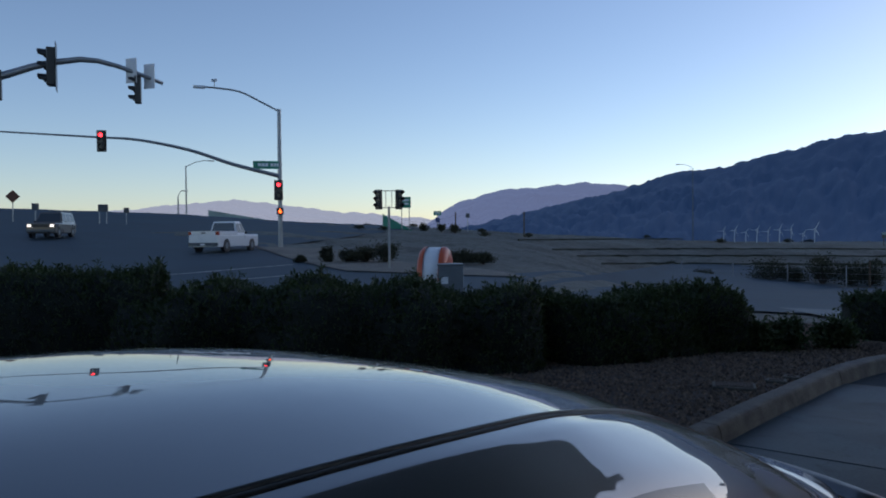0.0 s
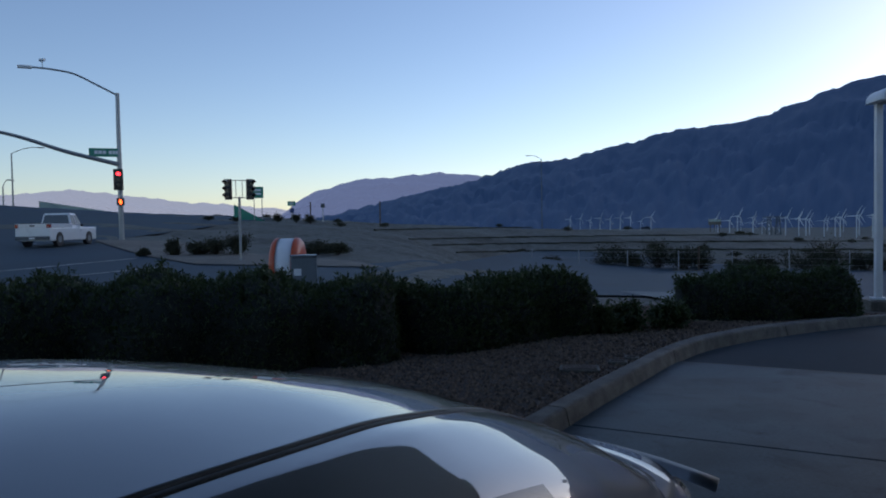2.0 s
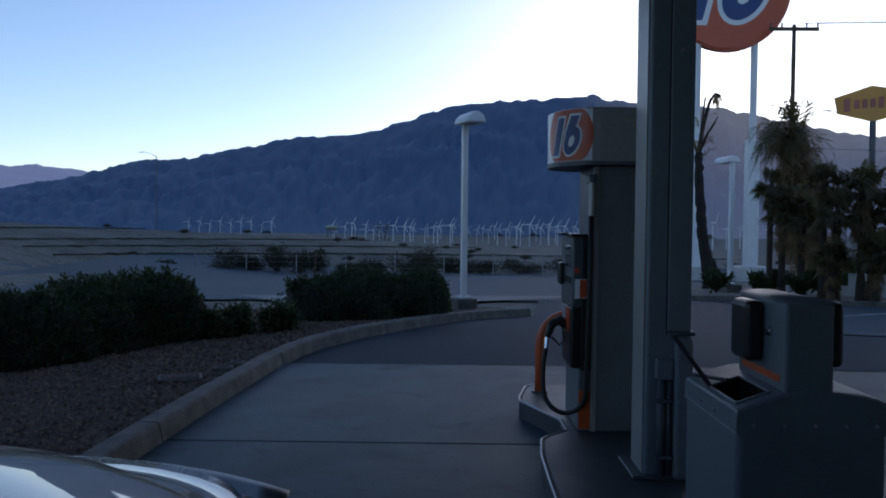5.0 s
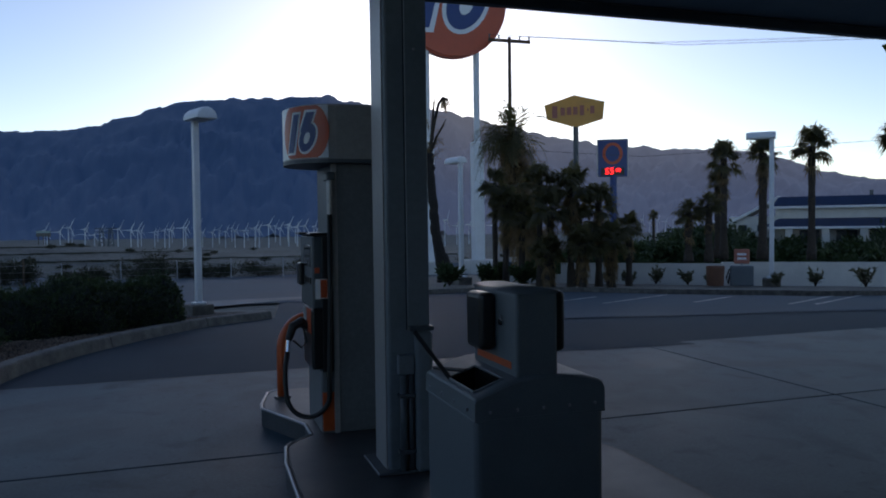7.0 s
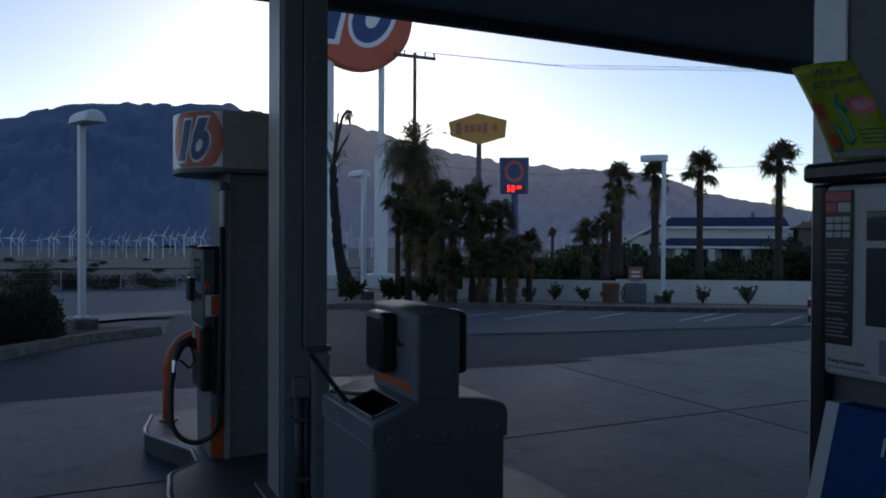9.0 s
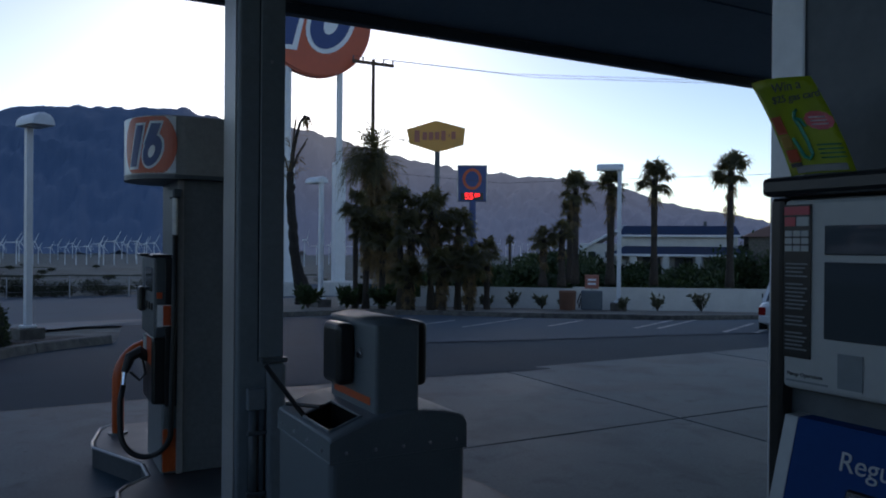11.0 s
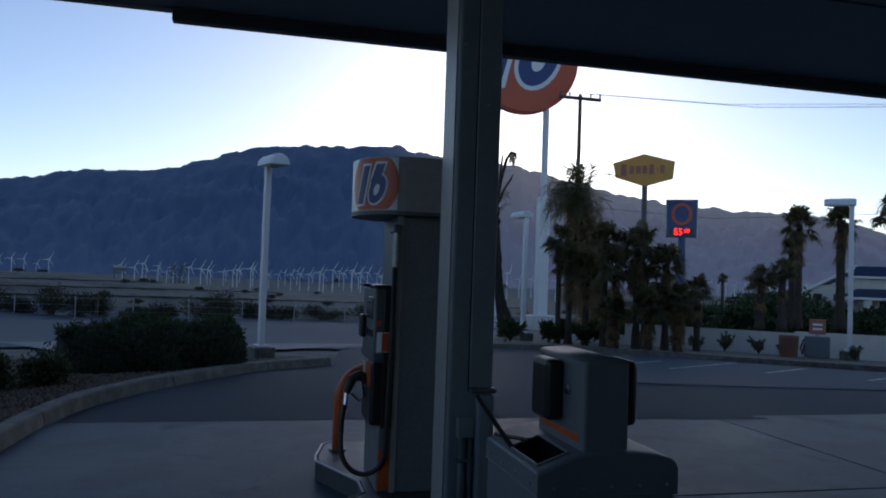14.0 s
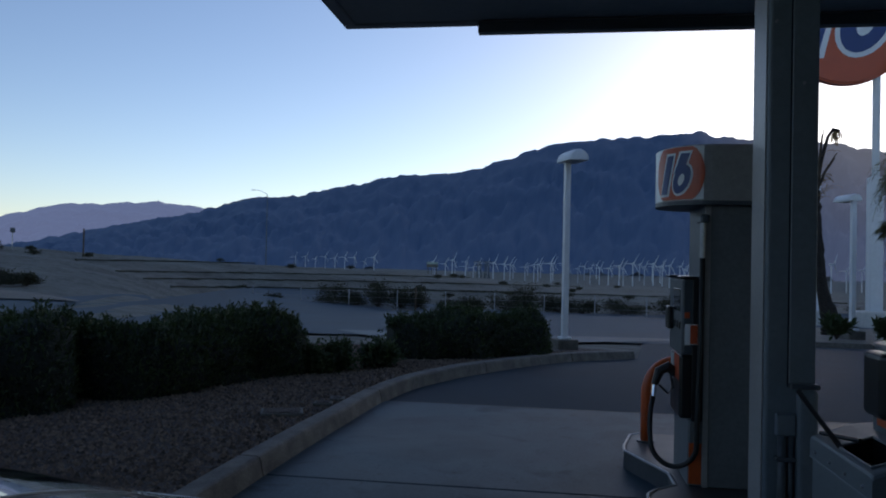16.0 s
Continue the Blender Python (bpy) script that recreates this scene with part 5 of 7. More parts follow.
# ---- vehicles on the road ----
def vehicle(name, x, y, z, rz, length, width, height, paint, label, style, lit=False):
    """A road vehicle seen from afar: body, cabin with glass, bumpers, lamps, wheels. It points to +y."""
    ob = thing(name, x, y, z, label, "pickup truck" if style == "pickup" else "car", rz=rz)
    L, W, H = length / 2, width / 2, height
    wr = 0.36 if style != "saloon" else 0.32
    beltz = H * 0.56
    part("body", box(-W, W, -L, L, wr * 0.75, beltz + (0.06 if style == "saloon" else 0), 0.2 if style == "saloon" else 0.09, 4), paint, ob, smooth=style == "saloon")
    if style == "pickup":
        c0, c1 = -0.25, L * 0.42
        part("bed_floor", box(-W * 0.86, W * 0.86, -L * 0.96, c0 - 0.1, beltz + 0.0, beltz + 0.012), M["steel_dark"], ob)
        for s in (-1, 1):
            part("bed_side", box(s * W - (0.07 if s > 0 else 0), s * W + (0.07 if s < 0 else 0), -L, c0, beltz - 0.02, beltz + 0.2, 0.02, 1), paint, ob)
        gate = part("tailgate", box(-W, W, -L, -L + 0.07, beltz - 0.02, beltz + 0.2, 0.02, 1), paint, ob)
        part("tailgate_cap", box(-W * 0.8, W * 0.8, -L - 0.004, -L + 0.074, beltz + 0.201, beltz + 0.225, 0.005, 1), M["black"], gate)
        part("tailgate_handle", box(-0.14, 0.14, -L - 0.012, -L - 0.001, beltz + 0.05, beltz + 0.12, 0.004, 1), M["black"], gate)
    elif style == "suv":
        c0, c1 = -L * 0.97, L * 0.35
    else:
        c0, c1 = -L * 0.74, L * 0.42
    bm = bmesh.new()
    tilt0, tilt1 = (0.12 if style != "saloon" else 0.7), 0.55
    lo = [bm.verts.new(p) for p in ((-W * 0.97, c0, beltz - 0.03), (W * 0.97, c0, beltz - 0.03), (W * 0.97, c1, beltz - 0.03), (-W * 0.97, c1, beltz - 0.03))]
    hi = [bm.verts.new(p) for p in ((-W * 0.76, c0 + tilt0, H), (W * 0.76, c0 + tilt0, H), (W * 0.76, c1 - tilt1, H), (-W * 0.76, c1 - tilt1, H))]
    bm.faces.new(hi)
    for k in range(4):
        bm.faces.new((lo[k], lo[(k + 1) % 4], hi[(k + 1) % 4], hi[k]))
    bmesh.ops.recalc_face_normals(bm, faces=bm.faces[:])
    bmesh.ops.bevel(bm, geom=bm.edges[:], offset=0.05, segments=2, affect='EDGES')
    cabin = part("cabin", bm, paint, ob)

    def pane(a, b, c, d, lift):
        q = bmesh.new()
        n = (Vector(b) - Vector(a)).cross(Vector(d) - Vector(a)).normalized()
        mid = (Vector(a) + Vector(b) + Vector(c) + Vector(d)) / 4
        if n.dot(mid - Vector((0, (c0 + c1) / 2, beltz))) < 0:
            n = -n
        q.faces.new([q.verts.new(Vector(p) + n * lift) for p in (a, b, c, d)])
        part("window", q, M["glass"], cabin)
    span = H - beltz
    for s in (-1, 1):
        cuts = [0.06, 0.48, 0.52, 0.94] if style != "suv" else [0.04, 0.33, 0.36, 0.66, 0.69, 0.95]
        for k in range(0, len(cuts), 2):
            def at(f, g):
                ya, yb = c0 + tilt0 * g, c1 - tilt1 * g
                return (s * (W * 0.97 + (W * 0.76 - W * 0.97) * g), ya + (yb - ya) * f, beltz - 0.03 + (span + 0.03) * g)
            pane(at(cuts[k], 0.16), at(cuts[k + 1], 0.16), at(cuts[k + 1], 0.86), at(cuts[k], 0.86), 0.006)
    for ya, yb in ((c0, c0 + tilt0), (c1, c1 - tilt1)):
        def pt(u, g):
            return (u * (W * 0.97 + (W * 0.76 - W * 0.97) * g), ya + (yb - ya) * g, beltz - 0.03 + (span + 0.03) * g)
        pane(pt(-0.88, 0.14), pt(0.88, 0.14), pt(0.86, 0.88), pt(-0.86, 0.88), 0.006)
    part("rear_bumper", box(-W * 0.97, W * 0.97, -L - 0.08, -L + 0.05, wr * 0.95, wr * 0.95 + 0.2, 0.03, 2), M["steel_dark"] if style == "pickup" else paint, ob)
    part("front_bumper", box(-W * 0.97, W * 0.97, L - 0.05, L + 0.08, wr * 0.95, wr * 0.95 + 0.2, 0.03, 2), M["steel_dark"], ob)
    part("grille", box(-W * 0.55, W * 0.55, L + 0.0, L + 0.012, beltz - 0.32, beltz - 0.1, 0.004, 1), M["black"], ob)
    part("number_plate", box(-0.16, 0.16, -L - 0.09, -L - 0.081, wr + 0.02, wr + 0.12), M["sign_white"], ob)
    for s in (-1, 1):
        up = 0.24 if style == "pickup" else 0.0
        part("tail_lamp", box(s * W * 0.9 - 0.09, s * W * 0.9 + 0.10, -L - 0.012, -L + 0.16, beltz - 0.28 + up, beltz - 0.06 + up, 0.012, 1), M["tail"], ob)
        part("headlamp", box(s * W * 0.78 - 0.13, s * W * 0.78 + 0.13, L - 0.05, L + 0.02, beltz - 0.28, beltz - 0.12, 0.012, 1), M["head_lit" if lit else "head"], ob)
        part("mirror", box(s * W * 1.02 - 0.03, s * W * 1.02 + 0.1 * s + 0.03, c1 - 0.45, c1 - 0.35, beltz + 0.02, beltz + 0.18, 0.02, 1), M["black"], ob)
        for wy in (-L * 0.62, L * 0.64):
            bm = tube([(s * (W - 0.2), wy, wr), (s * (W + 0.015), wy, wr)], wr, 22)
            wheel = part("wheel", bm, M["rubber"], ob)
            part("rim", tube([(s * (W + 0.016), wy, wr), (s * (W + 0.022), wy, wr)], wr * 0.55, 16), M["steel"], wheel)
            part("arch", tube([(s * (W - 0.21), wy, wr), (s * (W + 0.004), wy, wr)], wr * 1.16, 22), M["black"], ob)
    return ob


vehicle("pickup_truck", -41.2, 27.9, land(-41.2, 27.9) + 0.02, 28, 5.5, 1.95, 1.85, M["car_white"], "white extended cab pickup truck on the junction", "pickup")
vehicle("sport_utility_car", -56.9, 24.2, land(-56.9, 24.2) + 0.05, 228, 4.6, 1.9, 1.8, M["car_tan"], "tan sport utility car coming down the road with lit headlamps", "suv", True)
vehicle("white_saloon_car", 20.5, 15.0, land(20.5, 15.0) + 0.02, -55, 4.6, 1.8, 1.42, M["car_white"], "white saloon car parked facing the low wall", "saloon")


# ---- the parking lot, wall and signs to the north-east ----
sheet([(5.2, 12.0), (6.43, 11.57), (7.92, 11.18), (10.14, 10.78), (12.7, 10.17), (24, 8.4), (24, 12.5), (16, 12.2), (15.4, 11.9), (13.03, 12.66), (10.19, 14.63), (8.71, 15.97), (6.7, 16.75)], "street", "parking_lot", 0.006, "grey faded asphalt parking bays", cut=1.6, far=True)
for k, (x, y, ln) in enumerate(((8.0, 13.4, 2.4), (9.7, 12.8, 1.6), (11.1, 11.75, 3.2), (11.5, 11.5, 3.2), (12.2, 10.45, 2.2), (12.7, 10.1, 2.2), (6.9, 13.9, 1.8))):
    a = radians(25)
    c, s = math.cos(a), math.sin(a)
    sheet([(x, y), (x + c * ln, y + s * ln), (x + c * ln - s * 0.1, y + s * ln + c * 0.1), (x - s * 0.1, y + c * 0.1)], "line", "bay_line", 0.010, "worn white parking bay line", cut=0.8, far=True)
for x0, y0, x1, y1 in ((-28.3, 15.5, -30.0, 24.0), (-24.2, 16.3, -24.9, 21.2), (-27.0, 8.6, -27.7, 10.9)):
    d = Vector((x1 - x0, y1 - y0, 0)).normalized() * 0.15
    sheet([(x0 - d.y, y0 + d.x), (x0 + d.y, y0 - d.x), (x1 + d.y, y1 - d.x), (x1 - d.y, y1 + d.x)], "line", "stop_line", 0.02, "worn white road line", cut=3)
sheet([(-30.5, 25.2), (-24.5, 22.6), (-16, 24.0), (-20, 27), (-27, 29.0), (-40, 35.4), (-43.8, 32.2)], "dirt", "corner_pavement", 0.05, "pale bare corner of dirt and concrete", cut=3)

# planted strip with its kerb in front of the wall
planter_kerb = thing("kerb", 0, 0, 0, "pale concrete kerb along the parking bays", "", kind="structure")
kerb_run([fall(*q)[:2] for q in ((15.8, 11.75), (13.03, 12.80), (10.19, 14.75), (8.71, 16.05), (6.6, 17.0), (5.2, 17.0))], 0.18, 0.17, M["kerb"], planter_kerb, 3.0)
sheet([(15.8, 11.85), (13.03, 12.9), (10.19, 14.85), (8.71, 16.15), (6.6, 17.1), (5.2, 17.1), (5.0, 22.0), (10.0, 22), (16.6, 13.6)], "dirt", "planting_strip", 0.11, "pale planting strip before the wall", cut=1.6, far=True)

wall = thing("wall_garden", 0, 0, 0, "low white stucco boundary wall", "", kind="structure")
def wall_run(p, q, z, t=0.2):
    (ax, ay, ka), (bx, by, kb) = fall(*p), fall(*q)
    a, b = Vector((ax, ay, 0)), Vector((bx, by, 0))
    d = (b - a).normalized()
    n = Vector((-d.y, d.x, 0)) * t
    bm = slab([(a.x, a.y), (b.x, b.y), (b.x + n.x, b.y + n.y), (a.x + n.x, a.y + n.y)], -0.1, 1.0, 0.0)
    for v in bm.verts:
        near_a = (v.co.xy - a.xy).length < (v.co.xy - b.xy).length
        v.co.z = land(v.co.x, v.co.y) + (z * (ka if near_a else kb) if v.co.z > 0.5 else -0.3)
    return part("wall_section", bm, M["stucco"], wall)
wall_run((9.2, 17.75), (12.3, 15.3), 0.60)
wall_run((12.3, 15.3), (16.4, 12.55), 0.64)
wall_run((7.3, 18.7), (9.2, 17.75), 0.30)
wall_run((16.4, 12.55), (22.5, 8.6), 0.64)


def spiky(x, y, z, h, n, material, seed, label, name="shrub", blade=0.05, spread=1.0):
    """Low planted shrub: thin stems fanning out, each with small leaves."""
    random.seed(seed)
    ob = thing(name, x, y, z, label, "shrub", "planting strip shrubs", far=True)
    verts, faces = [], []
    bm = bmesh.new()
    for k in range(n):
        a, lean = random.uniform(0, math.tau), random.uniform(0.15, 0.9) * spread
        d = Vector((math.cos(a) * lean, math.sin(a) * lean, 1)).normalized()
        L = h * random.uniform(0.55, 1.1)
        tube([(0, 0, 0), d * L * 0.5 + Vector((0, 0, 0.02)), d * L], [0.012, 0.009, 0.004], 4, bm)
        for j in range(16):
            p = d * L * random.uniform(0.3, 1.0)
            e = (d + Vector((random.gauss(0, 0.8), random.gauss(0, 0.8), random.gauss(0.1, 0.6)))).normalized()
            s = e.cross(Vector((random.random(), random.random(), 1))).normalized() * blade * 0.4
            i = len(verts)
            verts += [p, p + e * blade + s, p + e * blade * 2.2, p + e * blade - s]
            faces.append((i, i + 1, i + 2, i + 3))
    part("stalk", bm, M["bark"], ob)
    me = bpy.data.meshes.new("foliage")
    me.from_pydata([tuple(v) for v in verts], [], faces)
    me.materials.append(material)
    f = new("foliage", me)
    f.parent = ob
    return ob


for k, (x, y, h) in enumerate(((9.31, 17.2, 0.38), (9.95, 16.7, 0.34), (10.36, 16.4, 0.34), (10.89, 16.0, 0.45), (11.45, 15.5, 0.42), (11.9, 15.2, 0.25), (13.0, 14.3, 0.3), (13.7, 13.85, 0.48), (14.5, 13.2, 0.55))):
    spiky(x, y, 0.1, h * 0.85, 14, M["pale_shrub"], 40 + k, "small leafy shrub planted before the white wall")
for k, (x, y) in enumerate(((7.1, 17.6), (7.9, 17.3), (7.5, 17.9), (6.2, 17.9), (8.5, 17.6))):
    spiky(x, y, 0.1, 0.5, 26, M["leaf"], 60 + k, "spiky green agave clump under the palms", "agave", 0.09, 1.2)

bin_ob = thing("round_bin", 11.85, 15.0, 0.1, "brown pebbled round litter bin by the wall", "litter bin", far=True)
part("shell", tube([(0, 0, 0), (0, 0, 0.42)], [0.19, 0.21], 20), M["terracotta"], bin_ob)
part("lid", tube([(0, 0, 0.42), (0, 0, 0.47)], [0.22, 0.2], 20), M["terracotta"], bin_ob)
air = thing("air_station", 12.4, 14.75, 0.1, "grey air and water box with red sign", "air pump", rz=-40, far=True)
part("cabinet", box(-0.26, 0.26, -0.16, 0.16, 0, 0.48, 0.03, 2), M["bin"], air)
part("sign", box(-0.17, 0.17, -0.03, 0.03, 0.52, 0.86, 0.015, 1), M["faded_red"], air)
for zz in (0.74, 0.64):
    part("lettering_bar", box(-0.10, 0.10, -0.036, -0.031, zz - 0.025, zz + 0.025), M["sign_white"], air)
part("sign_post", tube([(0, 0, 0.4), (0, 0, 0.55)], 0.03, 6), M["galv"], air)
part("hose", tube([(-0.27, -0.1, 0.4), (-0.34, -0.12, 0.2), (-0.3, -0.1, 0.05), (-0.26, -0.05, 0.3)], 0.018, 6), M["rubber"], air)


# ---- palms ----
def frond_fan(verts, faces, base, d, up, size, blades=19):
    """A fan leaf: stalk, folded palm and narrow blades that hang at their tips."""
    side = d.cross(up).normalized()
    tip = base + d * size * 0.5
    i = len(verts)
    w = side * size * 0.018
    verts += [base - w, base + w, tip + w, tip - w]
    faces.append((i, i + 1, i + 2, i + 3))
    for k in range(blades):
        a = radians(-112 + 224 * k / (blades - 1) + random.uniform(-5, 5))
        e = (d * math.cos(a) + side * math.sin(a) + Vector((0, 0, -0.2 * abs(math.sin(a)) - 0.1))).normalized()
        L = size * (0.64 - 0.14 * abs(math.sin(a))) * random.uniform(0.75, 1.12)
        s = e.cross(up)
        s = (s.normalized() if s.length > 0.05 else side) * size * 0.034
        i = len(verts)
        mid = tip + e * L * 0.5
        end = mid + (e * 0.42 + Vector((random.gauss(0, 0.06), random.gauss(0, 0.06), -random.uniform(0.22, 0.5)))) * L
        verts += [tip, mid + s, end, mid - s]
        faces.append((i, i + 1, i + 2, i + 3))


def frond_feather(verts, faces, base, d, size, droop=0.5):
    """A feather leaf: arching midrib with narrow leaflets."""
    p, e = base.copy(), d.copy()
    for k in range(14):
        q = p + e * size / 14
        i = len(verts)
        s = e.cross(Vector((0, 0, 1)))
        s = s.normalized() if s.length > 0.01 else Vector((1, 0, 0))
        w = s * 0.014
        verts += [p - w, p + w, q + w, q - w]
        faces.append((i, i + 1, i + 2, i + 3))
        for sd in (-1, 1):
            L = size * 0.27 * math.sin(math.pi * min(0.96, 0.12 + 0.86 * k / 13)) * random.uniform(0.8, 1.15)
            l = (s * sd * 0.8 + e * 0.7 + Vector((0, 0, random.uniform(-0.3, 0.25)))).normalized()
            t = e * L * 0.075
            i = len(verts)
            verts += [p, p + l * L * 0.5 + t, p + l * L, p + l * L * 0.5 - t]
            faces.append((i, i + 1, i + 2, i + 3))
        p = q
        e = (e + Vector((0, 0, -droop / 14 * (1 + k * 0.12)))).normalized()


def blades(name, verts, faces, material, parent):
    me = bpy.data.meshes.new(name)
    me.from_pydata([tuple(v) for v in verts], [], faces)
    me.materials.append(material)
    ob = new(name, me)
    ob.parent = parent
    return ob


def fan_palm(x, y, z, h, crown, seed, label, r=0.16, skirt=0, lean=(0, 0), count=34, name="fan_palm"):
    random.seed(seed)
    ob = thing(name, x, y, z, label, "palm tree")
    n = 14
    pts = [(lean[0] * (k / n) ** 1.5, lean[1] * (k / n) ** 1.5, h * k / n) for k in range(n + 1)]
    part("trunk", tube(pts, [r * (1.35 - 0.45 * min(1, k / 4)) * random.uniform(0.93, 1.07) for k in range(n + 1)], 10), M["bark"], ob, smooth=True)
    top = Vector(pts[-1])
    verts, faces = [], []
    for k in range(count):
        a = k * 2.399 + random.uniform(-0.3, 0.3)
        el = radians(random.uniform(-35, 80) if k > 6 else random.uniform(40, 85))
        d = Vector((math.cos(a) * math.cos(el), math.sin(a) * math.cos(el), math.sin(el)))
        frond_fan(verts, faces, top - Vector((0, 0, random.uniform(0, 0.12 * crown))), d, Vector((0, 0, 1)) if abs(d.z) < 0.9 else Vector((1, 0, 0)), crown * random.uniform(0.8, 1.15))
    blades("crown", verts, faces, M["palm"], ob)
    if skirt:
        verts, faces = [], []
        for k in range(skirt):
            a = random.uniform(0, math.tau)
            zz = top.z - random.uniform(0.05, 1.0) * crown * 1.3
            d = Vector((math.cos(a) * 0.45, math.sin(a) * 0.45, -0.9)).normalized()
            frond_fan(verts, faces, Vector((top.x, top.y, zz)), d, Vector((math.cos(a), math.sin(a), 0.3)), crown * random.uniform(0.5, 0.8), 9)
        blades("dry_skirt", verts, faces, M["dry"], ob)
    return ob


TALL = "tall slim fan palm against the evening sky"
fan_palm(28.25, 35.15, -0.5, 5.55, 1.3, 1, TALL, 0.2, 10)
fan_palm(29.8, 33.9, -0.5, 5.8, 1.2, 2, TALL, 0.24, 24)
fan_palm(31.5, 32.2, -0.5, 6.05, 1.35, 3, TALL, 0.2, 8)
fan_palm(34.25, 29.25, -0.5, 6.4, 1.45, 4, TALL, 0.2, 8)
fan_palm(67.0, 99.7, -2.3, 5.0, 1.0, 5, "small distant fan palm in the field", 0.25, 4)
fan_palm(23.85, 32.3, -0.4, 2.5, 0.95, 6, "short fan palm beside the motel", 0.2, 10)
fan_palm(24.6, 31.7, -0.4, 2.9, 0.85, 7, "short fan palm beside the motel", 0.2, 8)
fan_palm(28.9, 36.5, -0.5, 4.3, 0.9, 8, "fan palm with a dense crown by the motel", 0.2, 14)
GROVE = "bushy dark fan palm in the roadside grove"
for k, (x, y, top, c, r) in enumerate(((13.95, 26.05, 3.05, 1.1, 0.14), (15.1, 25.95, 2.4, 0.95, 0.14), (16.6, 26.2, 1.5, 0.75, 0.14), (13.1, 27.0, 3.3, 0.95, 0.13), (13.05, 25.95, 2.25, 1.05, 0.15), (12.3, 28.5, 2.4, 1.0, 0.14), (12.7, 27.8, 2.1, 1.0, 0.14), (15.0, 24.85, 1.1, 0.9, 0.15), (13.85, 24.95, 0.9, 0.9, 0.15), (14.6, 26.6, 1.8, 0.95, 0.15), (12.0, 28.9, 3.3, 0.8, 0.12), (15.8, 26.3, 0.9, 0.85, 0.15), (12.9, 25.9, 0.6, 0.9, 0.15))):
    fan_palm(x, y, land(x, y) - 0.2, top - land(x, y) + 0.2, c, 20 + k, GROVE, r, 26, count=40)


def feather_palm(x, y, label, seed):
    """Wind-blown date palm: bare foot, trunk hidden in hanging dead leaves, live crown swept to one side."""
    random.seed(seed)
    ob = thing("date_palm", x, y, 0.0, label, "palm tree", far=True)
    pts = [(0.22 - 0.60 * smooth01(k / 14), 0.0, 0.30 * k) for k in range(15)]
    part("trunk", tube(pts, [0.21 - 0.004 * k + 0.02 * (k % 2) for k in range(15)], 10), M["bark"], ob)
    top = Vector(pts[-1])
    verts, faces = [], []
    for k in range(64):
        a, el = random.uniform(0, math.tau), radians(random.uniform(-5, 70))
        d = Vector((math.cos(a) * math.cos(el) - 0.62, math.sin(a) * math.cos(el), math.sin(el))).normalized()
        frond_feather(verts, faces, top + Vector((0, 0, random.uniform(-0.5, 0.1))), d, random.uniform(1.1, 1.75), 1.5)
    for k in range(7):
        d = Vector((random.uniform(0.05, 0.5), random.uniform(-0.3, 0.3), 1)).normalized()
        frond_feather(verts, faces, top + Vector((0.1, 0, random.uniform(-0.7, -0.1))), d, random.uniform(0.7, 1.0), 0.25)
    blades("crown", verts, faces, M["palm"], ob)
    verts, faces = [], []
    for k in range(330):
        a, f = random.uniform(0, math.tau), random.uniform(0.24, 1.0)
        b = Vector(pts[int(f * 14)]) + Vector((0, 0, random.uniform(0, 0.3)))
        out = random.uniform(0.35, 0.95)
        frond_feather(verts, faces, b, Vector((math.cos(a) * out, math.sin(a) * out, random.uniform(-0.7, 0.25))).normalized(), random.uniform(0.85, 1.45) * (0.75 + 0.3 * math.sin(math.pi * f)), 1.7)
    blades("dry_fronds", verts, faces, M["dry"], ob)
    return ob


feather_palm(9.1, 19.65, "shaggy wind-blown date palm by the white wall", 77)

lean_palm = thing("leaning_palm", 6.55, 19.5, 0.05, "leaning half-dead palm with bare burnt stalks", "palm tree", far=True)
random.seed(5)
tp = [(0.10, 0, 0), (0.06, 0, 0.3), (-0.10, 0, 0.9), (-0.2, 0, 1.5), (-0.26, 0, 2.2), (-0.31, 0, 3.0), (-0.33, 0, 3.5)]
rough = [(float(np.interp(f, range(7), [q[0] for q in tp])) + random.gauss(0, 0.012), 0, float(np.interp(f, range(7), [q[2] for q in tp]))) for f in np.linspace(0, 6, 31)]
girth = [float(np.interp(f, range(7), (0.24, 0.20, 0.155, 0.135, 0.12, 0.11, 0.09))) * random.uniform(0.88, 1.12) for f in np.linspace(0, 6, 31)]
# trunk coloured near-black for standing against the bright sky
part("trunk", tube(rough, girth, 10), M["bark_backlit"], lean_palm)
for k in range(9):
    a = random.uniform(0, math.tau)
    e = Vector((math.cos(a) * 0.4, math.sin(a) * 0.3, 1)).normalized()
    L = random.uniform(0.8, 1.7)
    part("stalk", tube([(-0.33, 0, 3.4), Vector((-0.33, 0, 3.4)) + e * L * 0.6, Vector((-0.33, 0, 3.4)) + e * L + Vector((e.x * 0.15, 0, -0.05))], [0.035, 0.022, 0.012], 5), M["bark"], lean_palm)
verts, faces = [], []
for k in range(16):
    a = random.uniform(0, math.tau)
    frond_feather(verts, faces, Vector((-0.33, 0, 3.35 + random.uniform(-0.2, 0.9))), Vector((math.cos(a) * 0.5, math.sin(a) * 0.5, 0.9)).normalized(), random.uniform(0.4, 0.9), 1.2)
droop = [(-0.33, 0, 3.4), (-0.22, 0, 4.2), (-0.06, 0, 4.8), (0.06, 0, 4.98), (0.2, 0, 4.92)]
part("dead_stalk", tube(droop, [0.06, 0.05, 0.04, 0.04, 0.05], 6), M["bark_backlit"], lean_palm)
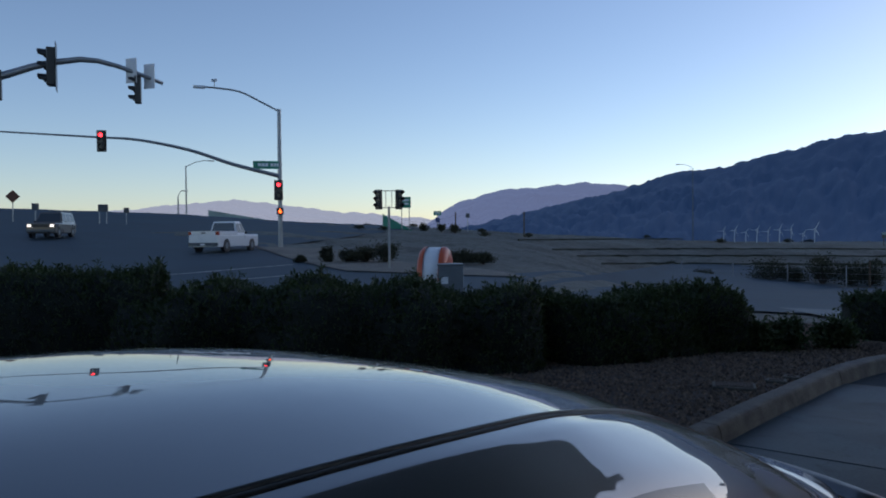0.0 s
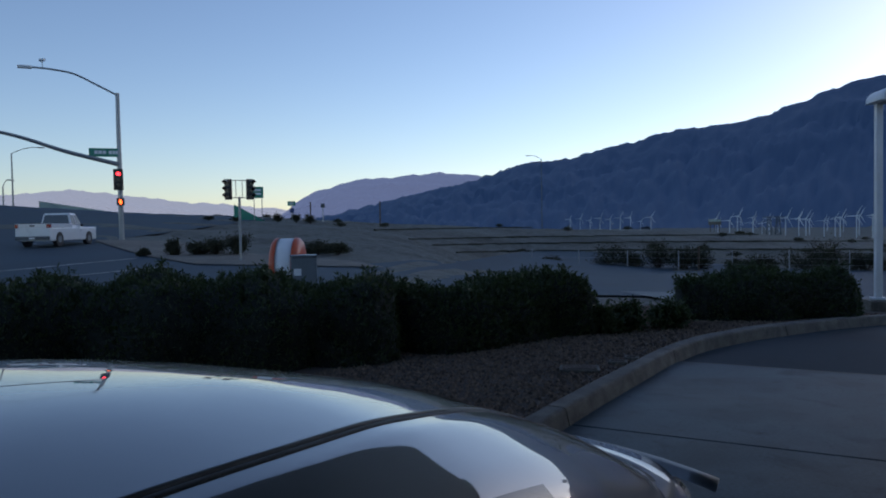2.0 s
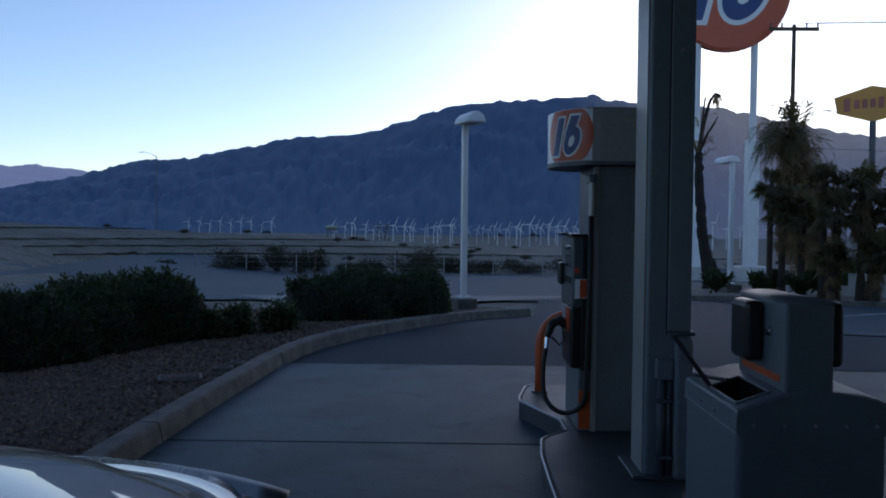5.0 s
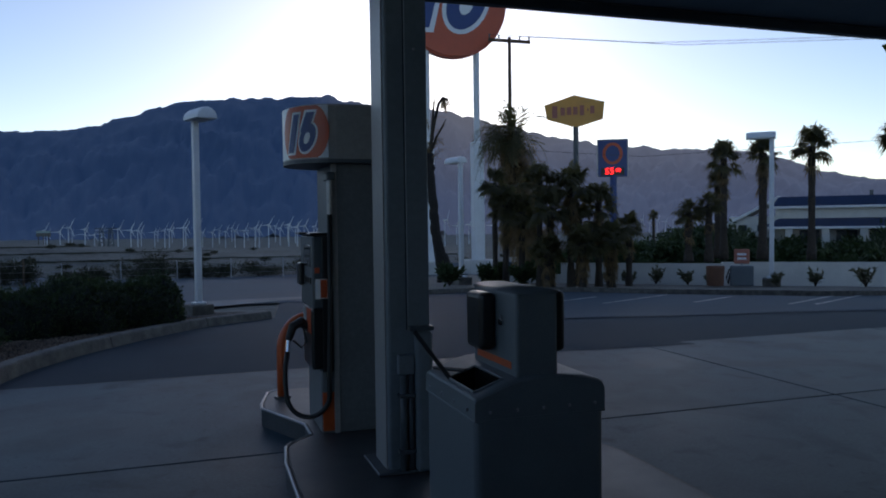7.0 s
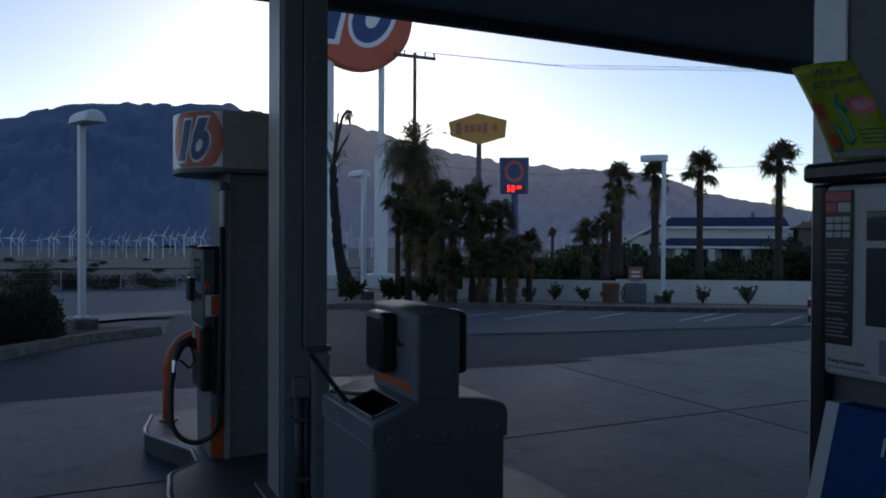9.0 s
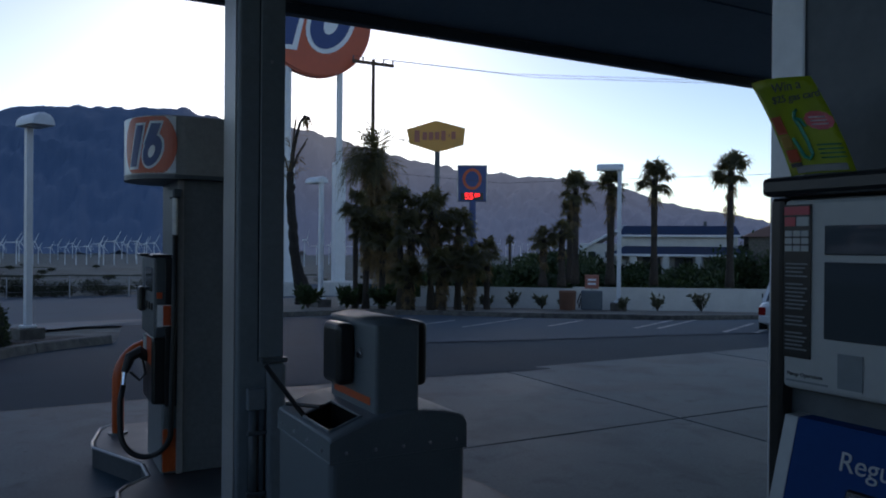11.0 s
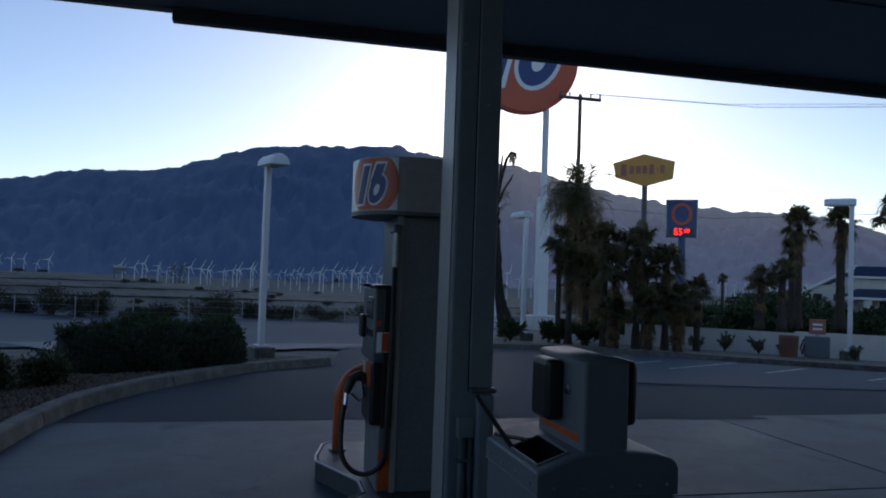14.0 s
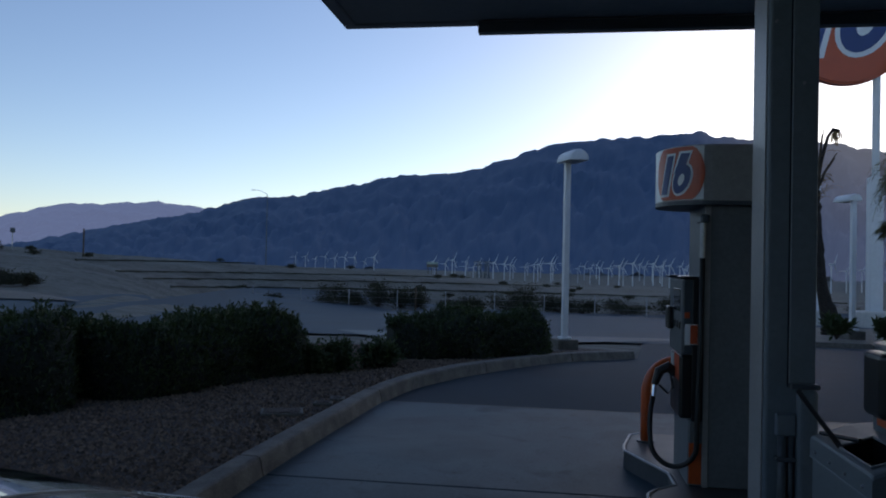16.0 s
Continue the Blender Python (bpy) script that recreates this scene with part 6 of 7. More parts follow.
for k in range(14):
    a = random.uniform(0, math.tau)
    frond_feather(verts, faces, Vector((0.1, 0, 4.95)), Vector((math.cos(a) * 0.6, math.sin(a) * 0.6, random.uniform(-0.9, 0.2))).normalized(), random.uniform(0.2, 0.4), 2.0)
blades("crown", verts, faces, M["dry"], lean_palm)


# ---- signs, poles, motel ----
def words(text, size, material, parent, m, name="lettering", depth=0.004):
    cu = bpy.data.curves.new(name, 'FONT')
    cu.body, cu.size, cu.extrude = text, size, depth
    cu.align_x, cu.align_y = 'CENTER', 'CENTER'
    cu.materials.append(material)
    ob = new(name, cu)
    ob.parent = parent
    ob.matrix_basis = m
    return ob


diner = thing("diner_sign", 35.65, 66.1, -1.5, "yellow six-sided diner sign on a dark pole", "sign", rz=-26)
hexa = [(-2.85, 0.55), (0.0, 1.45), (2.85, 0.75), (2.7, -0.85), (0.15, -1.6), (-2.6, -0.75)]
bm = bmesh.new()
f0 = [bm.verts.new((px, -0.3, 13.9 + pz)) for px, pz in hexa]
f1 = [bm.verts.new((px, 0.3, 13.9 + pz)) for px, pz in hexa]
bm.faces.new(f0)
bm.faces.new(f1[::-1])
for k in range(6):
    bm.faces.new((f0[k], f1[k], f1[(k + 1) % 6], f0[(k + 1) % 6]))
bmesh.ops.recalc_face_normals(bm, faces=bm.faces[:])
panel = part("panel", bm, M["yellow_plastic"], diner)
for k, (px, w, h) in enumerate(((-1.85, 0.5, 1.15), (-1.1, 0.42, 0.75), (-0.5, 0.42, 0.75), (0.1, 0.42, 0.75), (0.72, 0.42, 0.95), (1.28, 0.12, 0.3), (1.7, 0.4, 0.75))):
    part("lettering_bar", box(px - w / 2, px + w / 2, -0.325, -0.305, 13.85 - h / 2 + 0.04 * px, 13.85 + h / 2 + 0.04 * px, 0.03, 1), M["faded_red"], panel)
part("pole", tube([(0.15, 0, 0), (0.15, 0, 12.4)], 0.26, 12), M["steel_dark"], diner)

motel_sign = thing("motel_sign", 46.5, 77.2, -2.0, "blue motel price sign with red ring shape and lit digits", "sign", rz=-31)
part("cabinet", box(-1.75, 1.75, -0.4, 0.4, 8.85, 13.1, 0.06, 1), M["sign_blue"], motel_sign)
for x0, x1, z0, z1 in ((-1.75, -1.62, 8.85, 13.1), (1.62, 1.75, 8.85, 13.1), (-1.62, 1.62, 12.97, 13.1)):
    part("sign_border", box(x0, x1, -0.43, -0.403, z0, z1), M["galv"], motel_sign)
bm = bmesh.new()
for r0, r1 in ((1.25, 0.93),):
    a0 = [bm.verts.new((r0 * 0.9 * math.cos(k * math.tau / 32), -0.43, 11.45 + r0 * math.sin(k * math.tau / 32))) for k in range(32)]
    a1 = [bm.verts.new((r1 * 0.85 * math.cos(k * math.tau / 32), -0.43, 11.45 + r1 * math.sin(k * math.tau / 32))) for k in range(32)]
    for k in range(32):
        bm.faces.new((a0[k], a0[(k + 1) % 32], a1[(k + 1) % 32], a1[k]))
part("ring_shape", bm, M["sign_orange"], motel_sign)
part("price_board", box(-1.3, 1.3, -0.43, -0.405, 9.0, 9.85), M["black"], motel_sign)
words("55", 1.05, M["led"], motel_sign, pose(-0.35, -0.45, 9.42, 90, 0, 0), "price_digits", 0.01)
words("00", 0.6, M["led"], motel_sign, pose(0.6, -0.45, 9.55, 90, 0, 0), "price_digits", 0.01)
part("pole", tube([(0.1, 0, 0), (0.1, 0, 8.9)], 0.42, 12), M["sign_blue"], motel_sign)

pole = thing("utility_pole", 24.1, 55.0, -1.0, "weathered wooden utility pole with crossarms and wires", "utility pole")
part("pole", tube([(0, 0, 0), (0, 0, 17.1)], [0.2, 0.13], 10), M["wood_pole"], pole)
for zz, w in ((16.8, 1.75), (9.2, 0.9), (8.1, 0.9)):
    part("crossarm", box(-w, w, -0.08, 0.08, zz - 0.12, zz + 0.12, 0.01, 1), M["wood_pole"], pole)
    for s in (-0.95, -0.5, 0.5, 0.95):
        part("insulator", tube([(s * w, 0, zz + 0.12), (s * w, 0, zz + 0.42)], [0.05, 0.07], 6), M["steel_dark"], pole)
for s in (-1.6, -0.8, 0.9, 1.6):
    part("wire", tube([(s, 0, 16.8 + 0.4), (s + 12, -3.2, 16.6), (s + 30, -9, 17.0), (s + 60, -18, 17.6)], 0.010, 4), M["rubber"], pole)
for zz in (8.4,):
    part("wire", tube([(0, 0, zz), (9, -4.5, zz - 0.8), (23, -18, zz - 0.4), (60, -48, zz + 1.5)], 0.014, 4), M["rubber"], pole)

motel = thing("motel_building", 50.3, 55.8, -1.4, "white two-storey motel with blue roof bands", "building", rz=-46)
part("wall", box(0, 10.4, 0, 8, 0, 4.6), M["stucco"], motel)
wing = part("wall_wing", box(-4.0, -0.01, 1.0, 8, 0, 3.4), M["stucco"], motel)
bm = bmesh.new()
vs = [bm.verts.new(p) for p in ((-4.6, 0.6, 2.6), (0.2, 0.6, 5.2), (0.2, 8, 5.2), (-4.6, 8, 2.6), (-4.6, 0.6, 2.35), (0.2, 0.6, 4.95), (0.2, 8, 4.95), (-4.6, 8, 2.35))]
for f in ((0, 1, 2, 3), (7, 6, 5, 4), (0, 4, 5, 1), (1, 5, 6, 2), (2, 6, 7, 3), (3, 7, 4, 0)):
    bm.faces.new([vs[k] for k in f])
bmesh.ops.recalc_face_normals(bm, faces=bm.faces[:])
part("wing_roof", bm, M["white_metal"], motel)


def mansard(x0, x1, z0, z1, out, name):
    bm = bmesh.new()
    vs = [bm.verts.new(p) for p in ((x0 - out, -out, z0), (x1 + out, -out, z0), (x1, 0.3, z1), (x0, 0.3, z1), (x0 - out, 0.35, z0), (x1 + out, 0.35, z0))]
    for f in ((0, 1, 2, 3), (0, 3, 4), (1, 5, 2), (0, 4, 5, 1), (2, 5, 4, 3)):
        bm.faces.new([vs[k] for k in f])
    bmesh.ops.recalc_face_normals(bm, faces=bm.faces[:])
    r = part(name, bm, M["roof_blue"], motel)
    part("gutter", box(x0 - out - 0.03, x1 + out + 0.03, -out - 0.06, -out + 0.08, z0 - 0.2, z0 - 0.005), M["white_metal"], r)


mansard(0.2, 10.2, 4.25, 5.1, 0.4, "upper_roof")
mansard(0.6, 9.8, 2.45, 3.3, 1.6, "porch_roof")
for px in (1.2, 4.1, 7.0, 9.6):
    part("porch_pillar", box(px - 0.3, px + 0.3, -1.5, -1.0, 0, 2.3, 0.02, 1), M["stucco"], motel)
for px in (2.0, 4.9, 7.6):
    wd = part("window", box(px, px + 1.6, -0.03, 0.04, 0.4, 2.1, 0.01, 1), M["glass"], motel)
    part("window_frame", box(px - 0.08, px + 1.68, -0.02, 0.02, 0.3, 0.4), M["white_metal"], wd)
for px in (-3.2, -1.6):
    wd = part("window", box(px, px + 0.7, 0.97, 1.03, 1.2, 2.6, 0.01, 1), M["glass"], motel)
    part("window_frame", box(px - 0.06, px + 0.76, 0.96, 1.0, 1.1, 1.2), M["white_metal"], wd)
part("balcony", box(-2.4, -0.6, 0.4, 1.0, 1.1, 2.0, 0.02, 1), M["stucco"], motel)
part("chimney", box(7.5, 7.8, 3, 3.3, 4.6, 5.6, 0.01, 1), M["steel_dark"], motel)
annex = thing("annex_building", 58.0, 47.5, -1.4, "tan house with brown hipped roof beyond the motel", "building", rz=-46)
part("wall", box(0, 7, 0, 6, 0, 4.1), M["kerb"], annex)
bm = bmesh.new()
vs = [bm.verts.new(p) for p in ((-0.5, -0.5, 4.1), (7.5, -0.5, 4.1), (7.5, 6.5, 4.1), (-0.5, 6.5, 4.1), (2, 3, 5.2), (5, 3, 5.2))]
for f in ((0, 1, 5, 4), (1, 2, 5), (2, 3, 4, 5), (3, 0, 4), (3, 2, 1, 0)):
    bm.faces.new([vs[k] for k in f])
part("roof", bm, M["terracotta"], annex)


# ---- scrub, bushes, turbines ----
def bush(name, x, y, z, rx, h, n, seed, label, material, leaf=0.05, group="", far=False):
    """A loose bush: short limbs and a ragged crown of small leaves."""
    random.seed(seed)
    ob = thing(name, x, y, z, label, "bush", group, far=far)
    bm = bmesh.new()
    spots = []
    for k in range(12):
        a, el = random.uniform(0, math.tau), random.uniform(0.25, 1.3)
        d = Vector((math.cos(a) * math.cos(el) * rx, math.sin(a) * math.cos(el) * rx, math.sin(el) * h)) * random.uniform(0.7, 1.0)
        tube([(0, 0, -0.05), d * 0.5 + Vector((0, 0, 0.05 * h)), d], [0.03 * h + 0.01, 0.02 * h, 0.006], 5, bm)
        spots.append(d)
    part("branchwork", bm, M["bark"], ob)
    pts = []
    for k in range(n):
        s = random.choice(spots) * random.uniform(0.45, 1.0)
        p = s + Vector((random.gauss(0, rx * 0.16), random.gauss(0, rx * 0.16), random.gauss(0, h * 0.11)))
        p.z = max(0.02, p.z)
        pts.append((p, Vector((p.x, p.y, p.z + 0.2)).normalized()))
    leaves("foliage", pts, leaf, material, ob)
    return ob


for k, (x, y, rx, h) in enumerate(((-3.32, 9.95, 0.36, 0.40), (-2.95, 10.3, 0.34, 0.46), (-2.5, 10.75, 0.36, 0.44))):
    bush("shrub", x, y, 0.08, rx, h, 2600, 80 + k, "small leafy shrub between the hedges on gravel", M["leaf"], 0.03)
HEDGE_BACK = "large dark bush behind the white wall"
for k, (x, y, rx, h) in enumerate(((12.4, 21.6, 1.1, 0.62), (13.6, 20.9, 1.2, 0.75), (14.8, 20.2, 1.2, 1.15), (15.9, 19.3, 1.1, 1.1), (17.2, 18.2, 1.0, 0.75), (18.4, 17.4, 1.1, 0.8), (19.4, 16.3, 1.1, 1.35), (20.3, 15.2, 1.1, 1.25), (11.2, 22.0, 0.9, 0.55), (17.6, 15.5, 0.8, 0.7), (16.6, 16.4, 0.8, 0.62), (10.2, 20.6, 0.9, 0.5), (14.2, 19.9, 1.0, 0.9), (15.4, 19.0, 1.0, 1.05), (18.9, 16.0, 1.0, 1.2), (19.7, 14.9, 1.0, 1.35), (18.2, 16.6, 0.9, 0.95), (20.9, 14.2, 1.0, 1.25), (16.5, 18.4, 1.1, 0.7), (15.2, 20.0, 0.9, 1.2), (17.9, 17.0, 1.0, 0.75))):
    bush("bush", x, y, 0.0, rx, h * 1.12, 7000, 100 + k, HEDGE_BACK, M["leaf"], 0.075, far=True)
SCR = "grey-green desert scrub bush on sandy ground"
for k, (x, y, rx, h) in enumerate(((-19.6, 66.0, 2.3, 2.0), (-15.6, 67.0, 1.9, 2.2), (-13.6, 67.3, 1.6, 1.6), (-12.2, 67.6, 1.5, 1.9), (-4.1, 68.4, 2.4, 2.0), (-1.8, 68.4, 2.2, 2.0), (-7.3, 67.9, 1.6, 1.0), (6.0, 68.2, 2.6, 1.2), (9.8, 67.8, 2.4, 1.4), (13.3, 66.6, 2.4, 1.2), (-9.0, 67.4, 1.2, 0.8), (-24.2, 64.4, 1.4, 0.9), (2.4, 68.4, 2.0, 1.0), (-17.4, 66.6, 1.4, 1.2), (0.4, 68.4, 1.6, 1.3),
                                      (-30.0, 26.3, 0.45, 0.75), (-28.6, 27.8, 1.1, 0.8), (-27.8, 28.4, 0.9, 1.0), (-29.4, 27.2, 0.8, 0.6), (-24.7, 31.0, 0.9, 0.6), (-23.8, 31.6, 0.9, 0.55), (-31.0, 25.4, 0.3, 0.3), (-58.8, 67.5, 0.8, 1.0), (-57.0, 68.6, 0.7, 0.9), (-55.8, 69.6, 1.0, 1.0))):
    bush("desert_bush", x, y, land(x, y), rx, h * 1.2, 2400, 200 + k, SCR, M["scrub"], 0.05 * (1 + 0.6 * (rx > 1.15)), "desert bushes")
seedling = bush("desert_bush", -14.0, 80.0, land(-14, 80) + 0.1, 0.8, 0.4, 300, 300, SCR, M["scrub"], 0.08, "desert bushes")
random.seed(8)
for k in range(46):
    a, r = radians(random.uniform(-32, 46)), random.uniform(72, 140)
    x, y = -r * math.sin(a), r * math.cos(a)
    copy_thing(seedling, pose(x, y, land(x, y) + 0.1, 0, 0, random.uniform(0, 360)))

turbine = thing("wind_turbine", 0, 0, 0, "white three-bladed wind turbine on tubular tower", "wind turbine", "wind farm")
part("tower", tube([(0, 0, -3), (0, 0, 23)], [0.72, 0.42], 8), M["turbine"], turbine)
part("nacelle", box(-0.7, 0.7, -1.8, 2.0, 22.9, 24.4, 0.25, 2), M["turbine"], turbine)
part("hub", tube([(0, -3.4, 23.6), (0, -2.2, 23.6)], [0.3, 0.8], 8), M["turbine"], turbine)
for k in range(3):
    a = k * math.tau / 3 + 0.5
    e = Vector((math.sin(a), 0, math.cos(a)))
    s = Vector((math.cos(a), 0, -math.sin(a)))
    bm = bmesh.new()
    q = Vector((0, -2.9, 23.6))
    loop = [(0, -0.32, 0.2), (0.2, -0.62, 0.16), (1.0, -0.10, 0.05), (1.0, 0.10, 0.05), (0.2, 0.32, 0.16), (0, 0.32, 0.2)]
    fr = [bm.verts.new(q + e * 11.5 * t + s * w + Vector((0, -d, 0))) for t, w, d in loop]
    bk = [bm.verts.new(q + e * 11.5 * t + s * w + Vector((0, d, 0))) for t, w, d in loop]
    bm.faces.new(fr)
    bm.faces.new(bk[::-1])
    for i in range(6):
        bm.faces.new((fr[i], bk[i], bk[(i + 1) % 6], fr[(i + 1) % 6]))
    bmesh.ops.recalc_face_normals(bm, faces=bm.faces[:])
    part("blade", bm, M["turbine"], turbine)
turbine.matrix_world = pose(57.0, 697, -17, 0, 0, 20) @ Matrix.Diagonal((0.74, 0.74, 0.74, 1))
random.seed(21)
spots = [(-19.2 + 0.72 * k, 1120 - 44 * k, -13.5 + 0.2 * k) for k in range(9)]
spots += [(-8.9 + 0.72 * k + random.uniform(-0.25, 0.25), random.uniform(680, 860), -18) for k in range(30)]
spots += [(-8.5 + 0.95 * k + random.uniform(-0.4, 0.4), random.uniform(880, 1200), -18.5) for k in range(22)]
spots += [(18.6 + 0.9 * k, random.uniform(650, 900), -16) for k in range(5)]
spots += [(33.0 + 0.55 * k, random.uniform(1000, 1300), -15) for k in range(10)]
spots += [(-32.6 + 0.42 * k, 2100 - 20 * k, -14) for k in range(9)]
for az, r, z in spots:
    low = 0.72 if az < -12.5 else 0.88
    copy_thing(turbine, pose(r * math.sin(radians(az)), r * math.cos(radians(az)), z, 0, 0, random.uniform(-10, 50)) @ Matrix.Diagonal((low * random.uniform(0.9, 1.4),) * 3 + (1,)))

fence = thing("wire_fence", 0, 0, 0, "low wire fence on thin posts beyond the street", "fence")
run = [(-26 + 4.2 * k, 63.6 + 1.6 * math.sin(0.28 * k)) for k in range(13)]
for x, y in run:
    part("post", tube([(x, y, land(x, y) - 0.3), (x, y, land(x, y) + 1.75)], 0.045, 6), M["galv"], fence)
for up in (0.6, 1.1, 1.6):
    part("wire", tube([(x, y, land(x, y) + up) for x, y in run], 0.008, 4), M["galv"], fence)

# thin dark lines along the old terrace edges of the berm
for drop, seed in ((0.0085, 1), (0.0215, 2), (0.030, 3), (0.040, 4)):
    line, rad = [], []
    for k in range(150):
        a = radians(-34 + 0.36 * k)
        r = 66.0
        while r < 150 and (EYE - land(r * math.sin(a), r * math.cos(a))) / r > drop:
            r += 0.5
        if r < 68 or r > 130:
            continue
        x, y = r * math.sin(a), r * math.cos(a)
        line.append((x, y, land(x, y) + 0.12))
        rad.append(0.075 + 0.06 * noise.noise((x * 0.5, y * 0.5, seed)))
    tagged(mesh_ob("terrace_weeds", tube(line, rad, 5), M["scrub"]), "thin dark line along a terrace edge", "weeds", "terrace edges")

# pylons and a hoarding among the turbines
pylon = thing("power_pylon", -56, 640, -17, "dark lattice power pylon among the wind turbines", "pylon", "power pylons")
for sx in (-1, 1):
    for sy in (-1, 1):
        part("corner_leg", tube([(2.4 * sx, 2.4 * sy, 0), (0.9 * sx, 0.9 * sy, 19)], 0.3, 4), M["steel_dark"], pylon)
for k in range(6):
    w0, w1, z0 = 2.4 - 0.25 * k, 2.15 - 0.25 * k, 3.1 * k
    part("cross_brace", tube([(-w0, -w0, z0), (w1, -w1, z0 + 3.1)], 0.18, 4), M["steel_dark"], pylon)
    part("cross_brace", tube([(w0, -w0, z0), (-w1, -w1, z0 + 3.1)], 0.18, 4), M["steel_dark"], pylon)
for zz in (15.5, 18.5):
    part("crossarm", tube([(-4.6, 0, zz), (4.6, 0, zz)], 0.25, 4), M["steel_dark"], pylon)
copy_thing(pylon, pose(-62, 636, -17, 0, 0, 5))
board = thing("hoarding", -96, 600, -9, "pale roadside hoarding on posts in the desert", "billboard", rz=9)
part("panel", box(-4.5, 4.5, -0.3, 0.3, 5.5, 9.5, 0.1, 1), M["kerb"], board)
part("panel_band", box(-4.3, 4.3, -0.36, -0.31, 7.9, 9.3), M["barrier"], board)
for px in (-3.2, 0, 3.2):
    part("post", tube([(px, 0, 0), (px, 0, 5.6)], 0.3, 6), M["wood_pole"], board)


# ---- the nearest dispenser, seen face on ----
def near_pump(x, y):
    """Dispenser whose customer face looks to -x; local y runs along the face."""
    ob = thing("fuel_dispenser", x, y, 0.15, "fuel dispenser with white face panel, blue grade panel and poster", "fuel pump")
    part("cabinet", box(0.02, 0.55, -1.0, -0.01, 0, 1.66, 0.012, 2), M["steel_dark"], ob)
    part("side_frame", box(-0.03, 0.02, -0.05, -0.012, 0.0, 1.65, 0.008, 1), M["black"], ob)
    part("header", box(-0.06, 0.03, -1.0, -0.01, 1.653, 1.70, 0.012, 2), M["black"], ob)
    face = part("face_panel", box(-0.028, 0.019, -0.98, -0.052, 1.185, 1.645, 0.012, 2), M["pump_white"], ob)
    strip = part("notice_strip", box(-0.033, -0.029, -0.13, -0.057, 1.262, 1.632), M["black"], face)
    part("notice_heading", box(-0.036, -0.0335, -0.127, -0.060, 1.607, 1.627), M["red_text"], strip)
    part("notice_box", box(-0.036, -0.0335, -0.089, -0.061, 1.58, 1.602), M["red_text"], strip)
    part("notice_box", box(-0.036, -0.0335, -0.126, -0.093, 1.58, 1.602), M["pump_white"], strip)
    for r in range(3):
        for c in range(3):
            part("card_mark", box(-0.036, -0.0335, -0.081 - 0.022 * c, -0.062 - 0.022 * c, 1.555 - 0.018 * r, 1.569 - 0.018 * r), M["pump_white"], strip)
    for r in range(22):
        if r not in (4, 12, 16):
            part("text_bar", box(-0.0355, -0.0335, -0.122 + 0.006 * (r * 7 % 3), -0.064, 1.487 - 0.0098 * r, 1.4905 - 0.0098 * r), M["steel"], strip)
    part("display_window", box(-0.034, -0.029, -0.95, -0.165, 1.512, 1.58, 0.002, 1), M["glass"], face)
    part("digits", box(-0.0365, -0.0345, -0.52, -0.33, 1.535, 1.575), M["bin"], face)
    part("screen", box(-0.034, -0.029, -0.40, -0.165, 1.315, 1.495, 0.002, 1), M["glass"], face)
    part("keypad", box(-0.036, -0.029, -0.95, -0.405, 1.315, 1.46, 0.003, 1), M["black"], face)
    part("yellow_label", box(-0.038, -0.0365, -0.50, -0.44, 1.325, 1.35), M["yellow"], face)
    part("pictogram", box(-0.0315, -0.029, -0.26, -0.20, 1.205, 1.285), M["steel"], face)
    words("Pump Operation", 0.014, M["steel_dark"], face, pose(-0.031, -0.115, 1.222, 90, 0, -90), "lettering", 0.0008)
    part("text_bar", box(-0.0315, -0.029, -0.175, -0.065, 1.204, 1.208), M["steel"], face)
    # sloping blue grade panel
    bm = bmesh.new()
    vs = [bm.verts.new(p) for p in ((-0.03, -0.98, 1.12), (-0.03, -0.10, 1.12), (-0.17, -0.10, 0.62), (-0.17, -0.98, 0.62), (0.02, -0.98, 1.12), (0.02, -0.10, 1.12), (0.02, -0.10, 0.62), (0.02, -0.98, 0.62))]
    for f in ((0, 1, 2, 3), (0, 4, 5, 1), (1, 5, 6, 2), (2, 6, 7, 3), (3, 7, 4, 0)):
        bm.faces.new([vs[k] for k in f])
    bmesh.ops.recalc_face_normals(bm, faces=bm.faces[:])
    blue = part("grade_panel", bm, M["blue_panel"], ob, "sloping blue grade panel")
    bm = bmesh.new()
    vs = [bm.verts.new(p) for p in ((-0.031, -0.10, 1.12), (-0.031, -0.065, 1.12), (-0.175, -0.065, 0.62), (-0.175, -0.10, 0.62), (0.02, -0.10, 1.12), (0.02, -0.065, 1.12), (0.02, -0.065, 0.62), (0.02, -0.10, 0.62))]
    for f in ((0, 1, 2, 3), (0, 4, 5, 1), (1, 5, 6, 2), (2, 6, 7, 3), (3, 7, 4, 0)):
        bm.faces.new([vs[k] for k in f])
    bmesh.ops.recalc_face_normals(bm, faces=bm.faces[:])
    part("panel_edge", bm, M["pump_white"], ob)
    tilt = math.degrees(math.atan2(0.14, 0.5))
    def on_panel(u, v):
        return Matrix.Translation((-0.03 - 0.14 * v / 0.5 - 0.002, u, 1.12 - v)) @ Euler((radians(90 - 0), 0, radians(-90))).to_matrix().to_4x4() @ Matrix.Rotation(radians(-tilt), 4, 'X')
    words("Regular", 0.062, M["pump_white"], blue, on_panel(-0.315, 0.075), "lettering", 0.001)
    b = part("selector_button", box(-0.06, 0.06, -0.03, 0.03, -0.004, 0.008, 0.006, 1), M["black"], blue)
    b.matrix_basis = on_panel(-0.31, 0.155)
    b2 = part("button_cap", box(-0.045, 0.045, -0.02, 0.02, 0.008, 0.014, 0.004, 1), M["bin"], blue)
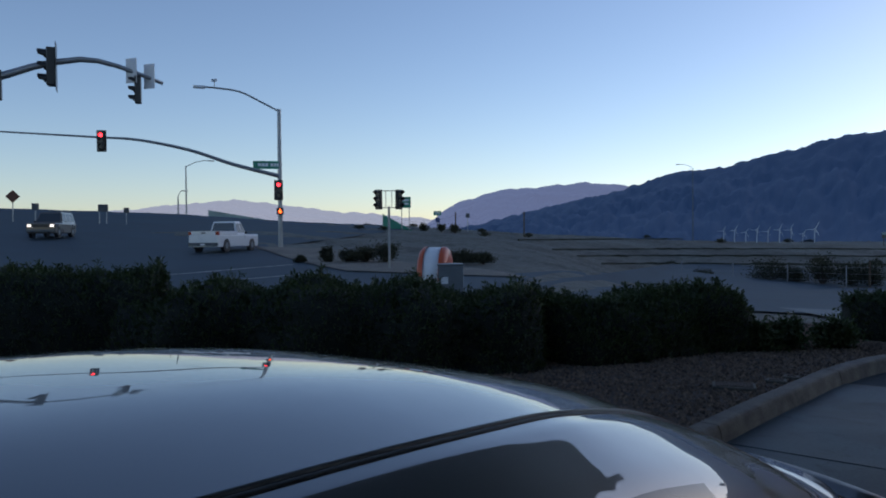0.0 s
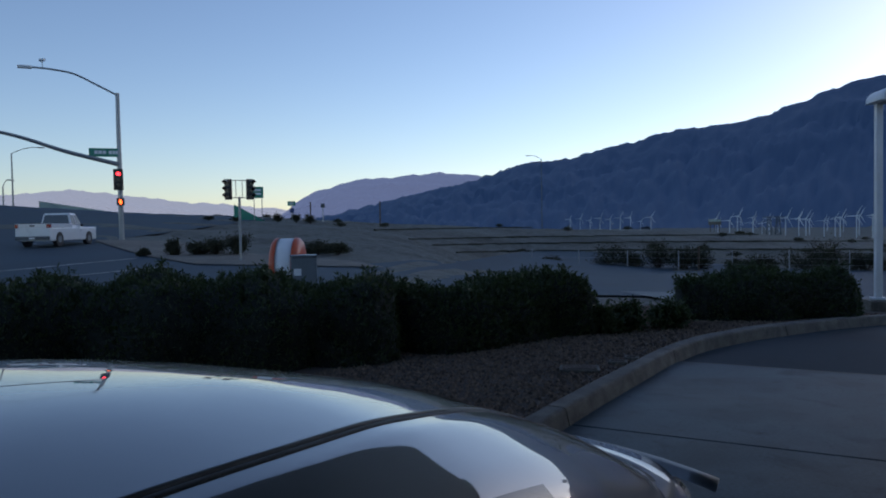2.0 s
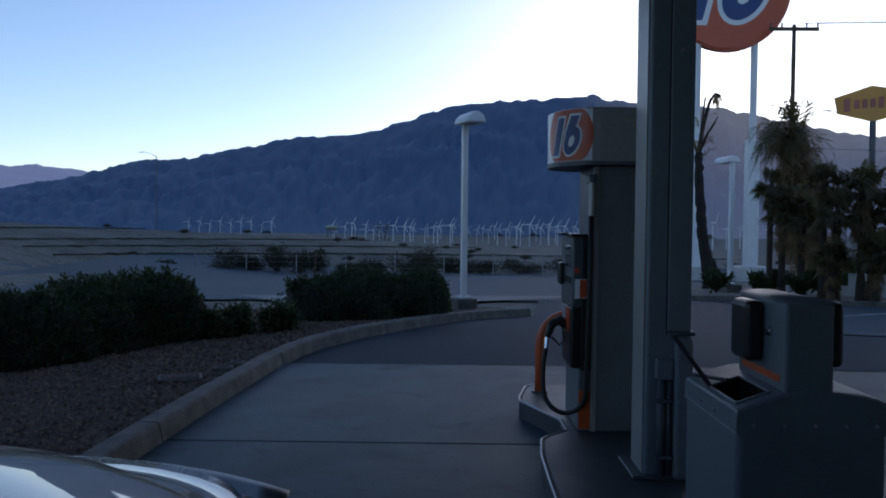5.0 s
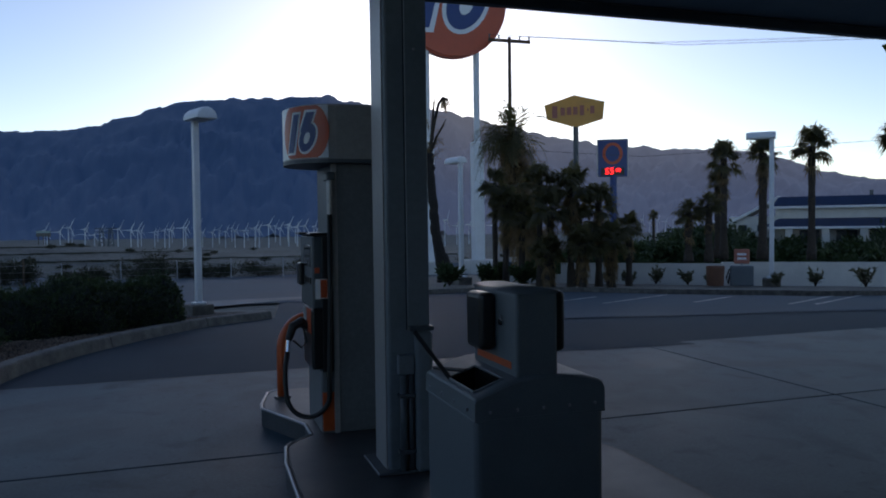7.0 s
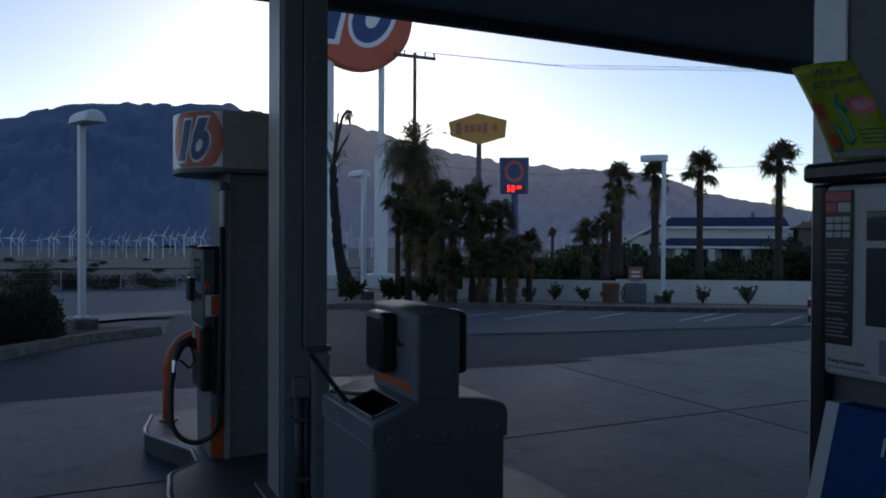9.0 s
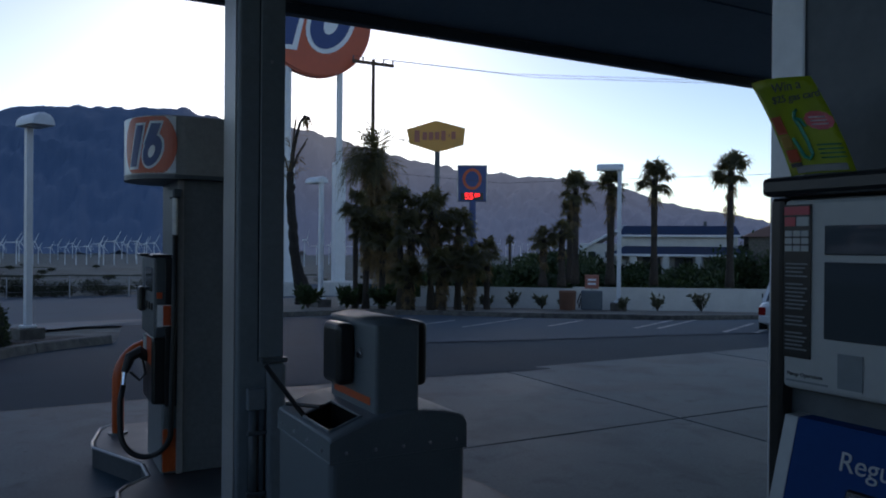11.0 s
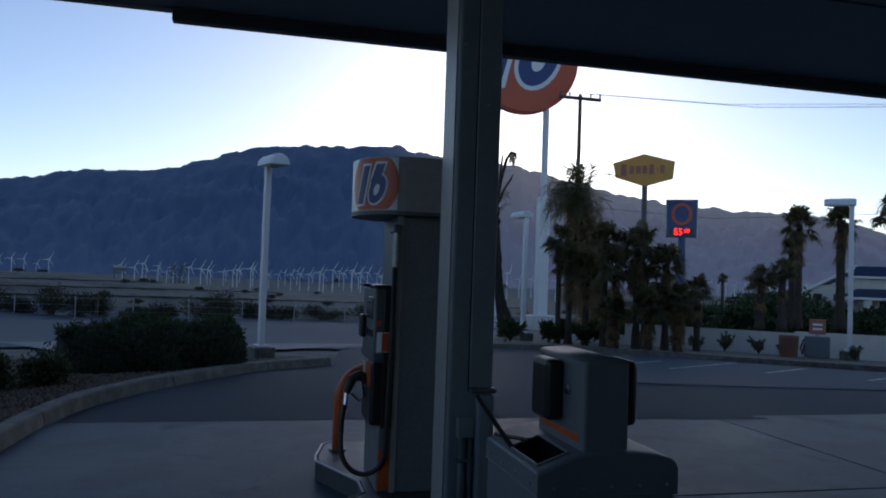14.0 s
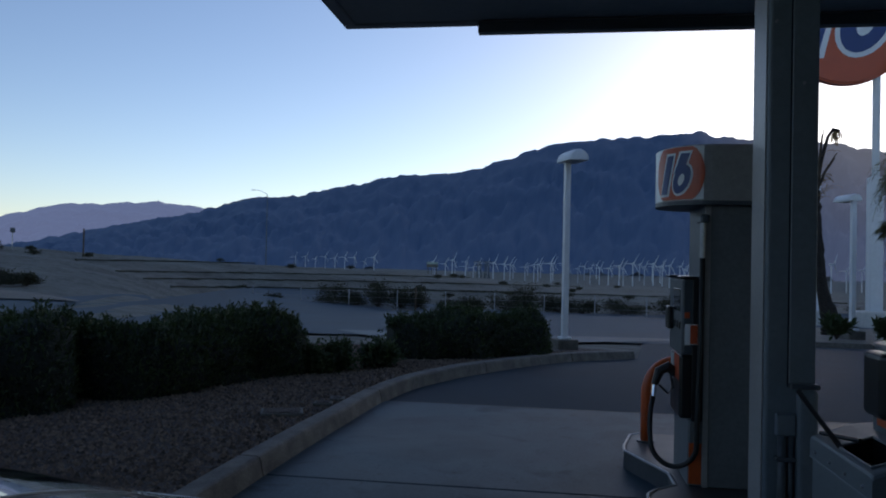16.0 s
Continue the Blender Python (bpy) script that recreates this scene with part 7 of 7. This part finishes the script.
    b2.matrix_basis = on_panel(-0.31, 0.155)
    o = part("octane_label", box(-0.075, 0.075, -0.075, 0.075, 0.0, 0.003), M["black"], blue)
    o.matrix_basis = on_panel(-0.30, 0.30)
    o2 = part("octane_field", box(-0.068, 0.068, -0.068, 0.068, 0.003, 0.005), M["yellow"], blue)
    o2.matrix_basis = on_panel(-0.30, 0.30)
    words("87", 0.075, M["black"], blue, on_panel(-0.30, 0.29) @ Matrix.Translation((0, 0, 0.007)), "lettering", 0.001)
    part("lower_door", box(-0.02, 0.02, -0.98, -0.02, 0.02, 0.60, 0.01, 1), M["steel_dark"], ob)
    # curled poster standing on the header
    def spot(u, z, lift):
        """u runs along the dispenser at the poster's foot; the sheet bows out and leans to its far end."""
        f = (z - 1.70) / 0.27
        g = (u + 0.25) / 0.165
        return Vector((-0.045 - 0.045 * f * f - 0.025 * math.sin(math.pi * min(1, max(0, g))) - lift, u + 0.085 * f, 1.70 + (z - 1.70) * 0.87 - 0.012 * f * (1 - g)))

    def curl(name, y0, y1, z0, z1, lift, material, n=6):
        bm = bmesh.new()
        rows = [[bm.verts.new(spot(y0 + (y1 - y0) * k / n, z0 + (z1 - z0) * j / n, lift)) for k in range(n + 1)] for j in range(n + 1)]
        for r, t in zip(rows, rows[1:]):
            for k in range(n):
                bm.faces.new((r[k], r[k + 1], t[k + 1], t[k]))
        bmesh.ops.solidify(bm, geom=bm.faces[:], thickness=0.0012)
        return part(name, bm, material, poster, smooth=True)
    poster = thing("poster", x, y, 0.15, "curled lime green gas card poster on the dispenser", "poster")
    curl("sheet", -0.25, -0.085, 1.70, 1.97, 0.0, M["lime"], 10)
    curl("orange_block", -0.134, -0.096, 1.815, 1.866, 0.003, M["sign_orange"])
    curl("amber_block", -0.136, -0.098, 1.775, 1.812, 0.003, M["yellow"])
    curl("red_block", -0.142, -0.100, 1.735, 1.772, 0.003, M["sign_orange"])
    curl("dark_bar", -0.142, -0.102, 1.722, 1.733, 0.003, M["steel_dark"])
    curl("footer", -0.24, -0.118, 1.704, 1.724, 0.003, M["pump_white"])
    for r in range(4):
        curl("text_bar", -0.245, -0.195, 1.775 - 0.012 * r, 1.779 - 0.012 * r, 0.003, M["green_sign"], 3)
    bm = bmesh.new()
    bm.faces.new([bm.verts.new(spot(-0.222 + 0.028 * (1 + 0.08 * (k % 2)) * math.cos(k * math.tau / 24), 1.845 + 0.026 * (1 + 0.08 * (k % 2)) * math.sin(k * math.tau / 24), 0.004)) for k in range(24)])
    part("red_badge", bm, M["red_text"], poster)
    for r in range(3):
        curl("badge_bar", -0.238, -0.206, 1.852 - 0.010 * r, 1.856 - 0.010 * r, 0.006, M["sign_white"], 3)
    hose = ((-0.146, 1.80), (-0.152, 1.775), (-0.158, 1.748), (-0.170, 1.740), (-0.180, 1.752), (-0.180, 1.79), (-0.177, 1.83), (-0.172, 1.855), (-0.180, 1.872), (-0.188, 1.878))
    part("hose_drawing", tube([spot(u, z, 0.005) for u, z in hose], 0.0042, 5), M["green_sign"], poster)
    part("nozzle_drawing", tube([spot(u, z, 0.005) for u, z in ((-0.172, 1.855), (-0.185, 1.85), (-0.19, 1.83))], 0.0035, 5), M["green_sign"], poster)

    def lettering(text, size, u, z):
        p, lean = spot(u, z, 0.006), math.degrees(math.atan2(0.09 * (z - 1.7) / 0.27, 0.27))
        words(text, size, M["steel_dark"], poster, Matrix.Translation(p) @ pose(0, 0, 0, 90, 0, -90) @ Matrix.Rotation(radians(lean), 4, 'X'), "lettering", 0.0008)
    lettering("Win a", 0.031, -0.192, 1.943)
    lettering("$25 gas card", 0.0245, -0.200, 1.913)
    return ob


near_pump(1.80, 1.305)

# ---- unseen wall added behind the pumps to block sky light ----
light_block = thing("wall_store", 0, 0, 0, "unseen plain stucco wall added behind the forecourt to block light", "", kind="structure")
part("wall_section", box(-12, 24, -13.2, -13.0, 0, 4.6), M["stucco"], light_block)

# ---- loose stones, covers and small things on the bed ----
random.seed(31)
verts, faces = [], []
def inside(x, y):
    kx = float(np.interp(y, [q[1] for q in KERB], [q[0] for q in KERB]))
    return x < kx - 0.2
count = 0
while count < 32000:
    y = random.uniform(3.2, 15.6)
    x = random.uniform(-5.2, 0.8)
    if not inside(x, y):
        continue
    count += 1
    s = random.uniform(0.009, 0.03)
    i = len(verts)
    a = random.uniform(0, math.tau)
    c, d = math.cos(a), math.sin(a)
    sx, sy, sz = s * random.uniform(0.7, 1.4), s * random.uniform(0.6, 1.0), s * random.uniform(0.4, 0.8)
    for px, py, pz in ((1, 0, 0), (0, 1, 0), (-1, 0, 0), (0, -1, 0), (0.2, 0.1, 1)):
        verts.append((x + (px * c - py * d) * sx, y + (px * d + py * c) * sy, 0.098 + land(x, y) + pz * sz * 1.6))
    faces += [(i, i + 1, i + 4), (i + 1, i + 2, i + 4), (i + 2, i + 3, i + 4), (i + 3, i, i + 4)]
me = bpy.data.meshes.new("gravel")
me.from_pydata(verts, [], faces)
me.materials.append(M["gravel"])
tagged(new("gravel", me), "loose brown and grey gravel on the bed", "gravel", "", "stuff")
nt = M["gravel"].node_tree
geo = nt.nodes.new("ShaderNodeNewGeometry")
hsv = nt.nodes.new("ShaderNodeHueSaturation")
rng = nt.nodes.new("ShaderNodeMapRange")
rng.inputs["To Min"].default_value, rng.inputs["To Max"].default_value = 0.35, 1.5
nt.links.new(geo.outputs["Random Per Island"], rng.inputs["Value"])
nt.links.new(rng.outputs[0], hsv.inputs["Value"])
bsdf = nt.nodes["Principled BSDF"]
nt.links.new(bsdf.inputs["Base Color"].links[0].from_socket, hsv.inputs["Color"])
nt.links.new(hsv.outputs[0], bsdf.inputs["Base Color"])

def cover(x, y, w, d, rz, label):
    ob = thing("utility_cover", x, y, 0.10, label, "utility cover", rz=rz)
    part("frame", box(-w / 2, w / 2, -d / 2, d / 2, 0, 0.035, 0.008, 1), M["kerb"], ob)
    part("lid", box(-w / 2 + 0.03, w / 2 - 0.03, -d / 2 + 0.03, d / 2 - 0.03, 0.035, 0.042, 0.003, 1), M["gravel_bed"], ob)
cover(-2.68, 7.2, 0.42, 0.30, 20, "concrete utility cover set in the gravel")
cover(-2.42, 7.75, 0.2, 0.16, 10, "small utility cover set in the gravel")
cover(-2.35, 8.05, 0.16, 0.14, 10, "small utility cover set in the gravel")
